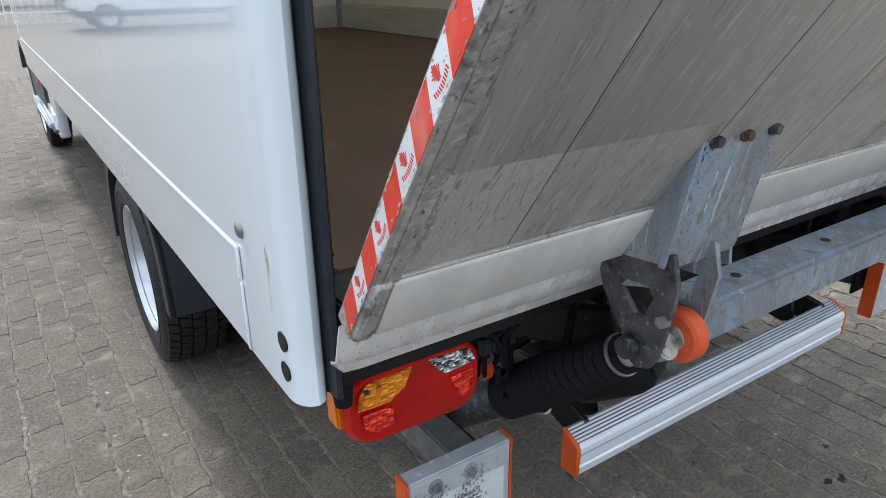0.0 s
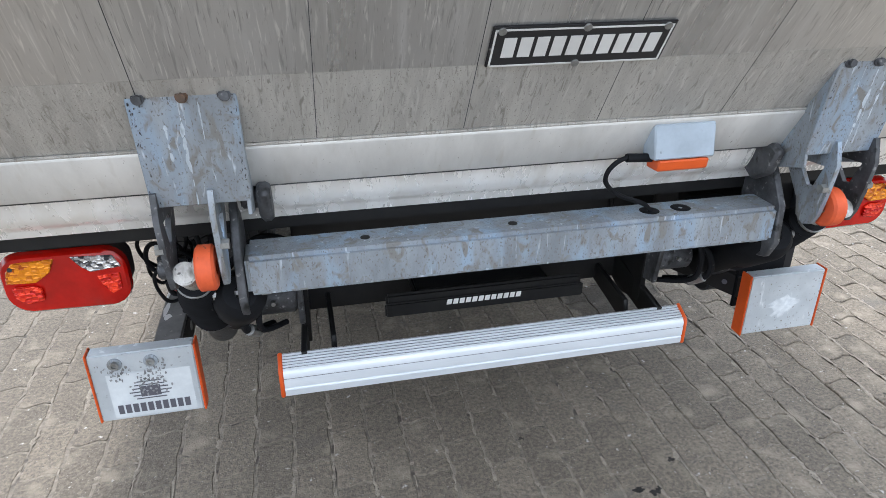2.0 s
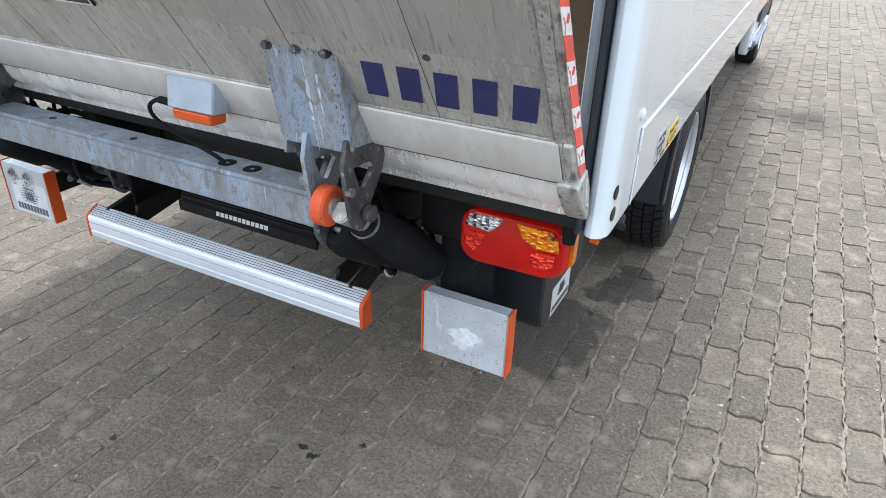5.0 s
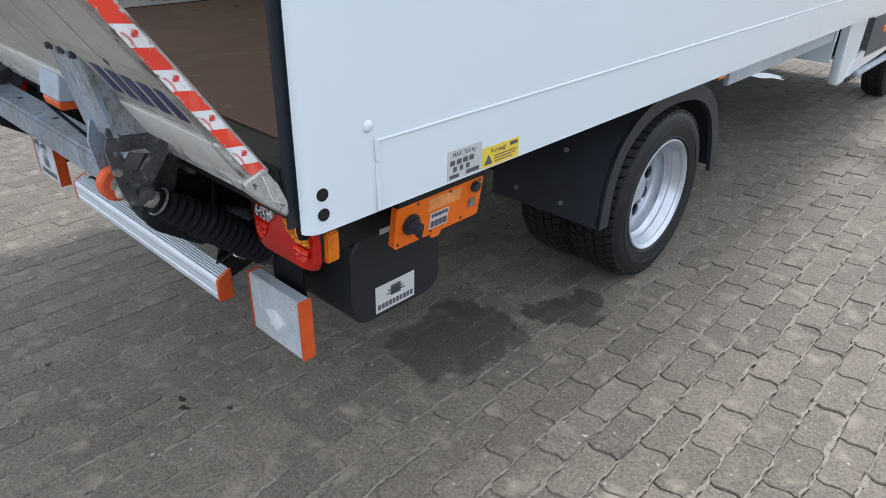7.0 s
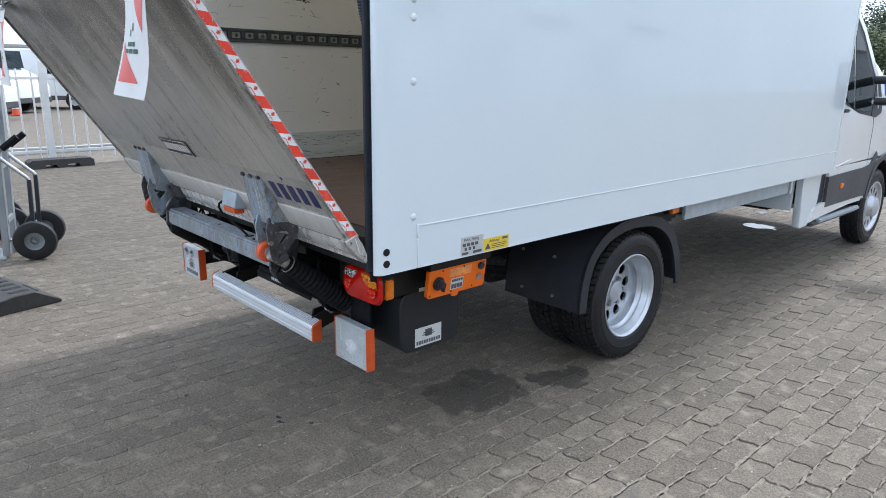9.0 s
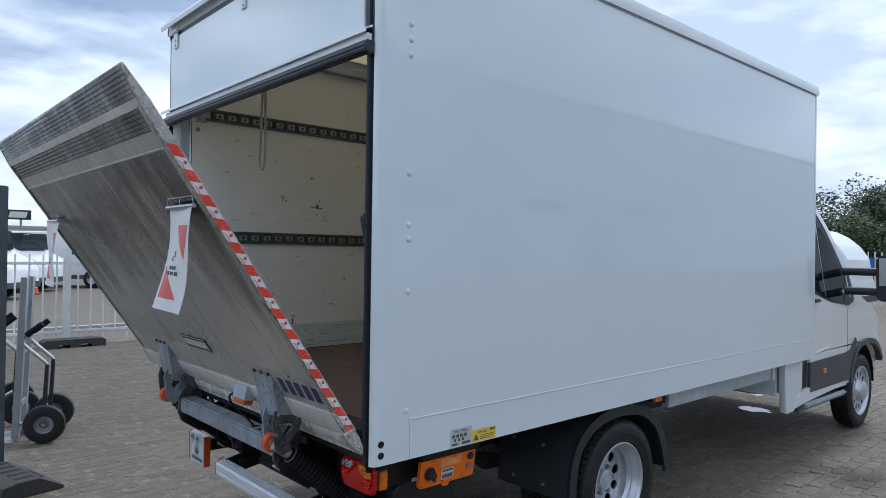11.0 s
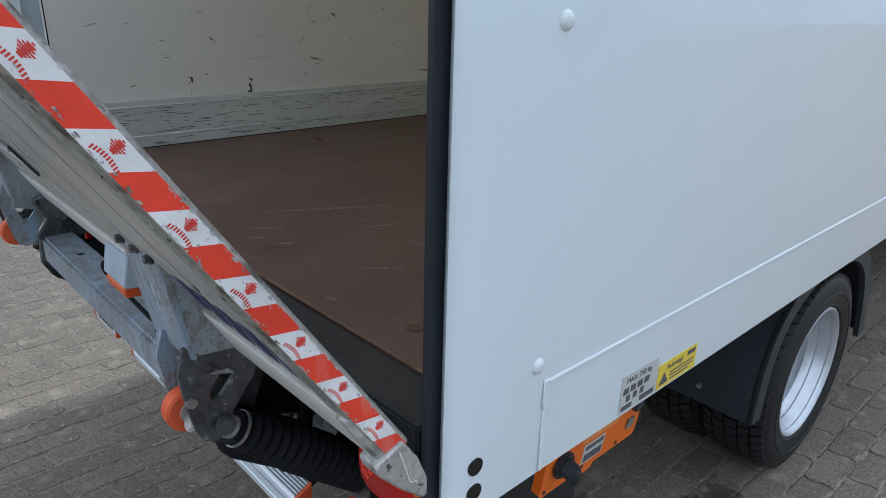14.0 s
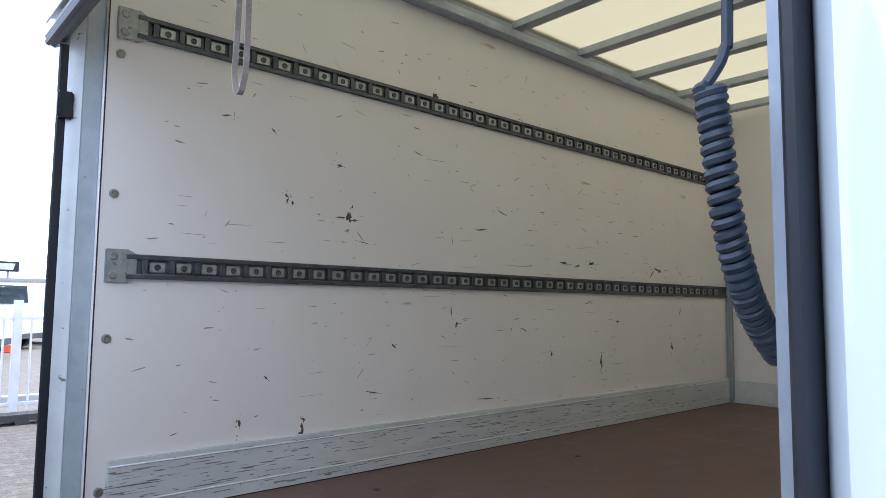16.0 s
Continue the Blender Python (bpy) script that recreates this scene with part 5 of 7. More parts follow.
for s in (-1, 1):
    def flat(name, pts, material, out=0.004, thick=0.004, parent=cab, label=""):
        bm = B()
        a = [bm.verts.new((s * (half_width(z) + out), y, z)) for y, z in pts]
        b = [bm.verts.new((s * (half_width(z) + out - thick - 0.02), y, z)) for y, z in pts]
        bm.faces.new(a)
        bm.faces.new(b[::-1])
        for k in range(len(a)):
            bm.faces.new((a[k], b[k], b[(k + 1) % len(a)], a[(k + 1) % len(a)]))
        return part(name, bm, material, parent, label)
    # door glass in its dark surround
    flat("window_surround", [(4.27, 1.30), (4.27, 1.98), (4.58, 1.97), (4.78, 1.80), (5.08, 1.45), (5.14, 1.22), (4.98, 1.17), (4.70, 1.20), (4.40, 1.27)], PLASTIC, 0.003)
    flat("door_glass", [(4.30, 1.33), (4.30, 1.95), (4.50, 1.945), (4.55, 1.90), (4.55, 1.24), (4.40, 1.295)], GLASS, 0.005, label="dark door glass")
    flat("quarter_glass", [(4.585, 1.235), (4.585, 1.88), (4.75, 1.75), (4.98, 1.45), (4.96, 1.21), (4.72, 1.22)], GLASS, 0.006, label="dark quarter glass")
    flat("pillar_edge", [(4.27, 1.985), (4.27, 2.002), (4.585, 1.992), (4.79, 1.815), (5.095, 1.458), (5.155, 1.23), (5.14, 1.225), (5.078, 1.452), (4.778, 1.803), (4.58, 1.975)], CABPAINT, 0.007)
    flat("glass_divider", [(4.552, 1.245), (4.552, 1.90), (4.566, 1.89), (4.566, 1.242)], CHROME, 0.007)
    # cladding, sill, door seams
    flat("cladding", [(4.22, 0.50), (4.22, 0.735), (5.02, 0.745), (5.17, 0.76), (5.22, 0.80), (5.30, 0.86), (5.33, 0.82), (5.24, 0.70), (5.185, 0.56), (5.16, 0.50)], CLADDING, 0.010, label="dark grey plastic cladding")
    arch_f = [(5.195, 0.46), (5.212, 0.56), (5.275, 0.662), (5.40, 0.752), (5.62, 0.787), (5.85, 0.752), (5.975, 0.660), (6.03, 0.58)]
    arch_f = [(p.x, p.y) for p in curve([(a, b, 0) for a, b in arch_f], 4)]
    bm = sheet(B(), arch_f, s * 0.95, s * 1.003, -0.045, "x")
    part("arch_trim", bm, CLADDING, cab, "dark grey wheel arch trim")
    well = [(AX_F - CAB_Y + 0.40 * math.cos(radians(a)), ZAX + 0.04 + 0.40 * math.sin(radians(a))) for a in range(0, 181, 12)]
    part("wheel_well", sheet(B(), well, s * 0.60, s * 0.955, 0.008, "x"), BLACK, cab)
    part("well_wall", prism(B(), well, "x", s * 0.60, s * 0.61), BLACK, cab)
    flat("sill_panel", [(3.95, 0.415), (3.99, 0.50), (4.10, 0.535), (5.10, 0.565), (5.06, 0.475), (4.12, 0.432)], CABPAINT, 0.007)
    part("side_step", box(B(), s * 0.90, 4.00, 0.372, s * 0.998, 5.02, 0.412, 0.012), CLADDING, cab, "dark side step")
    part("step_edge", box(B(), s * 0.975, 4.10, 0.392, s * 1.016, 5.00, 0.428, 0.010), GREYTRIM, cab)
    y = 5.10
    flat("door_seam", [(y, 0.76), (y, 1.08), (y - 0.03, 1.16), (y - 0.027, 1.16), (y + 0.003, 1.08), (y + 0.003, 0.76)], GREYPOST, 0.0015)
    flat("mirror_base", [(4.99, 1.172), (5.085, 1.45), (5.17, 1.44), (5.25, 1.27), (5.24, 1.19), (5.10, 1.155)], PLASTIC, 0.006)
    flat("door_crease", [(4.36, 0.795), (4.66, 0.83), (4.66, 0.838), (4.36, 0.803)], CABPAINT, 0.006)
    bm = box(B(), s * 0.985, 4.25, 1.215, s * 1.022, 4.37, 1.242, 0.008)
    part("door_handle", bm, PLASTIC, cab, "black door handle")
    part("side_marker", box(B(), s * 0.985, 4.485, 0.620, s * 1.006, 4.548, 0.664, 0.006), AMBER, cab, "amber side marker lamp")
    # mirror on two arms
    bm = B()
    prism(bm, rounded(1.215, 1.21, 1.445, 1.60, 0.05), "y", 5.06, 5.20)
    if s < 0:
        bm.transform(Matrix.Diagonal((-1, 1, 1, 1)))
    mir = part("door_mirror", bm, PLASTIC, cab, "large black door mirror")
    bm = B()
    tube(bm, [(s * 0.95, 5.06, 1.46), (s * 1.26, 5.12, 1.46)], 0.035, 10)
    tube(bm, [(s * 0.95, 5.06, 1.29), (s * 1.26, 5.12, 1.29)], 0.035, 10)
    part("mirror_arm", bm, PLASTIC, mir)
    bm = box(B(), min(s * 1.235, s * 1.425), 5.053, 1.34, max(s * 1.235, s * 1.425), 5.059, 1.58, 0.004)
    part("mirror_glass", bm, MIRROR, mir)
    # pale panel behind the cab and the battery step
    part("cab_skirt", prism(B(), [(3.86, 0.786), (4.20, 0.786), (4.19, 0.56), (4.08, 0.42), (4.03, 0.39), (3.91, 0.385), (3.89, 0.40)], "x", s * 0.93, s * 0.984, 0.006), PAINT, truck, "white skirt panel behind the cab")
    part("skirt_plate", box(B(), s * 0.46, 3.842, 0.52, s * 0.925, 3.858, 0.786, 0.004), PAINT, truck, "pale plate across the chassis")
    part("skirt_filler", box(B(), s * 0.80, 4.205, 0.50, s * 0.970, 4.33, 0.785, 0.01), PLASTIC, truck)
part("cab_sill", box(B(), -0.55, 4.4, 0.40, 0.55, 5.2, 0.46, 0.01), BLACK, truck)
part("cab_rear_frame", box(B(), -0.95, 3.72, 0.66, 0.95, 3.76, 0.788, 0.004), BUMPER, truck)
# windscreen and interior shade
bm = B()
for y0, z0, y1, z1, w0, w1 in ((5.33, 1.375, 4.70, 2.035, 0.84, 0.72),):
    d = Vector((0, z1 - z0, -(y1 - y0))).normalized() * 0.006
    q = [(-w0, y0, z0), (w0, y0, z0), (w1, y1, z1), (-w1, y1, z1)]
    a = [bm.verts.new(Vector(p) + d) for p in q]
    b = [bm.verts.new(Vector(p) - d) for p in q]
    bm.faces.new(a)
    bm.faces.new(b[::-1])
    for k in range(4):
        bm.faces.new((a[k], b[k], b[(k + 1) % 4], a[(k + 1) % 4]))
part("windscreen", bm, GLASS, cab, "tinted windscreen")
cab.location.y += CAB_Y                     # the cab stands this far ahead of its drawing

# ---- tail lift: a slanting platform behind the door, its hinges, beam and bumpers ----
lift = thing("tail_lift", (0, 0, 0.35), "weathered aluminium tail lift with its platform tilted half open", "tail lift")
VU = Vector((0, -0.682, 1)).normalized()
PM = Matrix.Identity(4)
PM.col[1] = (*VU, 0)
PM.col[2] = (*Vector((1, 0, 0)).cross(VU), 0)
PM.col[3] = (0, -0.133, 1.002, 1)          # u across, v up the slope, n out from the rear face


def on_plate(name, bm, material, parent, label="", flat=False):
    bm.transform(PM)
    return part(name, bm, material, parent, label, flat=flat)


TK = 0.031
platform = on_plate("platform", box(B(), -1.012, -0.085, -TK, 1.012, 1.195, -0.006, 0.004), BRIGHT, lift, "aluminium platform of hollow planks")
seams = [-1.012, -0.857, -0.610, -0.372, -0.136, 0.097, 0.331, 0.566, 0.801, 1.012]
for a, b in zip(seams, seams[1:]):
    on_plate("plank", box(B(), a + 0.0001, 0.146, -0.006, b - 0.0001, 1.060, 0.0), PLATE, platform)
    on_plate("lower_plank", box(B(), a + 0.0004, 0.006, -0.006, b - 0.0004, 0.1458, 0.0), PLATELOW, platform)
for u in seams[1:-1]:
    on_plate("plank_joint", box(B(), u - 0.0006, 0.007, -0.003, u + 0.0006, 0.52, 0.0003), DARKSTEEL, platform)
# ribbed ramp end
# dark sheet below the ribs gives their gaps painted shade
on_plate("rib_shade_sheet", box(B(), -1.011, 1.061, -0.0062, 1.011, 1.193, -0.0045), DARKSTEEL, platform)
on_plate("ridge_strip", box(B(), -1.012, 1.0535, -0.002, 1.012, 1.0605, 0.0028, 0.0015, 1), PLATELOW, platform)
on_plate("ramp_strip", box(B(), -1.012, 1.0605, -0.0062, 1.012, 1.1150, -0.001), PLATELOW, platform, "mottled plain strip below the ribs")
for k in range(5):
    v = 1.1165 + k * 0.0146
    on_plate("ramp_rib", box(B(), -1.012, v, -0.007, 1.012, v + 0.0122, 0.0, 0.0010, 1), PLATE, platform)
on_plate("cross_strip", box(B(), -1.013, 1.1890, -0.020, 1.013, 1.217, 0.002, 0.002), BRIGHT, platform)
bm = prism(B(), [(1.212, 0.0), (1.317, -0.014), (1.319, -0.020), (1.212, -TK)], "x", -1.014, 1.014, 0.002)
tip = on_plate("ramp_tip", bm, PLATE, platform)
bm = B()
for k in range(7):
    v = 1.219 + k * 0.0138
    n0 = -0.014 * (v - 1.212) / 0.105
    prism(bm, [(v, n0 - 0.004), (v + 0.010, n0 - 0.005), (v + 0.009, n0 + 0.0008), (v + 0.001, n0 + 0.0022)], "x", -1.012, 1.012)
on_plate("tip_rib", bm, PLATE, tip)
# side edge profiles with striped tape
for s in (-1, 1):
    bm = prism(B(), [(-0.106, -TK - 0.001), (-0.106, 0.0035), (1.195, 0.0035), (1.317, -0.012), (1.317, -0.022), (1.195, -TK - 0.001)], "x", s * 1.008, s * 1.0205, 0.003)
    edge = on_plate("edge_profile", bm, CASTALU, platform, "scraped aluminium edge profile")
    bm = box(B(), s * 0.990, -0.004, 0.001, s * 1.012, 1.195, 0.005, 0.002)
    on_plate("edge_lip", bm, CASTALU, edge)
    period, tilt_v = 0.0865, 0.023 if s > 0 else -0.023
    for k in range(14):
        v0 = (-0.1074 if s > 0 else -0.0844) + k * period
        for j, (name, material) in enumerate((("red_tape", REDTAPE), ("white_tape", WHITETAPE))):
            a, b = v0 + j * period / 2, v0 + (j + 1) * period / 2
            lowv = lambda v: max(v, -0.104)
            if k == 13 and j:
                continue
            quad = [(lowv(a - tilt_v / 2), -0.0268), (lowv(b - tilt_v / 2), -0.0268), (lowv(b + tilt_v / 2), -0.0002), (lowv(a + tilt_v / 2), -0.0002)]
            bm = prism(B(), quad, "x", s * 1.0202, s * 1.0214)
            t = on_plate(name, bm, material, edge)
            if j:
                c = (a + b) / 2
                bm = B()
                for i, w in enumerate((0.0016, 0.0042, 0.0060, 0.0084, 0.0064, 0.0046, 0.0030)):
                    nn = -0.0248 + 0.0019 * i
                    prism(bm, [(c - w, nn), (c + w, nn), (c + w * 0.8, nn + 0.0013), (c - w * 0.8, nn + 0.0013)], "x", s * 1.0212, s * 1.0216)
                prism(bm, [(c - 0.0030, -0.0230), (c + 0.0030, -0.0230), (c + 0.0022, -0.0122), (c - 0.0022, -0.0122)], "x", s * 1.0212, s * 1.0217)
                for i in range(10):
                    vv, nn = c - 0.0150 + i * 0.0030, -0.0096 + 0.00012 * (i - 4.5) ** 2 * (1 if s > 0 else -1)
                    prism(bm, [(vv, nn), (vv + 0.0017, nn), (vv + 0.0017, nn + 0.0042), (vv, nn + 0.0042)], "x", s * 1.0212, s * 1.0216)
                on_plate("emblem", bm, EMBLEM, t)
    # abrasion along both borders of the tape
    rr = random.Random(6 + s)
    bm = B()
    for k in range(280):
        b = rr.uniform(-0.10, 1.02)
        a = -0.0266 + abs(rr.gauss(0, 0.0016)) if k % 3 == 0 else -0.0003 - abs(rr.gauss(0, 0.0024))
        blotch(bm, lambda u, v: (s * (1.0218 + 0.000002 * k), b + v, a + u), rr.uniform(0.0003, 0.0014), rr.uniform(0.0006, 0.0050), rr)
    bm.transform(PM)
    part("tape_wear", bm, CASTALU, edge, "bare metal worn through the tape", kind="stuff", flat=True)
    # grime gathered along the inner side of the edge
    bm = B()
    for k in range(260):
        a, b = s * (0.988 - abs(rr.gauss(0, 0.006))), rr.uniform(0.02, 1.04)
        blotch(bm, lambda u, v: (a + u, b + v, 0.0005 + 0.000002 * k), rr.uniform(0.0006, 0.003), rr.uniform(0.002, 0.012), rr)
    bm.transform(PM)
    part("edge_grime", bm, mat("granular_dirt", (0.22, 0.215, 0.20), (0.36, 0.35, 0.33), 90, rough=0.8), edge, "dark dirt along the platform's edge", kind="stuff", flat=True)
    # cast end block below the edge
    bm = prism(B(), [(-0.104, -0.030), (-0.104, 0.008), (-0.088, 0.012), (0.004, 0.009), (0.004, -0.030)], "x", s * 0.9975, s * 1.0195, 0.004)
    on_plate("end_block", bm, CASTALU, platform, "pitted cast end block")
    # wedge that closes the side between the platform and the lip
    bm = prism(B(), [(-0.062, 0.942), (-0.036, 0.905), (-0.020, 0.866), (-0.019, 0.842), (-0.026, 0.836), (-0.060, 0.866), (-0.099, 0.908), (-0.104, 0.924)], "x", s * 0.990, s * 1.0265, 0.003)
    if s > 0:
        part("end_wedge", bm, CASTALU, lift, "scraped cast end wedge")
# hinge profile along the lower edge
bm = prism(B(), [(-0.096, -0.025), (-0.096, 0.006), (-0.090, 0.012), (-0.002, 0.007), (0.004, 0.0015), (0.004, -0.025)], "x", -0.9965, 0.9965, 0.0015)
on_plate("hinge_profile", bm, BRIGHT, platform, "pale aluminium hinge profile")
# dark strip painting the shade under the profile's lower edge
on_plate("profile_shade_strip", box(B(), -0.99, -0.1000, -0.020, 0.99, -0.0965, 0.0070), DARKSTEEL, platform)
on_plate("profile_bead", box(B(), -1.0, 0.000, 0.0, 1.0, 0.007, 0.0045, 0.002), PLATELOW, platform)
# inner edge of the platform beside the sill
bm = prism(B(), [(-0.090, -TK - 0.004), (-0.090, -TK + 0.006), (0.03, -TK + 0.002), (0.03, -TK - 0.006)], "x", -0.99, 0.99, 0.002)
on_plate("inner_strip", bm, LIP, platform)

# closing lip under the platform, with rounded ends
bm = B()
cols = []
for k in range(81):
    x = -1.028 + 2.056 * k / 80
    d = 1.028 - abs(x)
    cut = 0.0 if d > 0.05 else 0.05 - math.sqrt(max(0.0, 0.05 ** 2 - (0.05 - d) ** 2))
    row = []
    for i, (y, z) in enumerate(((-0.070, 0.932), (-0.063, 0.910), (-0.056, 0.888), (-0.045, 0.868), (-0.026, 0.854), (-0.014, 0.843), (-0.011, 0.832))):
        f = max(0, i - 2) / 4
        row.append((x, y - cut * 0.7 * f * 0.9, z + cut * 0.8 * f))
    cols.append(row)
front = [[bm.verts.new(p) for p in row] for row in cols]
backv = [[bm.verts.new((p[0], p[1] + 0.003, p[2] - 0.003)) for p in row] for row in cols]
for k in range(80):
    for i in range(6):
        bm.faces.new((front[k][i], front[k + 1][i], front[k + 1][i + 1], front[k][i + 1]))
        bm.faces.new((backv[k][i], backv[k][i + 1], backv[k + 1][i + 1], backv[k + 1][i]))
    for i in (0, 6):
        bm.faces.new((front[k][i], backv[k][i], backv[k + 1][i], front[k + 1][i]))
for k in (0, 80):
    for i in range(6):
        bm.faces.new((front[k][i], front[k][i + 1], backv[k][i + 1], backv[k][i]))
part("closing_lip", bm, LIP, lift, "stained aluminium closing lip")

# maker's sign, plain shapes in place of its name
sign = on_plate("sign_plate", box(B(), -0.126, 0.144, 0.0006, 0.152, 0.220, 0.0045, 0.0015), SIGNBLACK, platform, "black sign plate with white lettering shapes")
putp = lambda u, v, d: (u, v, 0.0047 + d)
on_plate("sign_print", bars(B(), -0.106, 0.163, 0.134, 0.199, 10, 0.006, putp), SIGNWHITE, sign)
bm = bars(B(), -0.122, 0.1455, 0.148, 0.1485, 1, 0, putp)
bars(bm, -0.122, 0.2115, 0.148, 0.2145, 1, 0, putp)
bars(bm, -0.122, 0.1455, -0.119, 0.2145, 1, 0, putp)
bars(bm, 0.145, 0.1455, 0.148, 0.2145, 1, 0, putp)
on_plate("sign_border", bm, SIGNWHITE, sign)
for u, v in ((-0.112, 0.212), (0.013, 0.214), (0.138, 0.212), (0.013, 0.147)):
    on_plate("sign_screw", cyl(B(), (u, v, 0.004), (u, v, 0.0075), 0.006, 12), ZINC, sign)
# body builder's name in plain slanted navy shapes
put_n = lambda u, v, d: (u, v, 0.0010 + d)
bm = bars(B(), 0.680, 0.034, 0.966, 0.108, 5, 0.024, put_n, slant=0.014)
on_plate("builder_print", bm, NAVY, platform, "dark navy lettering shapes")
on_plate("lining_hole", cyl(B(), (0.815, 0.135, 0.0002), (0.815, 0.135, 0.0015), 0.006, 14), DARKSTEEL, platform)

# plug box with its cable
bm = prism(B(), [(-0.139, 0.993), (-0.150, 0.930), (-0.105, 0.925), (-0.105, 0.975)], "x", 0.208, 0.327, 0.003)
plug = part("warning_light", bm, mat("grey_lamp_box", (0.36, 0.42, 0.48), (0.29, 0.34, 0.39), 14, rough=0.45, speck=((0.14, 0.14, 0.14), 70, 0.68)), lift, "grey warning light with an orange lens")
bm = prism(B(), [(-0.150, 0.928), (-0.146, 0.907), (-0.106, 0.905), (-0.104, 0.926)], "x", 0.218, 0.318, 0.003)
part("orange_lens", bm, ORANGE, plug, "orange lens")
bm = tube(B(), curve([(0.212, -0.125, 0.928), (0.165, -0.128, 0.932), (0.135, -0.13, 0.915), (0.135, -0.12, 0.885), (0.175, -0.10, 0.850), (0.235, -0.085, 0.822), (0.262, -0.07, 0.798)], 6), 0.0045, 8)
part("cable", bm, RUBBER, plug, "black cable")
part("cable_gland", tube(B(), [(0.216, -0.125, 0.928), (0.166, -0.128, 0.932)], 0.008, 10), RUBBER, plug)

# lifting beam with its end plates
bm = box(B(), -0.512, -0.108, 0.722, 0.526, -0.022, 0.797, 0.008)
beam = part("lifting_beam", bm, GALV, lift, "galvanised lifting beam with stains")
for x in (0.262, 0.330):
    part("grommet", lathe(B(), [(0.796, 0.0), (0.799, 0.012), (0.797, 0.020), (0.796, 0.021)], (x, -0.065, 0), "z", 18), RUBBER, beam)
for x in (-0.30, -0.02):
    part("drain_hole", cyl(B(), (x, -0.065, 0.796), (x, -0.065, 0.7978), 0.009, 14), BLACK, beam)

for s in (-1, 1):
    XE = lambda x: s * x + (0.006 if s > 0 else 0)     # beam ends
    X = lambda x: x if s > 0 else 0.024 - x             # brackets sit a little off centre
    bm = prism(B(), [(-0.020, 0.895), (-0.062, 0.880), (-0.112, 0.800), (-0.118, 0.720), (-0.098, 0.682), (-0.058, 0.670), (-0.022, 0.700), (0.010, 0.790), (0.010, 0.860)], "x", XE(0.514), XE(0.528), 0.002)
    part("end_plate", bm, DARKSTEEL, beam, "dark steel end plate")
    # hinge bracket: flange plate, cheeks, bolts
    xa, xb = X(0.503), X(0.651)
    bm = prism(B(), rounded(min(xa, xb), 0.922, max(xa, xb), 1.106, 0.010, 3), "y", -0.199, -0.188, 0.0015)
    for v in bm.verts:
        v.co.y += 0.196 * (1.106 - v.co.z)
    br = part("hinge_bracket", bm, GALV, lift, "galvanised hinge bracket with white runs")
    for x in (xa, xb):
        bm = prism(B(), [(-0.191, 1.104), (-0.162, 0.925), (-0.165, 0.900), (-0.10, 0.880), (-0.060, 0.900), (-0.075, 0.915), (-0.186, 1.096)], "x", *((x - 0.009, x - 0.0025) if abs(x) > 0.57 and x > 0 else (x + 0.0025, x + 0.009) if x > 0 or abs(x) > 0.57 else (x - 0.009, x - 0.0025)), 0.001)
        part("cheek", bm, GALV, br)
    for i, x in enumerate((0.519, 0.576, 0.633)):
        bm = cyl(B(), (X(x), -0.196, 1.095), (X(x), -0.2000, 1.095), 0.0088, 18)
        cyl(bm, (X(x), -0.200, 1.095), (X(x), -0.207, 1.095), 0.0068, 6)
        part("bracket_bolt", bm, RUST if i == 1 and s < 0 else DARKSTEEL, br)
    lower = lambda p, k: (p[0], p[1] - 0.000015 * k, p[2])     # each stain lies a hair over the last
    onto = lambda a, b: (X(a), -0.1995 + 0.196 * (1.106 - b), b)
    part("grimy_rim", box(B(), min(xa, xb) + 0.006, -0.2003, 1.1035, max(xa, xb) - 0.006, -0.1865, 1.1078, 0.001, 1), DARKSTEEL, br, "black grimed upper edge")
    # broken white drips, and grime with rust specks along the flange's edges
    rr = random.Random(5 if s > 0 else 3)
    bm = B()
    for x, top, low in ((0.583, 1.075, 0.925), (0.585, 1.04, 0.98), (0.606, 1.05, 0.99), (0.556, 1.075, 1.03)):
        z = top
        while z > low:
            h = rr.uniform(0.004, 0.020)
            blotch(bm, lambda u, v: onto(x + u, z + v), rr.uniform(0.0006, 0.0017) * (2.2 if 0.58 < x < 0.61 and 0.97 < z < 1.06 else 1), h, rr)
            z -= h * rr.uniform(1.0, 2.4)
    part("paint_run", bm, mat("pale_drip", (0.56, 0.62, 0.67), (0.42, 0.47, 0.51), 50, rough=0.6), br, kind="stuff", flat=True)
    bm = B()
    for k in range(75):
        e = rr.random()
        if e < 0.4:
            a, b = rr.uniform(0.506, 0.648), 1.104 - abs(rr.gauss(0, 0.010))
        elif e < 0.8:
            a, b = 0.648 - abs(rr.gauss(0, 0.007)), rr.uniform(0.93, 1.10)
        else:
            a, b = 0.506 + abs(rr.gauss(0, 0.004)), rr.uniform(0.93, 1.10)
        blotch(bm, lambda u, v: lower(onto(a + u, b + v), k), rr.uniform(0.0005, 0.0020), rr.uniform(0.0008, 0.0045), rr)
    part("edge_grime", bm, DARKSTEEL, br, "black grime along the edge", kind="stuff", flat=True)
    # two ears with a cut-out
    for x in (0.558, 0.640):
        ear = [(-0.174, 0.948), (-0.186, 0.905), (-0.178, 0.848), (-0.168, 0.800), (-0.157, 0.778), (-0.136, 0.770), (-0.114, 0.782), (-0.105, 0.815), (-0.066, 0.865), (-0.052, 0.905), (-0.060, 0.928), (-0.10, 0.925), (-0.150, 0.930), (-0.164, 0.948)]
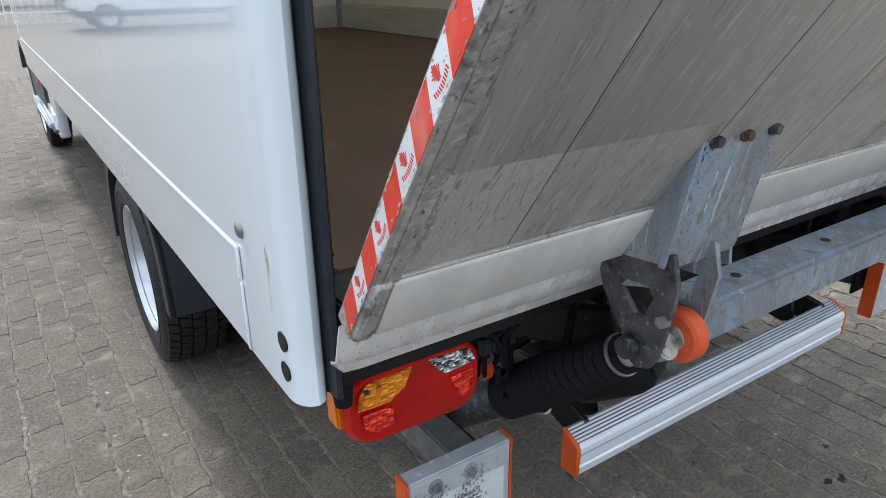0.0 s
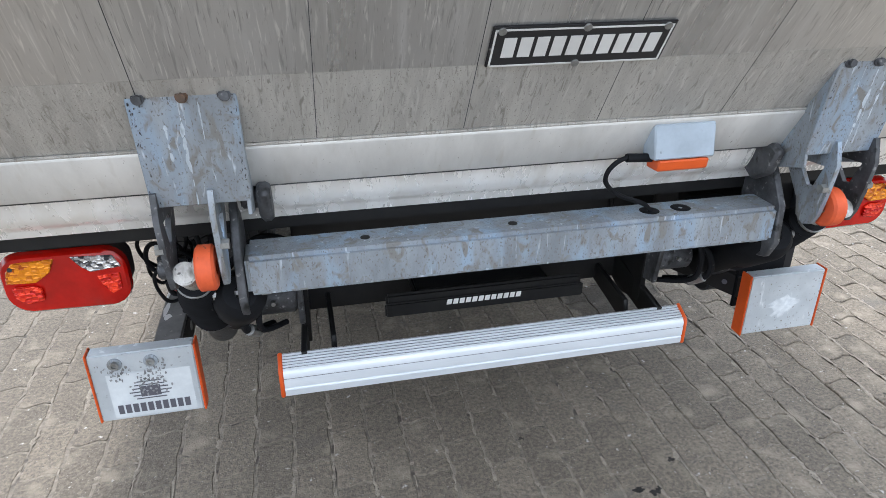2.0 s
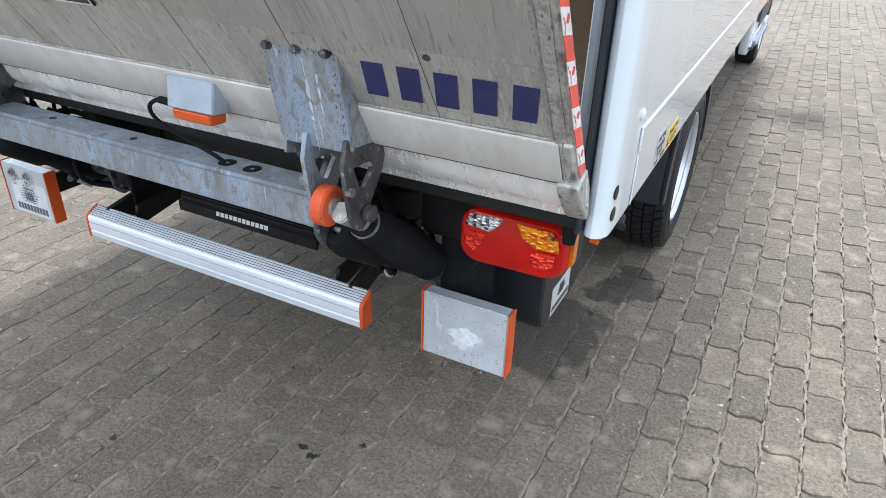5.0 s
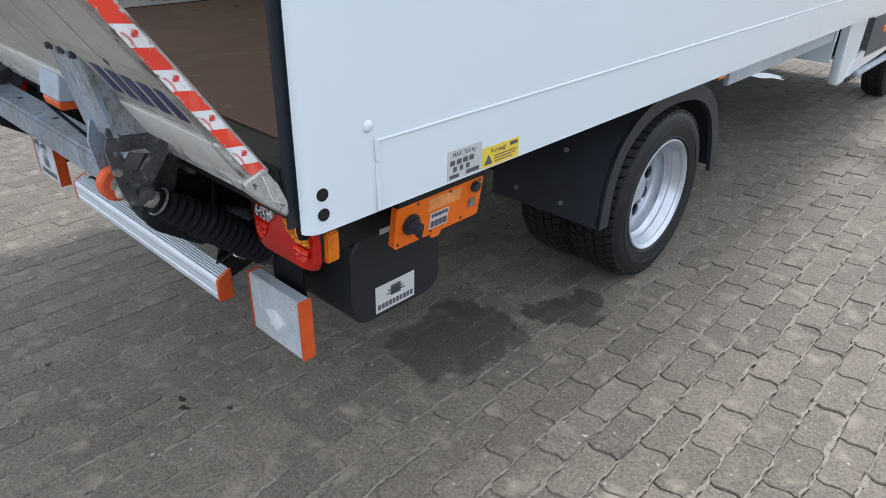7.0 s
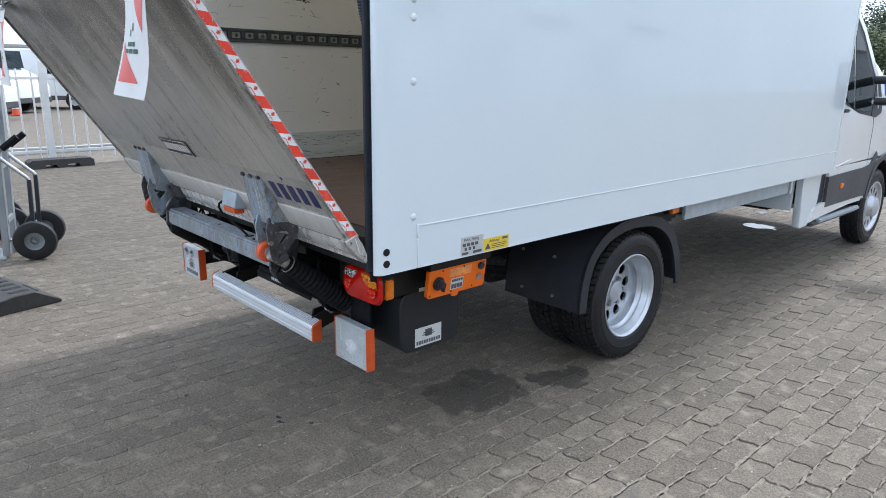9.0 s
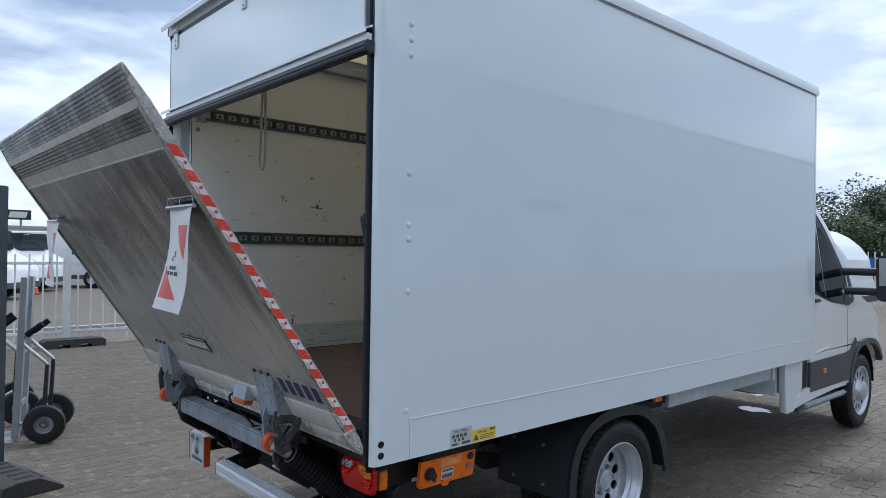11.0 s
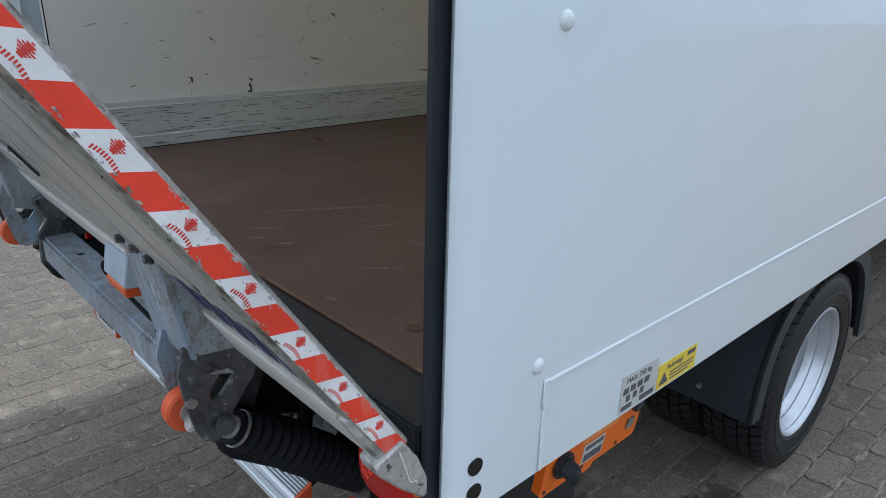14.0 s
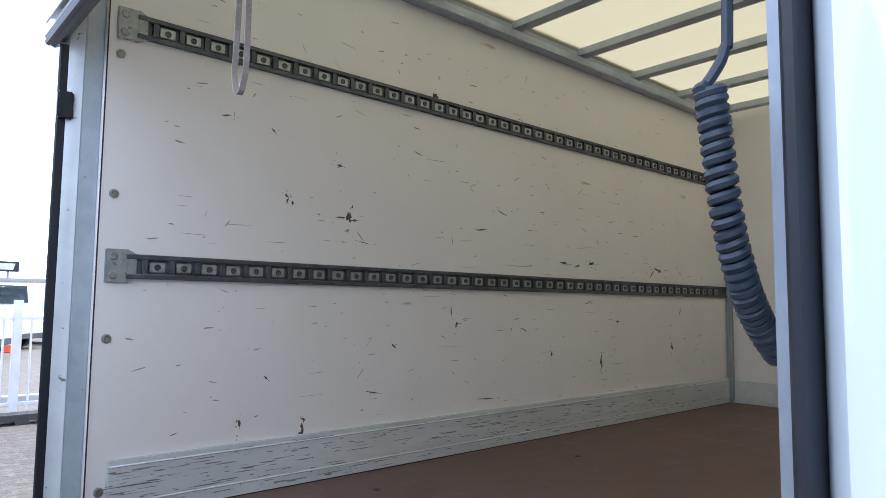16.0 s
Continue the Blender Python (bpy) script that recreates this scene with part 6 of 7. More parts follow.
        hole = [(-0.158, 0.896), (-0.108, 0.893), (-0.096, 0.880), (-0.124, 0.848), (-0.139, 0.848)]
        bm = prism(B(), ear, "x", X(x), X(x + 0.009), holes=[hole])
        part("ear", bm, DARKSTEEL if x > 0.6 else GALV, br, "dark steel ear with a cut-out")
    part("ear_bolt", cyl(B(), (X(0.656), -0.172, 0.857), (X(0.644), -0.172, 0.857), 0.009, 6), ZINC, br)
    part("ear_bolt", cyl(B(), (X(0.546), -0.172, 0.857), (X(0.56), -0.172, 0.857), 0.009, 6), ZINC, br)
    bm = cyl(B(), (X(0.53), -0.060, 0.893), (X(0.49), -0.060, 0.893), 0.022, 16, bev=0.003)
    prism(bm, [(-0.125, 0.918), (-0.10, 0.930), (-0.05, 0.928), (-0.02, 0.900), (-0.026, 0.862), (-0.06, 0.842), (-0.105, 0.868)], "x", X(0.478), X(0.500), 0.006)
    part("pivot", bm, DARKSTEEL, br)
    # roller and pin
    bm = lathe(B(), [(X(0.573), 0.012), (X(0.573), 0.033), (X(0.577), 0.038), (X(0.599), 0.038), (X(0.603), 0.033), (X(0.603), 0.012)], (0, -0.157, 0.812), "x", 32)
    part("roller", bm, SALMON, br, "worn orange rubber roller")
    bm = cyl(B(), (X(0.603), -0.157, 0.812), (X(0.608), -0.157, 0.812), 0.018, 16)
    cyl(bm, (X(0.622), -0.166, 0.810), (X(0.622), -0.085, 0.755), 0.0195, 20, bev=0.003)
    part("rod_eye", bm, CASTALU, br)
    bm = cyl(B(), (X(0.650), -0.125, 0.800), (X(0.668), -0.125, 0.800), 0.016, 16, bev=0.003)
    part("pin_head", bm, DARKSTEEL, br)
    # lift cylinder in its bellows
    p, q = Vector((X(0.622), -0.095, 0.762)), Vector((X(0.640), 0.150, 0.560))
    d = q - p
    bm = B()
    prof = []
    for k in range(33):
        f = k / 32
        prof.append((f * d.length, (0.028 + 0.014 * min(1, f * 2.4)) + (0.0040 if k % 2 else -0.0022)))
    lathe(bm, [(0.0, 0.012)] + prof + [(d.length, 0.012)], (0, 0, 0), "z", 28)
    bm.transform(Matrix.Translation(p) @ d.to_track_quat("Z", "Y").to_matrix().to_4x4())
    ram = part("lift_cylinder", bm, RUBBER, lift, "lift cylinder in a black rubber bellows")
    part("bellows_collar", cyl(B(), p - d * 0.01, p + d * 0.05, 0.030, 24), RUBBER, ram)
    part("hose_clamp", cyl(B(), p + d * 0.012, p + d * 0.032, 0.0325, 24), ZINC, ram)
    part("cylinder_tube", cyl(B(), q - d * 0.1, q + d * 0.75, 0.036, 22), DARKSTEEL, ram)
    p2, q2 = Vector((X(0.552), -0.085, 0.722)), Vector((X(0.600), 0.215, 0.510))
    d2 = q2 - p2
    bm = B()
    lathe(bm, [(0.0, 0.010), (0.0, 0.030), (d2.length * 0.04, 0.043), (d2.length * 0.10, 0.049), (d2.length * 0.40, 0.048), (d2.length * 0.44, 0.039), (d2.length, 0.037), (d2.length, 0.01)], (0, 0, 0), "z", 24)
    bm.transform(Matrix.Translation(p2) @ d2.to_track_quat("Z", "Y").to_matrix().to_4x4())
    ram2 = part("tilt_cylinder", bm, RUBBER, lift, "black tilt cylinder")
    part("cylinder_bolt", cyl(B(), (X(0.50), -0.070, 0.715), (X(0.60), -0.070, 0.715), 0.010, 8), ZINC, ram2)
    for f, off in ((0.94, 0.03), (0.80, -0.02)):
        c = p2 + d2 * f
        bm = cyl(B(), c + Vector((0, 0, off)), c + Vector((s * 0.055, -0.02, off)), 0.014, 12, bev=0.002)
        cyl(bm, c + Vector((s * 0.055, -0.02, off)), c + Vector((s * 0.070, -0.025, off)), 0.010, 6)
        part("hose_fitting", bm, DARKSTEEL, ram2)
    part("hydraulic_hose", tube(B(), curve([(X(0.60), 0.05, 0.69), (X(0.53), 0.10, 0.74), (X(0.47), 0.16, 0.70), (X(0.50), 0.22, 0.62), (X(0.56), 0.26, 0.56)], 6), 0.008, 8), RUBBER, ram2)
    # lift arm back to the frame
    bm = along(B(), (XE(0.505), -0.04, 0.745), (XE(0.47), 0.42, 0.560), 0.030, 0.075, 0.006)
    part("lift_arm", bm, BLACK, lift)
    bm = prism(B(), [(0.18, 0.790), (0.62, 0.790), (0.62, 0.56), (0.50, 0.46), (0.30, 0.40), (0.20, 0.42)], "x", XE(0.415), XE(0.430), 0.002)
    part("frame_plate", bm, BLACK, lift, "black mounting plate")
    # underrun panel on its perforated arm
    pa, pb = sorted((s * 0.656, s * 0.868))
    bm = box(B(), pa + 0.0022, 0.083, 0.356, pb - 0.0022, 0.118, 0.522, 0.003)
    guard = part("underrun_panel", bm, PANELALU, lift, "dull aluminium underrun panel with orange end caps")
    for x in (pa, pb):
        part("end_cap", box(B(), x - 0.0022, 0.0815, 0.354, x + 0.0022, 0.1195, 0.524, 0.0015), ORANGE, guard, "orange end cap")
    if s < 0:
        arm = part("panel_arm", box(B(), -0.752, 0.119, 0.430, -0.692, 0.50, 0.498, 0.004), mat("grey_painted_arm", (0.16, 0.155, 0.15), (0.09, 0.088, 0.085), 14, rough=0.55, speck=((0.30, 0.29, 0.27), 60, 0.66)), guard, "grey box-section arm")
        bm = B()
        for u, v, w, h in ((-0.742, 0.30, 0.007, 0.045), (-0.735, 0.255, 0.010, 0.018), (-0.747, 0.36, 0.004, 0.03)):
            blotch(bm, lambda a, b: (u + a, v + b, 0.4986), w, h, random.Random(int(v * 100)))
        part("torn_sticker", bm, SIGNWHITE, arm, "torn white sticker", flat=True)
        part("arm_side", box(B(), -0.6918, 0.121, 0.433, -0.6888, 0.50, 0.496, 0.001), BLACK, arm, "black perforated side of the arm")
        for k in range(4):
            part("arm_hole", cyl(B(), (-0.6890, 0.185 + 0.075 * k, 0.466), (-0.6880, 0.185 + 0.075 * k, 0.466), 0.012, 14), LOWWALL, arm)
    else:
        bm = along(B(), (s * 0.70, 0.118, 0.455), (s * 0.46, 0.46, 0.50), 0.012, 0.06, 0.002)
        arm = part("panel_arm", bm, BLACK, guard, "black perforated arm")
        for k in range(4):
            c = Vector((s * 0.70, 0.118, 0.455)).lerp(Vector((s * 0.46, 0.46, 0.50)), 0.18 + 0.2 * k)
            nrm = Vector((0.342, s * 0.24, 0)).normalized() * 0.0075
            part("arm_hole", cyl(B(), c - nrm, c + nrm, 0.007, 10), GREYPRINT, arm)
    if s < 0:
        for x, z in ((-0.815, 0.497), (-0.745, 0.497)):
            bm = cyl(B(), (x, 0.083, z), (x, 0.0805, z), 0.0145, 24)
            part("bolt_washer", bm, GALV, guard)
            bm = lathe(B(), [(0.0800, 0.0085), (0.0735, 0.0085), (0.0735, 0.0050), (0.0775, 0.0048), (0.0775, 0.0)], (x, 0, z), "y", 14)
            part("panel_bolt", bm, ZINC, guard, "socket-head bolt")
        onp = lambda d: (lambda u, v, e: (u, 0.0826 - d - e, v))
        st = part("panel_sticker", box(B(), -0.838, 0.0824, 0.362, -0.672, 0.0830, 0.472), mat("worn_white_sticker", (0.60, 0.63, 0.64), (0.50, 0.53, 0.55), 18, rough=0.5), guard, "pale worn sticker")
        bm = bars(B(), -0.829, 0.372, -0.684, 0.394, 10, 0.004, onp(0.0004))
        for k, w in enumerate((0.030, 0.036, 0.042, 0.036, 0.030, 0.024)):
            bars(bm, -0.758 - w, 0.404 + 0.0085 * k, -0.758 + w, 0.4065 + 0.0085 * k, 1, 0, onp(0.0004))
        bars(bm, -0.778, 0.410, -0.738, 0.436, 1, 0, onp(0.0006))
        part("sticker_print", bm, GREYPRINT, st)
        bm = B()
        rr = random.Random(8)
        for k in range(150):
            cx, cz, sd = ((-0.758, 0.442, 0.020), (-0.815, 0.485, 0.013), (-0.745, 0.482, 0.016))[k % 3]
            a, b = rr.gauss(cx, sd), rr.gauss(cz, sd * 0.8)
            if -0.862 < a < -0.662 and 0.362 < b < 0.516:
                blotch(bm, lambda u, v: (a + u, (0.0810 if b < 0.478 else 0.0822) - 0.00001 * k, b + v), rr.uniform(0.0008, 0.004), rr.uniform(0.001, 0.006), rr)
        part("grime", bm, mat("oily_grime", (0.10, 0.10, 0.10), (0.28, 0.285, 0.29), 60, rough=0.6), guard, "dark smudges round the bolts", kind="stuff", flat=True)
    else:
        bm = B()
        rr = random.Random(4)
        blotch(bm, lambda u, v: (0.764 + u, 0.0824, 0.431 + v), 0.048, 0.036, rr, 34)
        part("panel_sticker", bm, mat("torn_sticker", (0.63, 0.66, 0.675), (0.50, 0.535, 0.56), 70, rough=0.6), guard, "torn pale sticker", flat=True)
        bm = B()
        for k in range(70):
            a, b = rr.uniform(0.662, 0.862), 0.519 - abs(rr.gauss(0, 0.05)) if k % 2 else rr.uniform(0.36, 0.40)
            if 0.36 < b:
                blotch(bm, lambda u, v: (a + u, 0.0815 - 0.00001 * k, b + v), rr.uniform(0.0006, 0.003), rr.uniform(0.0008, 0.004), rr)
        part("corrosion", bm, mat("corroded_spots", (0.22, 0.22, 0.21), (0.36, 0.36, 0.35), 60, rough=0.7), guard, kind="stuff", flat=True)
    # bumper arm
    part("bumper_arm", along(B(), (s * 0.435, 0.12, 0.415), (s * 0.42, 0.36, 0.47), 0.014, 0.07, 0.003), BLACK, lift)

# cable loom behind the left lamp
loom = part("cable_loom", box(B(), -0.690, 0.170, 0.600, -0.650, 0.215, 0.690, 0.006), RUBBER, lift, "bundle of looped black cables")
rr = random.Random(12)
for k in range(9):
    c = Vector((rr.uniform(-0.70, -0.635), rr.uniform(0.11, 0.20), rr.uniform(0.62, 0.72)))
    w, h, t0 = rr.uniform(0.02, 0.045), rr.uniform(0.03, 0.065), rr.uniform(0, 6.28)
    pts = [c + Vector((w * math.cos(t0 + i * 0.8), 0.012 * i - 0.03 + rr.uniform(-0.008, 0.008), h * math.sin(t0 + i * 0.8))) for i in range(8)]
    part("cable", tube(B(), curve(pts, 5), rr.uniform(0.003, 0.0055), 7), RUBBER, loom)
for x, y, z in ((-0.672, 0.135, 0.640), (-0.655, 0.125, 0.690), (-0.690, 0.12, 0.70)):
    part("connector", box(B(), x - 0.010, y - 0.008, z - 0.014, x + 0.010, y + 0.008, z + 0.014, 0.003), REDTAPE if x == -0.672 and z < 0.65 else PLASTIC, loom)

# underrun bumper: ribbed aluminium profile with orange caps
prof = [(0.079, 0.362), (0.078, 0.378), (0.0815, 0.381), (0.078, 0.385), (0.078, 0.420), (0.082, 0.427), (0.122, 0.447), (0.122, 0.358), (0.086, 0.358)]
bumper = part("underrun_bumper", prism(B(), prof, "x", -0.484, 0.484, 0.0), BUMPER, lift, "aluminium underrun bumper with a ribbed top")
for k in range(6):
    y = 0.0835 + k * 0.0064
    z = 0.4275 + (y - 0.082) * 0.5
    part("tread_rib", box(B(), -0.484, y, z - 0.002, 0.484, y + 0.0032, z + 0.0038, 0.0008, 1), BUMPER, bumper)
    # dark strips stand in for the shade between the ribs
    part("groove_shade_strip", box(B(), -0.484, y + 0.0033, z - 0.002, 0.484, y + 0.0063, z + 0.0024), GROOVESHADE, bumper)
part("face_line", box(B(), -0.484, 0.0772, 0.4080, 0.484, 0.0779, 0.4088), GREYPRINT, bumper)
for s in (-1, 1):
    bm = prism(B(), [(0.0765, 0.360), (0.0765, 0.422), (0.081, 0.431), (0.1235, 0.452), (0.1235, 0.356), (0.085, 0.356)], "x", s * 0.484, s * 0.494, 0.003)
    part("end_cap", bm, ORANGE, bumper, "orange plastic end cap")
# cross tube, plate carrier
part("cross_tube", cyl(B(), (-0.46, 0.36, 0.54), (0.46, 0.36, 0.54), 0.05, 24), BLACK, lift)
carrier = part("plate_carrier", box(B(), -0.235, 0.214, 0.462, 0.265, 0.228, 0.512, 0.006), BLACK, lift, "black plate carrier with white lettering shapes")
part("carrier_rail", box(B(), -0.238, 0.206, 0.455, 0.268, 0.216, 0.492, 0.004), BLACK, carrier)
part("carrier_print", bars(B(), -0.088, 0.474, 0.100, 0.488, 12, 0.004, lambda u, v, d: (u, 0.2058 - d, v), slant=0.003), SIGNWHITE, carrier)
part("carrier_bracket", box(B(), -0.16, 0.228, 0.48, 0.18, 0.34, 0.51, 0.004), BLACK, lift)
part("low_cross_frame", box(B(), -0.45, 0.335, 0.425, 0.45, 0.375, 0.600, 0.006), BLACK, lift, "black lower cross frame")
part("cross_frame", box(B(), -0.44, 0.30, 0.62, 0.44, 0.36, 0.70, 0.004), BLACK, lift)

# ---- things that hang on the truck ----
def flag(x0, x1, seed):
    x = (x0 + x1) / 2
    fl = thing("warning_flag", (x, -0.632, 1.38), "white vinyl warning flag with red corners clipped to the platform", "flag", "flags on the platform")
    bm = B()
    tube(bm, [(x0 - 0.004, -0.637, 1.711), (x1 + 0.004, -0.637, 1.711)], 0.0075, 10)
    tube(bm, [(x0, -0.637, 1.711), (x0 + 0.004, -0.640, 1.740), (x1 - 0.004, -0.640, 1.740), (x1, -0.637, 1.711)], 0.0020, 6)
    tube(bm, [((x0 + x1) / 2, -0.637, 1.711), ((x0 + x1) / 2, -0.640, 1.740)], 0.0020, 6)
    part("clip", bm, CHROME, fl, "metal roll and wire clip")
    bm = B()
    n, m2 = 8, 16
    r = random.Random(seed)
    ph = r.uniform(0, 6)
    def at(a, b, out=0.0):
        # a across, b down
        z = 1.707 - 0.322 * b
        y = -0.637 - 0.030 * b + 0.024 * math.sin(2.6 * b + ph) * b + 0.010 * math.sin(3 * a + 4 * b + ph)
        return Vector((x0 + (x1 - x0) * (a * (1 - 0.20 * b) + 0.07 * b) - 0.012 * b * b, y - out, z - 0.012 * a * b))
    g = [[bm.verts.new(at(i / n, j / m2)) for i in range(n + 1)] for j in range(m2 + 1)]
    gb = [[bm.verts.new(at(i / n, j / m2, -0.0012)) for i in range(n + 1)] for j in range(m2 + 1)]
    for j in range(m2):
        for i in range(n):
            bm.faces.new((g[j][i], g[j][i + 1], g[j + 1][i + 1], g[j + 1][i]))
            bm.faces.new((gb[j][i], gb[j + 1][i], gb[j + 1][i + 1], gb[j][i + 1]))
    cloth = part("cloth", bm, FLAGCLOTH, fl)
    bm = B()
    def tri(p, q, t, steps=10):
        rows = []
        for i in range(steps + 1):
            f = i / steps
            row = []
            for k in range(steps + 1):
                g = k / steps
                a0, b0 = p[0] + (q[0] - p[0]) * g, p[1] + (q[1] - p[1]) * g
                row.append(bm.verts.new(at(a0 + (t[0] - a0) * f, b0 + (t[1] - b0) * f, 0.0007)))
            rows.append(row)
        for i in range(steps):
            for k in range(steps):
                bm.faces.new((rows[i][k], rows[i][k + 1], rows[i + 1][k + 1], rows[i + 1][k]))
    tri((0.40, 0.17), (0.93, 0.17), (0.86, 0.50))
    tri((0.10, 0.885), (0.74, 0.885), (0.13, 0.56))
    part("red_corner", bm, FLAGRED, cloth, flat=True)
    bm = B()
    for a, b, w, h in ((0.40, 0.47, 0.06, 0.05), (0.50, 0.42, 0.06, 0.06), (0.34, 0.565, 0.30, 0.035), (0.26, 0.62, 0.48, 0.035)):
        k = 3
        for i in range(k):
            aa, ww = a + w * i / k, w / k * 0.8
            bm.faces.new([bm.verts.new(at(*p, 0.0010)) for p in ((aa, b), (aa + ww, b), (aa + ww, b + h), (aa, b + h))])
    part("print", bm, GREENP, cloth, flat=True)
    return fl


flag(0.764, 0.984, 1)
flag(-0.984, -0.764, 2)

strap = thing("pull_strap", (-0.15, 0.16, 1.99), "grey webbing pull strap hanging in a loop", "strap")
bm = B()
line = curve([(-0.158, 0.16, 2.88), (-0.160, 0.158, 2.5), (-0.172, 0.155, 2.12), (-0.178, 0.155, 2.04), (-0.165, 0.155, 1.995), (-0.150, 0.155, 1.985), (-0.135, 0.155, 2.0), (-0.128, 0.158, 2.06), (-0.138, 0.162, 2.3), (-0.150, 0.16, 2.88)], 5)
for a, b in zip(line, line[1:]):
    along(bm, a, b + (b - a) * 0.1, 0.0022, 0.013, up=(0, 1, 0))
part("webbing", bm, STRAPW, strap)

coil = thing("spiral_cable", (0.944, 0.06, 1.51), "blue-grey spiral cable hanging inside the door jamb", "cable")
bm = B()
axis_line = curve([(0.942, 0.022, 1.705), (0.943, 0.030, 1.660), (0.944, 0.042, 1.605), (0.945, 0.062, 1.562), (0.945, 0.088, 1.533), (0.944, 0.125, 1.508)], 12)
pts = []
turns, per = 31, 12
total = turns * per
for k in range(total + 1):
    f = k / total * (len(axis_line) - 1)
    i = min(int(f), len(axis_line) - 2)
    c = axis_line[i].lerp(axis_line[i + 1], f - i)
    t = (axis_line[i + 1] - axis_line[i]).normalized()
    u = t.cross(Vector((1, 0.2, 0))).normalized()
    v = t.cross(u)
    a = 2 * math.pi * k / per
    pts.append(c + 0.0082 * (math.cos(a) * u + math.sin(a) * v))
tube(bm, pts, 0.0043, 7)
part("spiral", bm, CABLE, coil)
bm = tube(B(), curve([(0.934, 0.020, 1.701), (0.942, 0.028, 1.716), (0.948, 0.034, 1.735), (0.950, 0.036, 1.775), (0.953, 0.038, 2.1), (0.955, 0.045, 2.8)], 6), 0.0042, 8)
part("lead", bm, CABLE, coil)

# pump joints and hoses between the arms and the frame, greasy and dark
for s in (-1, 1):
    j = part("arm_joint", cyl(B(), (s * 0.44, 0.20, 0.555), (s * 0.535, 0.20, 0.555), 0.042, 20, bev=0.004), DARKSTEEL, lift, "greasy dark steel arm joint")
    part("joint_pin", cyl(B(), (s * 0.43, 0.20, 0.555), (s * 0.55, 0.20, 0.555), 0.016, 12, bev=0.002), RUST, j)
    bm = prism(B(), [(0.13, 0.60), (0.20, 0.625), (0.28, 0.60), (0.30, 0.48), (0.24, 0.44), (0.20, 0.49), (0.15, 0.50)], "x", s * 0.425, s * 0.438, 0.003)
    part("joint_lug", bm, DARKSTEEL, j)
    bm = prism(B(), [(0.16, 0.455), (0.36, 0.475), (0.36, 0.425), (0.18, 0.395), (0.15, 0.41)], "x", s * 0.36, s * 0.372, 0.002)
    part("stop_plate", bm, BLACK, lift)
    for k, (dx, r0) in enumerate(((0.0, 0.009), (0.03, 0.007))):
        bm = tube(B(), curve([(s * (0.40 - dx), 0.30, 0.60), (s * (0.46 - dx), 0.16, 0.635), (s * (0.53 - dx), 0.10, 0.60 + dx), (s * (0.55 - dx), 0.12, 0.52), (s * (0.50 - dx), 0.22, 0.47)], 6), r0, 8)
        part("hydraulic_hose", bm, RUBBER, lift, "black hydraulic hose")
    part("hose_fitting", cyl(B(), (s * 0.545, 0.12, 0.52), (s * 0.53, 0.15, 0.495), 0.013, 8), ZINC, lift)
    part("grease_nipple", cyl(B(), (s * 0.49, 0.157, 0.56), (s * 0.49, 0.146, 0.56), 0.005, 8), ZINC, j)

# inner face of the platform: dull grey plate with worn yellow paint
inner = on_plate("inner_plate", box(B(), -0.985, 0.035, -TK - 0.0035, 0.985, 1.18, -TK - 0.0005, 0.001), mat("worn_grey_plate", (0.54, 0.55, 0.55), (0.42, 0.43, 0.43), 14, rough=0.5, metal=0.4,
                 speck=[((0.55, 0.55, 0.54), 60, 0.64, None, 0.08), ((0.2, 0.2, 0.2), 90, 0.66, None, 0.06)], bump=0.2), platform, "dull grey inner face of the platform")
YPAINT = mat("worn_yellow_paint", (0.62, 0.42, 0.05), (0.50, 0.34, 0.06), 20, rough=0.6, speck=[((0.40, 0.41, 0.41), 26, 0.53, None, 0.03), ((0.36, 0.37, 0.37), 90, 0.56, None, 0.05)])
rr = random.Random(8)
for u0, v0, u1, v1 in ((0.565, 0.20, 0.595, 0.50), (0.66, 0.335, 0.84, 0.50), (-0.84, 0.335, -0.66, 0.50), (-0.595, 0.20, -0.565, 0.50)):
    ring = [(u0 + (u1 - u0) * k / 8, v0) for k in range(8)] + [(u1, v0 + (v1 - v0) * k / 8) for k in range(8)]
    ring += [(u1 - (u1 - u0) * k / 8, v1) for k in range(8)] + [(u0, v1 - (v1 - v0) * k / 8) for k in range(8)]
    ring = [(u + rr.uniform(-1, 1) * 0.007, v + rr.uniform(-1, 1) * 0.012) for u, v in ring]
    bm = B()
    bm.faces.new([bm.verts.new((u, v, -TK - 0.0040)) for u, v in ring])
    on_plate("yellow_marking", bm, YPAINT, inner, "worn yellow paint marking", flat=True)

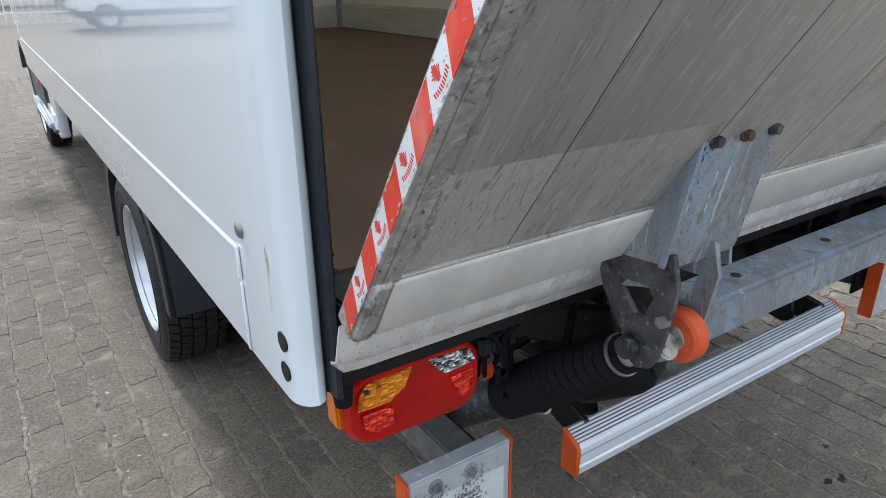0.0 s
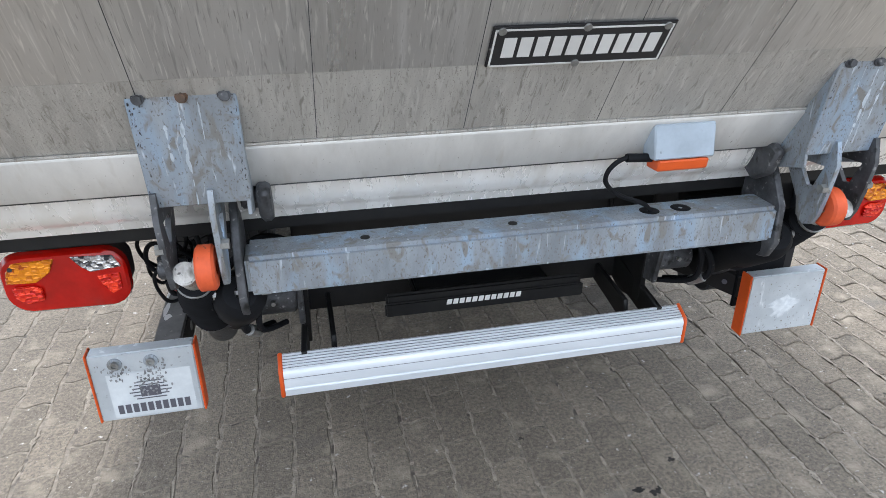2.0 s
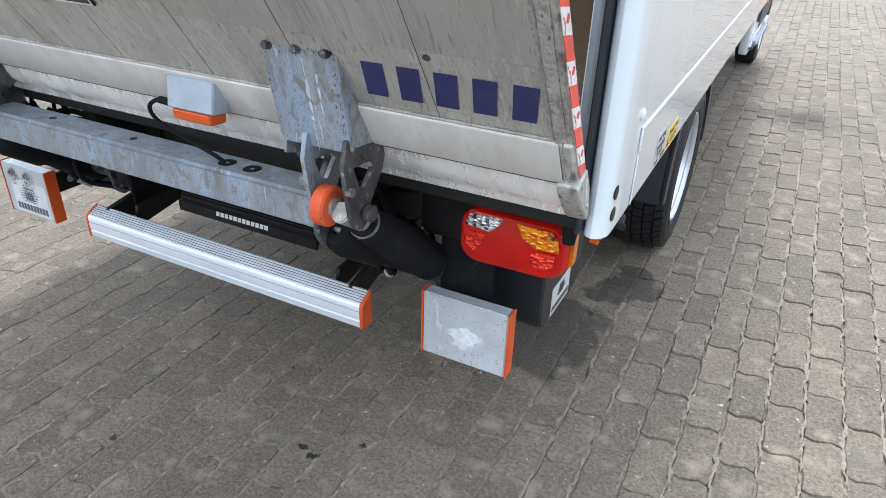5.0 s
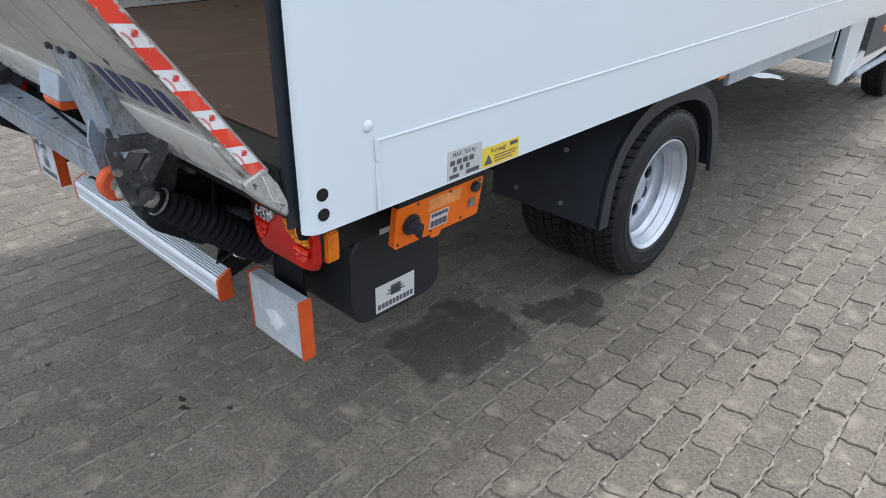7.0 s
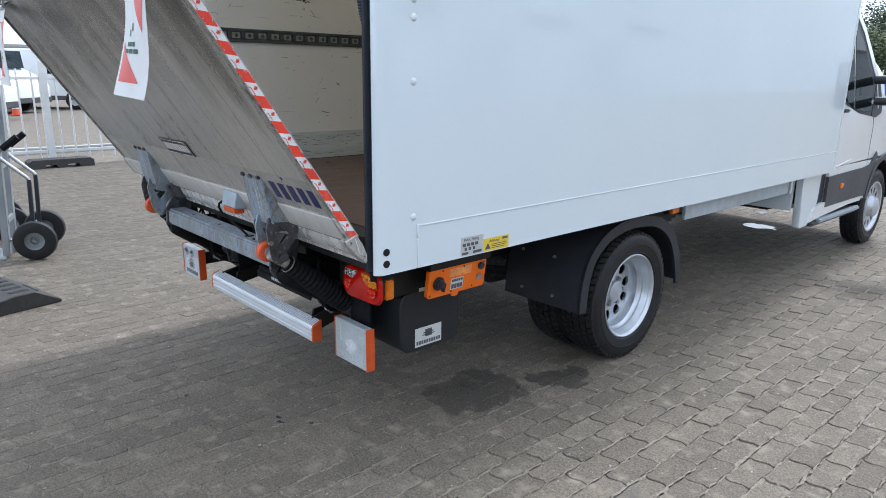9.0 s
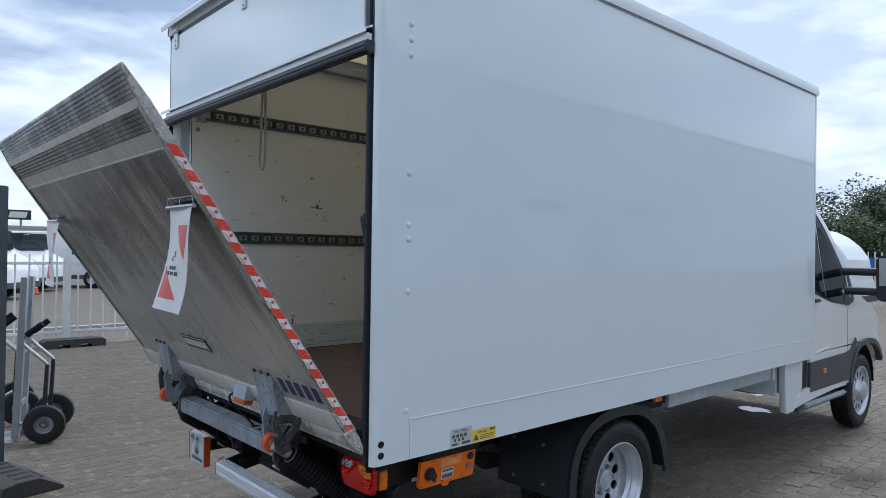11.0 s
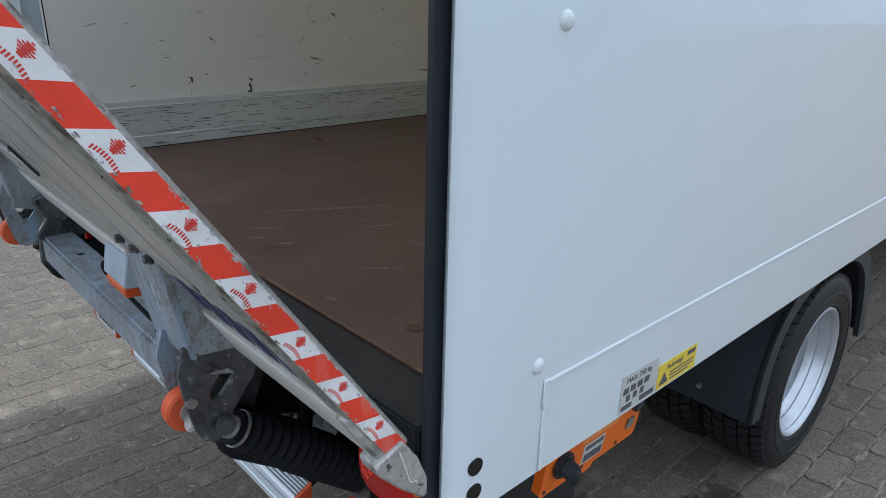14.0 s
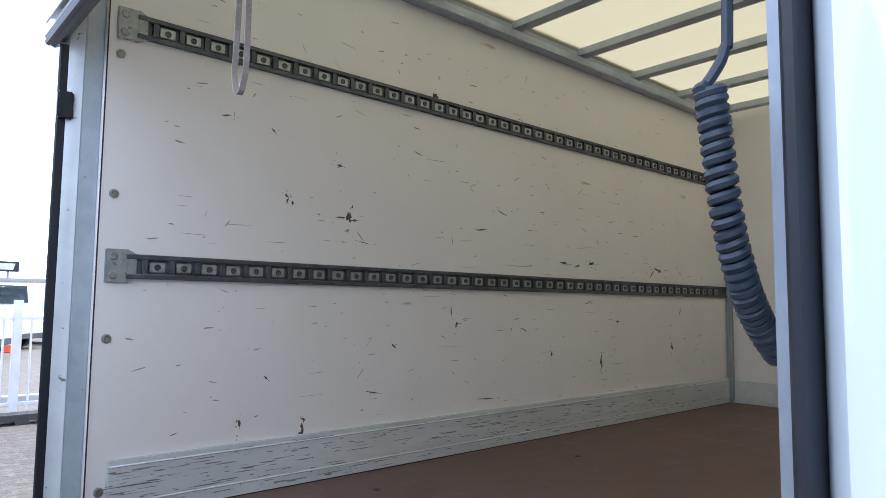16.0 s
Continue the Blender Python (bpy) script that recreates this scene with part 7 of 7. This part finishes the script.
# ---- the yard and what stands round it ----
def tree(at, h, spread, seed, material=LEAF):
    r = random.Random(seed)
    tr = thing("tree", at, "broad dark green deciduous tree beyond the yard", "tree", "trees beyond the yard")
    o = Vector(at)
    bm = B()
    cyl(bm, o, o + Vector((0.1, 0, h * 0.55)), 0.2 * h / 7, 10, 0.10 * h / 7)
    for k in range(6):
        a = r.uniform(0, 6.28)
        p = o + Vector((0.05, 0, h * r.uniform(0.25, 0.5)))
        cyl(bm, p, p + Vector((math.cos(a) * spread * 0.5, math.sin(a) * spread * 0.5, h * r.uniform(0.15, 0.3))), 0.06, 7, 0.025)
    part("trunk", bm, BARK, tr)
    bm = B()
    clumps = [(r.uniform(-1, 1) * spread * 0.62, r.uniform(-1, 1) * spread * 0.5, h * r.uniform(0.25, 0.86), spread * r.uniform(0.22, 0.4)) for k in range(24)]
    for cx, cy, cz, cr in clumps:
        for k in range(400):
            d = Vector((r.gauss(0, 1), r.gauss(0, 1), r.gauss(0, 0.8)))
            d = d.normalized() * cr * r.uniform(0.55, 1.05)
            p = o + Vector((cx, cy, cz)) + d
            s = r.uniform(0.05, 0.11)
            u = Vector((r.uniform(-1, 1), r.uniform(-1, 1), r.uniform(-.6, .6))).normalized()
            v = u.orthogonal().normalized()
            bm.faces.new([bm.verts.new(q) for q in (p - u * s, p + v * s * 0.6, p + u * s, p - v * s * 0.6)])
    part("crown", bm, material, tr, flat=True)
    return tr


def van(at, turn, label, long=5.4, high=2.4, dome=False):
    """A parked panel van, seen far off."""
    v = thing("parked_van", (0, 0, 0), label, "van", "vans parked beyond the fence")
    half = 0.98
    line = [(0, 0.35), (0, high - 0.1), (0.12, high), (long - 1.75, high), (long - 1.3, high - 0.12), (long - 0.75, 1.42), (long - 0.15, 1.12), (long, 0.9), (long, 0.35)]
    if dome:
        line = [(0, 0.35), (0, high - 0.1), (0.12, high), (long - 1.5, high), (long - 1.1, high - 0.08), (long - 0.75, high - 0.26), (long - 0.42, high - 0.55), (long - 0.2, high - 0.88), (long - 0.1, 1.0), (long, 0.7), (long, 0.35)]
    bm = prism(B(), line, "x", -half, half, 0.05)
    body = part("body", bm, CABPAINT, v)
    bm = B()
    for s in () if dome else (-1, 1):
        prism(bm, [(long - 1.9, 1.30), (long - 1.9, high - 0.35), (long - 1.42, high - 0.4), (long - 1.0, 1.42), (long - 1.0, 1.30)], "x", s * half, s * (half + 0.01))
    if not dome:
        prism(bm, [(-0.80, 1.48), (0.80, 1.48), (0.68, 2.05), (-0.68, 2.05)], "y", long - 1.22, long - 0.73)
    if not dome:
        part("glass", bm, GLASS, body)
    part("lower_trim", box(B(), -half - 0.012, 0.1, 0.34, half + 0.012, long + 0.02, 0.52, 0.02), CLADDING, body)
    for y in (1.0, long - (0.66 if dome else 1.0)):
        for s in (-1, 1):
            bm = lathe(B(), [(s * 0.78, 0.0), (s * 0.78, 0.34), (s * 0.98, 0.345), (s * 1.0, 0.30), (s * 1.0, 0.21)], (0, y, 0.345), "x", 28)
            w = part("wheel", bm, TYRE, v)
            part("rim", lathe(B(), [(s * 0.985, 0.21), (s * 0.97, 0.12), (s * 0.99, 0.0)], (0, y, 0.345), "x", 24), RIM, w)
    v.matrix_world = Matrix.Translation(at) @ pose(0, 0, 0, 0, 0, turn)
    return v


# white picket fence panels on black feet
def fence_panel(y0):
    f = thing("picket_fence", (-9.05, y0, 0), "white steel picket fence panel", "fence", "yard fence panels")
    ln = 2.4
    part("post", box(B(), -9.11, y0 - 0.05, 0.0, -9.01, y0 + 0.05, 1.56, 0.006), FENCEW, f)
    for z in (0.20, 1.30):
        part("rail", box(B(), -9.075, y0 + 0.05, z, -9.035, y0 + ln - 0.05, z + 0.045, 0.004), FENCEW, f)
    for k in range(12):
        y = y0 + 0.16 + k * 0.19
        part("picket", cyl(B(), (-9.055, y, 0.10), (-9.055, y, 1.46), 0.014, 8), FENCEW, f)
    return f


first = fence_panel(1.25)
for k in (-4, -3, -2, -1, 1, 2, 3, 4, 5):
    copy_thing(first, Matrix.Translation((-9.05, 1.25 + 2.4 * k, 0)))
foot = thing("ballast_block", (-8.75, 1.3, 0), "black recycled plastic fence foot", "fence foot", "fence feet")
bm = prism(B(), [(0.85, 0.0), (0.85, 0.10), (0.90, 0.13), (1.70, 0.13), (1.75, 0.10), (1.75, 0.0), (1.55, 0.0), (1.53, 0.05), (1.38, 0.05), (1.36, 0.0), (1.24, 0.0), (1.22, 0.05), (1.07, 0.05), (1.05, 0.0)], "x", -8.98, -8.70, 0.0)
part("block", bm, RUBBERBLOCK, foot)
copy_thing(foot, Matrix.Translation((-8.75, 6.1, 0)))
copy_thing(foot, Matrix.Translation((-8.75, -3.5, 0)))

van((-23.7, -1.4, 0), -41.5, "white panel van parked beyond the fence", 5.2, 2.1)
van((-27.0, 0.9, 0), -41.5, "small white van with a short nose", 4.4, 1.85)
van((-29.5, 3.2, 0), -41.5, "white panel van in the back row", 5.4, 2.2)
van((-19.5, -7.2, 0), -41.5, "white panel van at the end of the row", 5.4, 2.3)
van((-26.5, 8.2, 0), -41.5, "white panel van far along the row", 5.2, 2.1)

hall = thing("office_hall", (-39, 3.4, 0), "low white hall with a dark sign along its roof edge", "building")
part("wall", box(B(), -48, -24, 0, -38.9, 18, 2.55), mat("white_cladding", (0.70, 0.71, 0.72), (0.64, 0.65, 0.66), 2, rough=0.5), hall)
part("roof_edge", box(B(), -48.1, -24.1, 2.55, -38.8, 18.1, 2.70), LOWWALL, hall)
sg = part("roof_sign", box(B(), -38.8, -3.0, 3.02, -38.7, 6.05, 3.54), SIGNBLACK, hall, "dark sign with white lettering shapes")
part("sign_print", bars(B(), -2.7, 3.12, 5.8, 3.44, 9, 0.16, lambda u, v, d: (-38.695 + d * 20, u, v), slant=0.08), SIGNWHITE, sg)
for y in (-2.6, 1.5, 5.6):
    part("sign_post", box(B(), -38.9, y - 0.05, 2.7, -38.82, y + 0.05, 3.5), LOWWALL, sg)
for k in range(9):
    y = -22 + k * 4.2
    wdw = part("window", box(B(), -38.9, y, 0.9, -38.85, y + 2.2, 2.1), GLASS, hall)
    part("frame", box(B(), -38.89, y - 0.06, 0.84, -38.82, y + 2.26, 0.9), FENCEW, wdw)

# plain hall that closes the yard on the far right
depot = thing("depot_hall", (34, 12, 0), "long pale blue-grey depot hall across the yard", "building")
part("wall", box(B(), 34, -60, 0, 46, 260, 14.2), mat("blue_grey_cladding", (0.62, 0.68, 0.73), (0.57, 0.63, 0.68), 0.8, stretch=(1, 1, 0.1), rough=0.55), depot)
part("roof_edge", box(B(), 33.9, -60.1, 14.2, 46.1, 260.1, 14.6), LOWWALL, depot)
for k in range(6):
    y = -24 + k * 14
    part("roller_door", box(B(), 33.93, y, 0, 34.0, y + 4.2, 4.4), GREYCLOUD, depot)
    part("window_band", box(B(), 33.95, y + 6, 5.0, 34.0, y + 12, 6.0), GLASS, depot)

kerb = thing("kerb", (-11.0, 3.0, 0), "grey concrete kerb behind the fence", "kerb", kind="structure")
part("kerb_stone", box(B(), -11.1, -16, -0.05, -10.9, 24, 0.10, 0.01), LOWWALL, kerb)

# traffic cones beyond the fence
def cone(x, y):
    c = thing("traffic_cone", (x, y, 0), "orange and white traffic cone", "cone", "cones beyond the fence")
    part("base", box(B(), x - 0.17, y - 0.17, 0, x + 0.17, y + 0.17, 0.035, 0.01), CONEO, c)
    part("body", lathe(B(), [(0.03, 0.13), (0.25, 0.09), (0.50, 0.035), (0.505, 0.0)], (x, y, 0), "z", 20), CONEO, c)
    part("white_band", lathe(B(), [(0.22, 0.099), (0.33, 0.077)], (x, y, 0), "z", 20), WHITETAPE, c)


cone(-22.8, 3.32)

# hand trucks by the post
def hand_truck(at, turn, label):
    h = thing("hand_truck", (0, 0, 0), label, "hand truck", "hand trucks by the post")
    fr = part("upright", along(along(B(), (-0.13, 0.0, 0.03), (-0.13, -0.05, 1.33), 0.075, 0.05, 0.004), (0.13, 0.0, 0.03), (0.13, -0.05, 1.33), 0.075, 0.05, 0.004), GREYCLOUD, h)
    for z in (0.30, 0.72, 1.1):
        part("cross_bar", along(B(), (-0.13, -0.03, z), (0.13, -0.03, z), 0.02, 0.04), GREYCLOUD, fr)
    part("toe_plate", box(B(), -0.2, 0.0, 0.0, 0.2, 0.30, 0.014, 0.003), GREYCLOUD, h)
    for s in (-1, 1):
        bm = tube(B(), curve([(s * 0.15, -0.225, 0.60), (s * 0.15, -0.21, 0.63), (s * 0.15, -0.17, 0.67), (s * 0.15, -0.04, 0.80), (s * 0.15, -0.05, 0.84), (s * 0.15, -0.14, 0.92)], 5), 0.014, 8)
        part("handle_tube", bm, CHROME, h)
        part("grip", tube(B(), [(s * 0.15, -0.07, 0.86), (s * 0.15, -0.18, 0.95)], 0.024, 10), RUBBER, h)
        part("rear_leg", along(B(), (s * 0.15, -0.22, 0.62), (s * 0.15, -0.20, 0.19), 0.03, 0.03, 0.003), PLASTIC, h)
        part("stay", tube(B(), [(s * 0.14, -0.02, 0.14), (s * 0.15, -0.20, 0.24)], 0.012, 8), CHROME, h)
        w = part("wheel", lathe(B(), [(s * 0.21, 0.07), (s * 0.205, 0.11), (s * 0.215, 0.145), (s * 0.245, 0.155), (s * 0.275, 0.145), (s * 0.285, 0.11), (s * 0.28, 0.07)], (0, -0.22, 0.155), "x", 32), TYRE, h)
        part("rim", lathe(B(), [(s * 0.225, 0.0), (s * 0.225, 0.03), (s * 0.25, 0.035), (s * 0.25, 0.06), (s * 0.27, 0.074)], (0, -0.22, 0.155), "x", 20), GREYCLOUD, w)
    part("axle", cyl(B(), (-0.28, -0.22, 0.155), (0.28, -0.22, 0.155), 0.012, 10), ZINC, h)
    h.matrix_world = Matrix.Translation(at) @ pose(0, 0, 0, 0, 0, turn)


hand_truck((-3.42, -0.34, 0), 160, "steel hand truck with air-filled tyres and black grips")
hand_truck((-4.15, -0.45, 0), 175, "second steel hand truck with air-filled tyres")

post = thing("steel_post", (-2.52, -0.60, 0), "blue-grey steel post standing on the paving", "post")
part("shaft", box(B(), -2.56, -0.66, 0.0, -2.48, -0.585, 2.0, 0.006), GREYPOST, post)
part("foot_plate", box(B(), -2.62, -0.72, 0.0, -2.42, -0.52, 0.014, 0.003), GREYPOST, post)

ramp = thing("rubber_ramp", (-1.95, -0.55, 0), "black slotted rubber kerb ramp lying on the paving", "ramp")
m = Matrix.Translation((-2.10, -0.55, 0)) @ pose(0, 0, 0, 0, 0, 12)
bm = prism(B(), [(-0.20, 0.0), (-0.20, 0.085), (-0.10, 0.105), (0.02, 0.105), (0.17, 0.02), (0.17, 0.0)], "x", -0.30, 0.24, 0.006)
bm.transform(m)
rp = part("body", bm, RUBBERBLOCK, ramp)
for k in range(5):
    bm = box(B(), -0.26 + k * 0.1, -0.10, 0.104, -0.22 + k * 0.1, 0.01, 0.1065)
    bm.transform(m)
    part("slot", bm, BLACK, rp)
bm = along(B(), (-0.02, 0.05, 0.090), (0.18, 0.05, 0.090), 0.02, 0.004)
bm.transform(m)
part("tread_bar", bm, BLACK, rp)

# trees, shrubs, a pale fence and parked van ahead of the truck
for i, (x, y, h, sp) in enumerate(((-13.5, 38, 7.2, 3.4), (-10.2, 40, 7.0, 3.2), (-7.6, 39, 6.6, 3.0), (-4.8, 41, 7.2, 3.4), (-17, 40, 7.4, 3.6), (-1.5, 40, 6.6, 3.2), (-21, 42, 7.6, 3.6), (2, 42, 7, 3.4))):
    tree((x, y, 0), h * 0.84, sp * 1.1, 20 + i)
tree((-7.6, 33, 0), 3.6, 2.2, 50, LEAF2)
tree((-5.4, 33.5, 0), 3.2, 2.0, 51, LEAF2)
bm = B()
far_fence = thing("far_fence", (-6, 24, 0), "pale picket fence along the far side of the yard", "fence")
for z in (0.3, 1.55):
    part("rail", box(B(), -16, 23.98, z, 6, 24.02, z + 0.05), FENCEW, far_fence)
for k in range(110):
    x = -16 + k * 0.2
    cyl(bm, (x, 24, 0.0), (x, 24, 1.8), 0.02, 6)
part("pickets", bm, FENCEW, far_fence, kind="stuff")
bs = thing("blue_sign", (-4.3, 23.9, 1.2), "small blue sign on the far fence", "sign")
part("plate", box(B(), -4.65, 23.90, 1.05, -4.0, 23.95, 1.6, 0.01), BLUESIGN, bs)
part("mark", box(B(), -4.42, 23.885, 1.2, -4.22, 23.899, 1.45), SIGNWHITE, bs)
van((-9.1, 20.0, 0), -90, "white van parked across, ahead of the truck", 6.0, 2.45, True)

# rain puddles under the chassis
pud = thing("puddle", (0.0, 5.6, 0.003), "bright rain puddle under the chassis", "puddle")
rr = random.Random(3)
for cx, cy, ra, rb in ((0.03, 5.60, 0.19, 0.13), (-0.28, 6.35, 0.08, 0.10)):
    bm = B()
    bm.faces.new([bm.verts.new((cx + ra * math.cos(a) * rr.uniform(.45, 1.15), cy + rb * math.sin(a) * rr.uniform(.45, 1.15), 0.0045)) for a in [2 * math.pi * k / 22 for k in range(22)]])
    part("water", bm, WATER, pud, flat=True)

# ---- ground: sand bed to the horizon, wavy concrete pavers on it ----
bm = B()
bm.faces.new([bm.verts.new(p) for p in ((-900, -900, -0.012), (900, -900, -0.012), (900, 900, -0.012), (-900, 900, -0.012))])
ground = part("ground", bm, FARPAVE, None, "sandy joints and ground of the yard", "ground", "structure", flat=True)

# joint filling: level with the stones in the lane, washed out beyond
gx, gy = np.linspace(-9.1, 7.65, 150), np.linspace(-6.3, 10.6, 150)
wash = np.random.default_rng(8).normal(0, 1, (150, 150))
for k in range(2):
    wash = (wash + np.roll(wash, 1, 0) + np.roll(wash, -1, 0) + np.roll(wash, 1, 1) + np.roll(wash, -1, 1)) / 2.6
open_joint = np.clip((gx[None, :] + 0.25 * np.maximum(gy[:, None] - 1.2, 0) - 0.75) / 0.8 + 0.25 * wash, 0, 1)
bed_v = [(gx[i], gy[j], -0.0022 - 0.0060 * open_joint[j, i]) for j in range(150) for i in range(150)]
bed_f = [(j * 150 + i, j * 150 + i + 1, j * 150 + i + 151, j * 150 + i + 150) for j in range(149) for i in range(149)]
me = bpy.data.meshes.new("joint_bed")
me.from_pydata(bed_v, [], bed_f)
me.materials.append(BED)
bed = new("joint_bed", me)
bed.parent = ground
tagged(bed, "sandy filling between the pavers")

PX, PY, X0 = 0.1023, 0.2145, 1.344 - 0.1023 * 110


def paver_outline(inset):
    """Wavy ends and zigzag sides, about the middle of one paver."""
    hx, hy, g = PX / 2 - 0.0038 - inset, PY / 2 - 0.0030 - inset, 0.0078
    pts = []
    for k in range(5):
        x = -hx + 2 * hx * k / 4
        pts.append((x, -hy + g * math.sin(math.pi * x / hx)))
    for k in range(1, 4):
        y = -hy + 2 * hy * k / 4
        pts.append((hx + g * 0.40 * (1 if k % 2 else -1), y))
    for k in range(4, -1, -1):
        x = -hx + 2 * hx * k / 4
        pts.append((x, hy + g * math.sin(math.pi * x / hx)))
    for k in range(3, 0, -1):
        y = -hy + 2 * hy * k / 4
        pts.append((-hx + g * 0.40 * (1 if k % 2 else -1), y))
    return pts


TOP, MID = paver_outline(0.0030), paver_outline(0.0)
NP = len(TOP)
base_v = [(x, y, 0.0) for x, y in TOP] + [(x, y, -0.003) for x, y in MID] + [(x, y, -0.016) for x, y in MID]
base_f = [tuple(range(NP))]
for k in range(NP):
    q = (k + 1) % NP
    base_f.append((k, k + NP, q + NP, q))
    base_f.append((k + NP, k + 2 * NP, q + 2 * NP, q + NP))

rg = np.random.default_rng(4)
spots = []
for i in range(0, 180):
    x = X0 + PX / 2 + i * PX
    if not -9.0 < x < 7.6:
        continue
    for j in range(-33, 45):
        spots.append((x, 0.897 + PY / 2 + j * PY + (0.5 * PY if i % 2 else 0.0)))
near = [p for p in spots if 0.98 < p[0] < 2.24 and -0.75 < p[1] < 4.2]
near = near[:290]
chosen = set(near)
paver_meshes = []
for k in range(6):
    me = bpy.data.meshes.new("paver")
    vv = np.array(base_v)
    vv[:, :2] *= 1 + rg.uniform(-0.012, 0.012)
    vv[:NP, 2] += rg.normal(0, 0.0005, NP)
    me.from_pydata(vv.tolist(), [], base_f)
    me.materials.append(PAVER)
    me.polygons.foreach_set("use_smooth", [False] + [True] * (len(base_f) - 1))
    paver_meshes.append(me)
for k, (x, y) in enumerate(near):
    ob = new("paver", paver_meshes[k % 6])
    ob.parent = ground
    ob.location = (x, y, rg.normal(0, 0.0011))
    ob.rotation_euler = (rg.normal(0, 0.010), rg.normal(0, 0.014), rg.normal(0, 0.008))
rest = [p for p in spots if p not in chosen]
bv = np.array(base_v)
nb = len(bv)
allv = np.empty((len(rest) * nb, 3))
for k, (x, y) in enumerate(rest):
    firm = min(1.0, max(0.35, (x - 0.2) / 1.0))        # the lane lies flatter
    tx, ty, tz = firm * rg.normal(0, 0.014), firm * rg.normal(0, 0.010), rg.normal(0, 0.008)
    v = allv[k * nb:(k + 1) * nb]
    v[:, 0] = bv[:, 0] - tz * bv[:, 1] + x
    v[:, 1] = bv[:, 1] + tz * bv[:, 0] + y
    v[:, 2] = bv[:, 2] + tx * bv[:, 0] + ty * bv[:, 1] + firm * rg.normal(0, 0.0011)
faces = [tuple(i + k * nb for i in f) for k in range(len(rest)) for f in base_f]
me = bpy.data.meshes.new("paver_field")
me.from_pydata(allv.tolist(), [], faces)
me.materials.append(PAVER)
me.polygons.foreach_set("use_smooth", ([False] + [True] * (len(base_f) - 1)) * len(rest))
field = new("paver_field", me)
field.parent = ground
tagged(field, "grey wavy concrete pavers with sandy joints", kind="stuff")

# sand swept into the long joints, spilling unevenly over the edges
lines = [X0 + i * PX for i in range(160) if -6.0 < X0 + i * PX < 4.8]
n, step = 1000, 0.0130


def drift(sd, wide):
    """Slowly varying random widths along a joint."""
    raw = rg.normal(0, 1, n + 1 + 2 * wide)
    soft = np.convolve(raw, np.ones(2 * wide + 1) / math.sqrt(2 * wide + 1), "valid")[:n + 1]
    return sd * soft


sv = np.empty((len(lines), n + 1, 3, 3))
for i, x in enumerate(lines):
    ys = -4.2 + np.arange(n + 1) * step + rg.uniform(-0.003, 0.003, n + 1)
    mid = x + drift(0.0012, 2) + 0.0020 * np.sign(np.sin(ys / PY * 4 * math.pi + 0.6))
    wl = np.clip(0.0040 + drift(0.0030, 4) + rg.normal(0, 0.0022, n + 1), 0.0002, 0.017)
    wr = np.clip(0.0040 + drift(0.0030, 4) + rg.normal(0, 0.0022, n + 1), 0.0002, 0.017)
    low = -0.006 * (drift(1.0, 3) > (0.9 if x > 0.9 else -0.5))
    sv[i, :, 0] = np.stack((mid - wl, ys, 0.0003 + low), 1)
    sv[i, :, 1] = np.stack((mid, ys, 0.0012 + low), 1)
    sv[i, :, 2] = np.stack((mid + wr, ys, 0.0003 + low), 1)
o = (np.arange(len(lines)) * (n + 1) * 3)[:, None] + np.arange(n) * 3
o = o.reshape(-1)
sf = np.concatenate((np.stack((o, o + 1, o + 4, o + 3), 1), np.stack((o + 1, o + 2, o + 5, o + 4), 1)))
sv, sf = sv.reshape(-1, 3).tolist(), sf.tolist()
me = bpy.data.meshes.new("joint_sand")
me.from_pydata(sv, [], sf)
me.materials.append(SAND)
joints = new("joint_sand", me)
joints.parent = ground
tagged(joints, "pale sand in the joints between the pavers", kind="stuff")
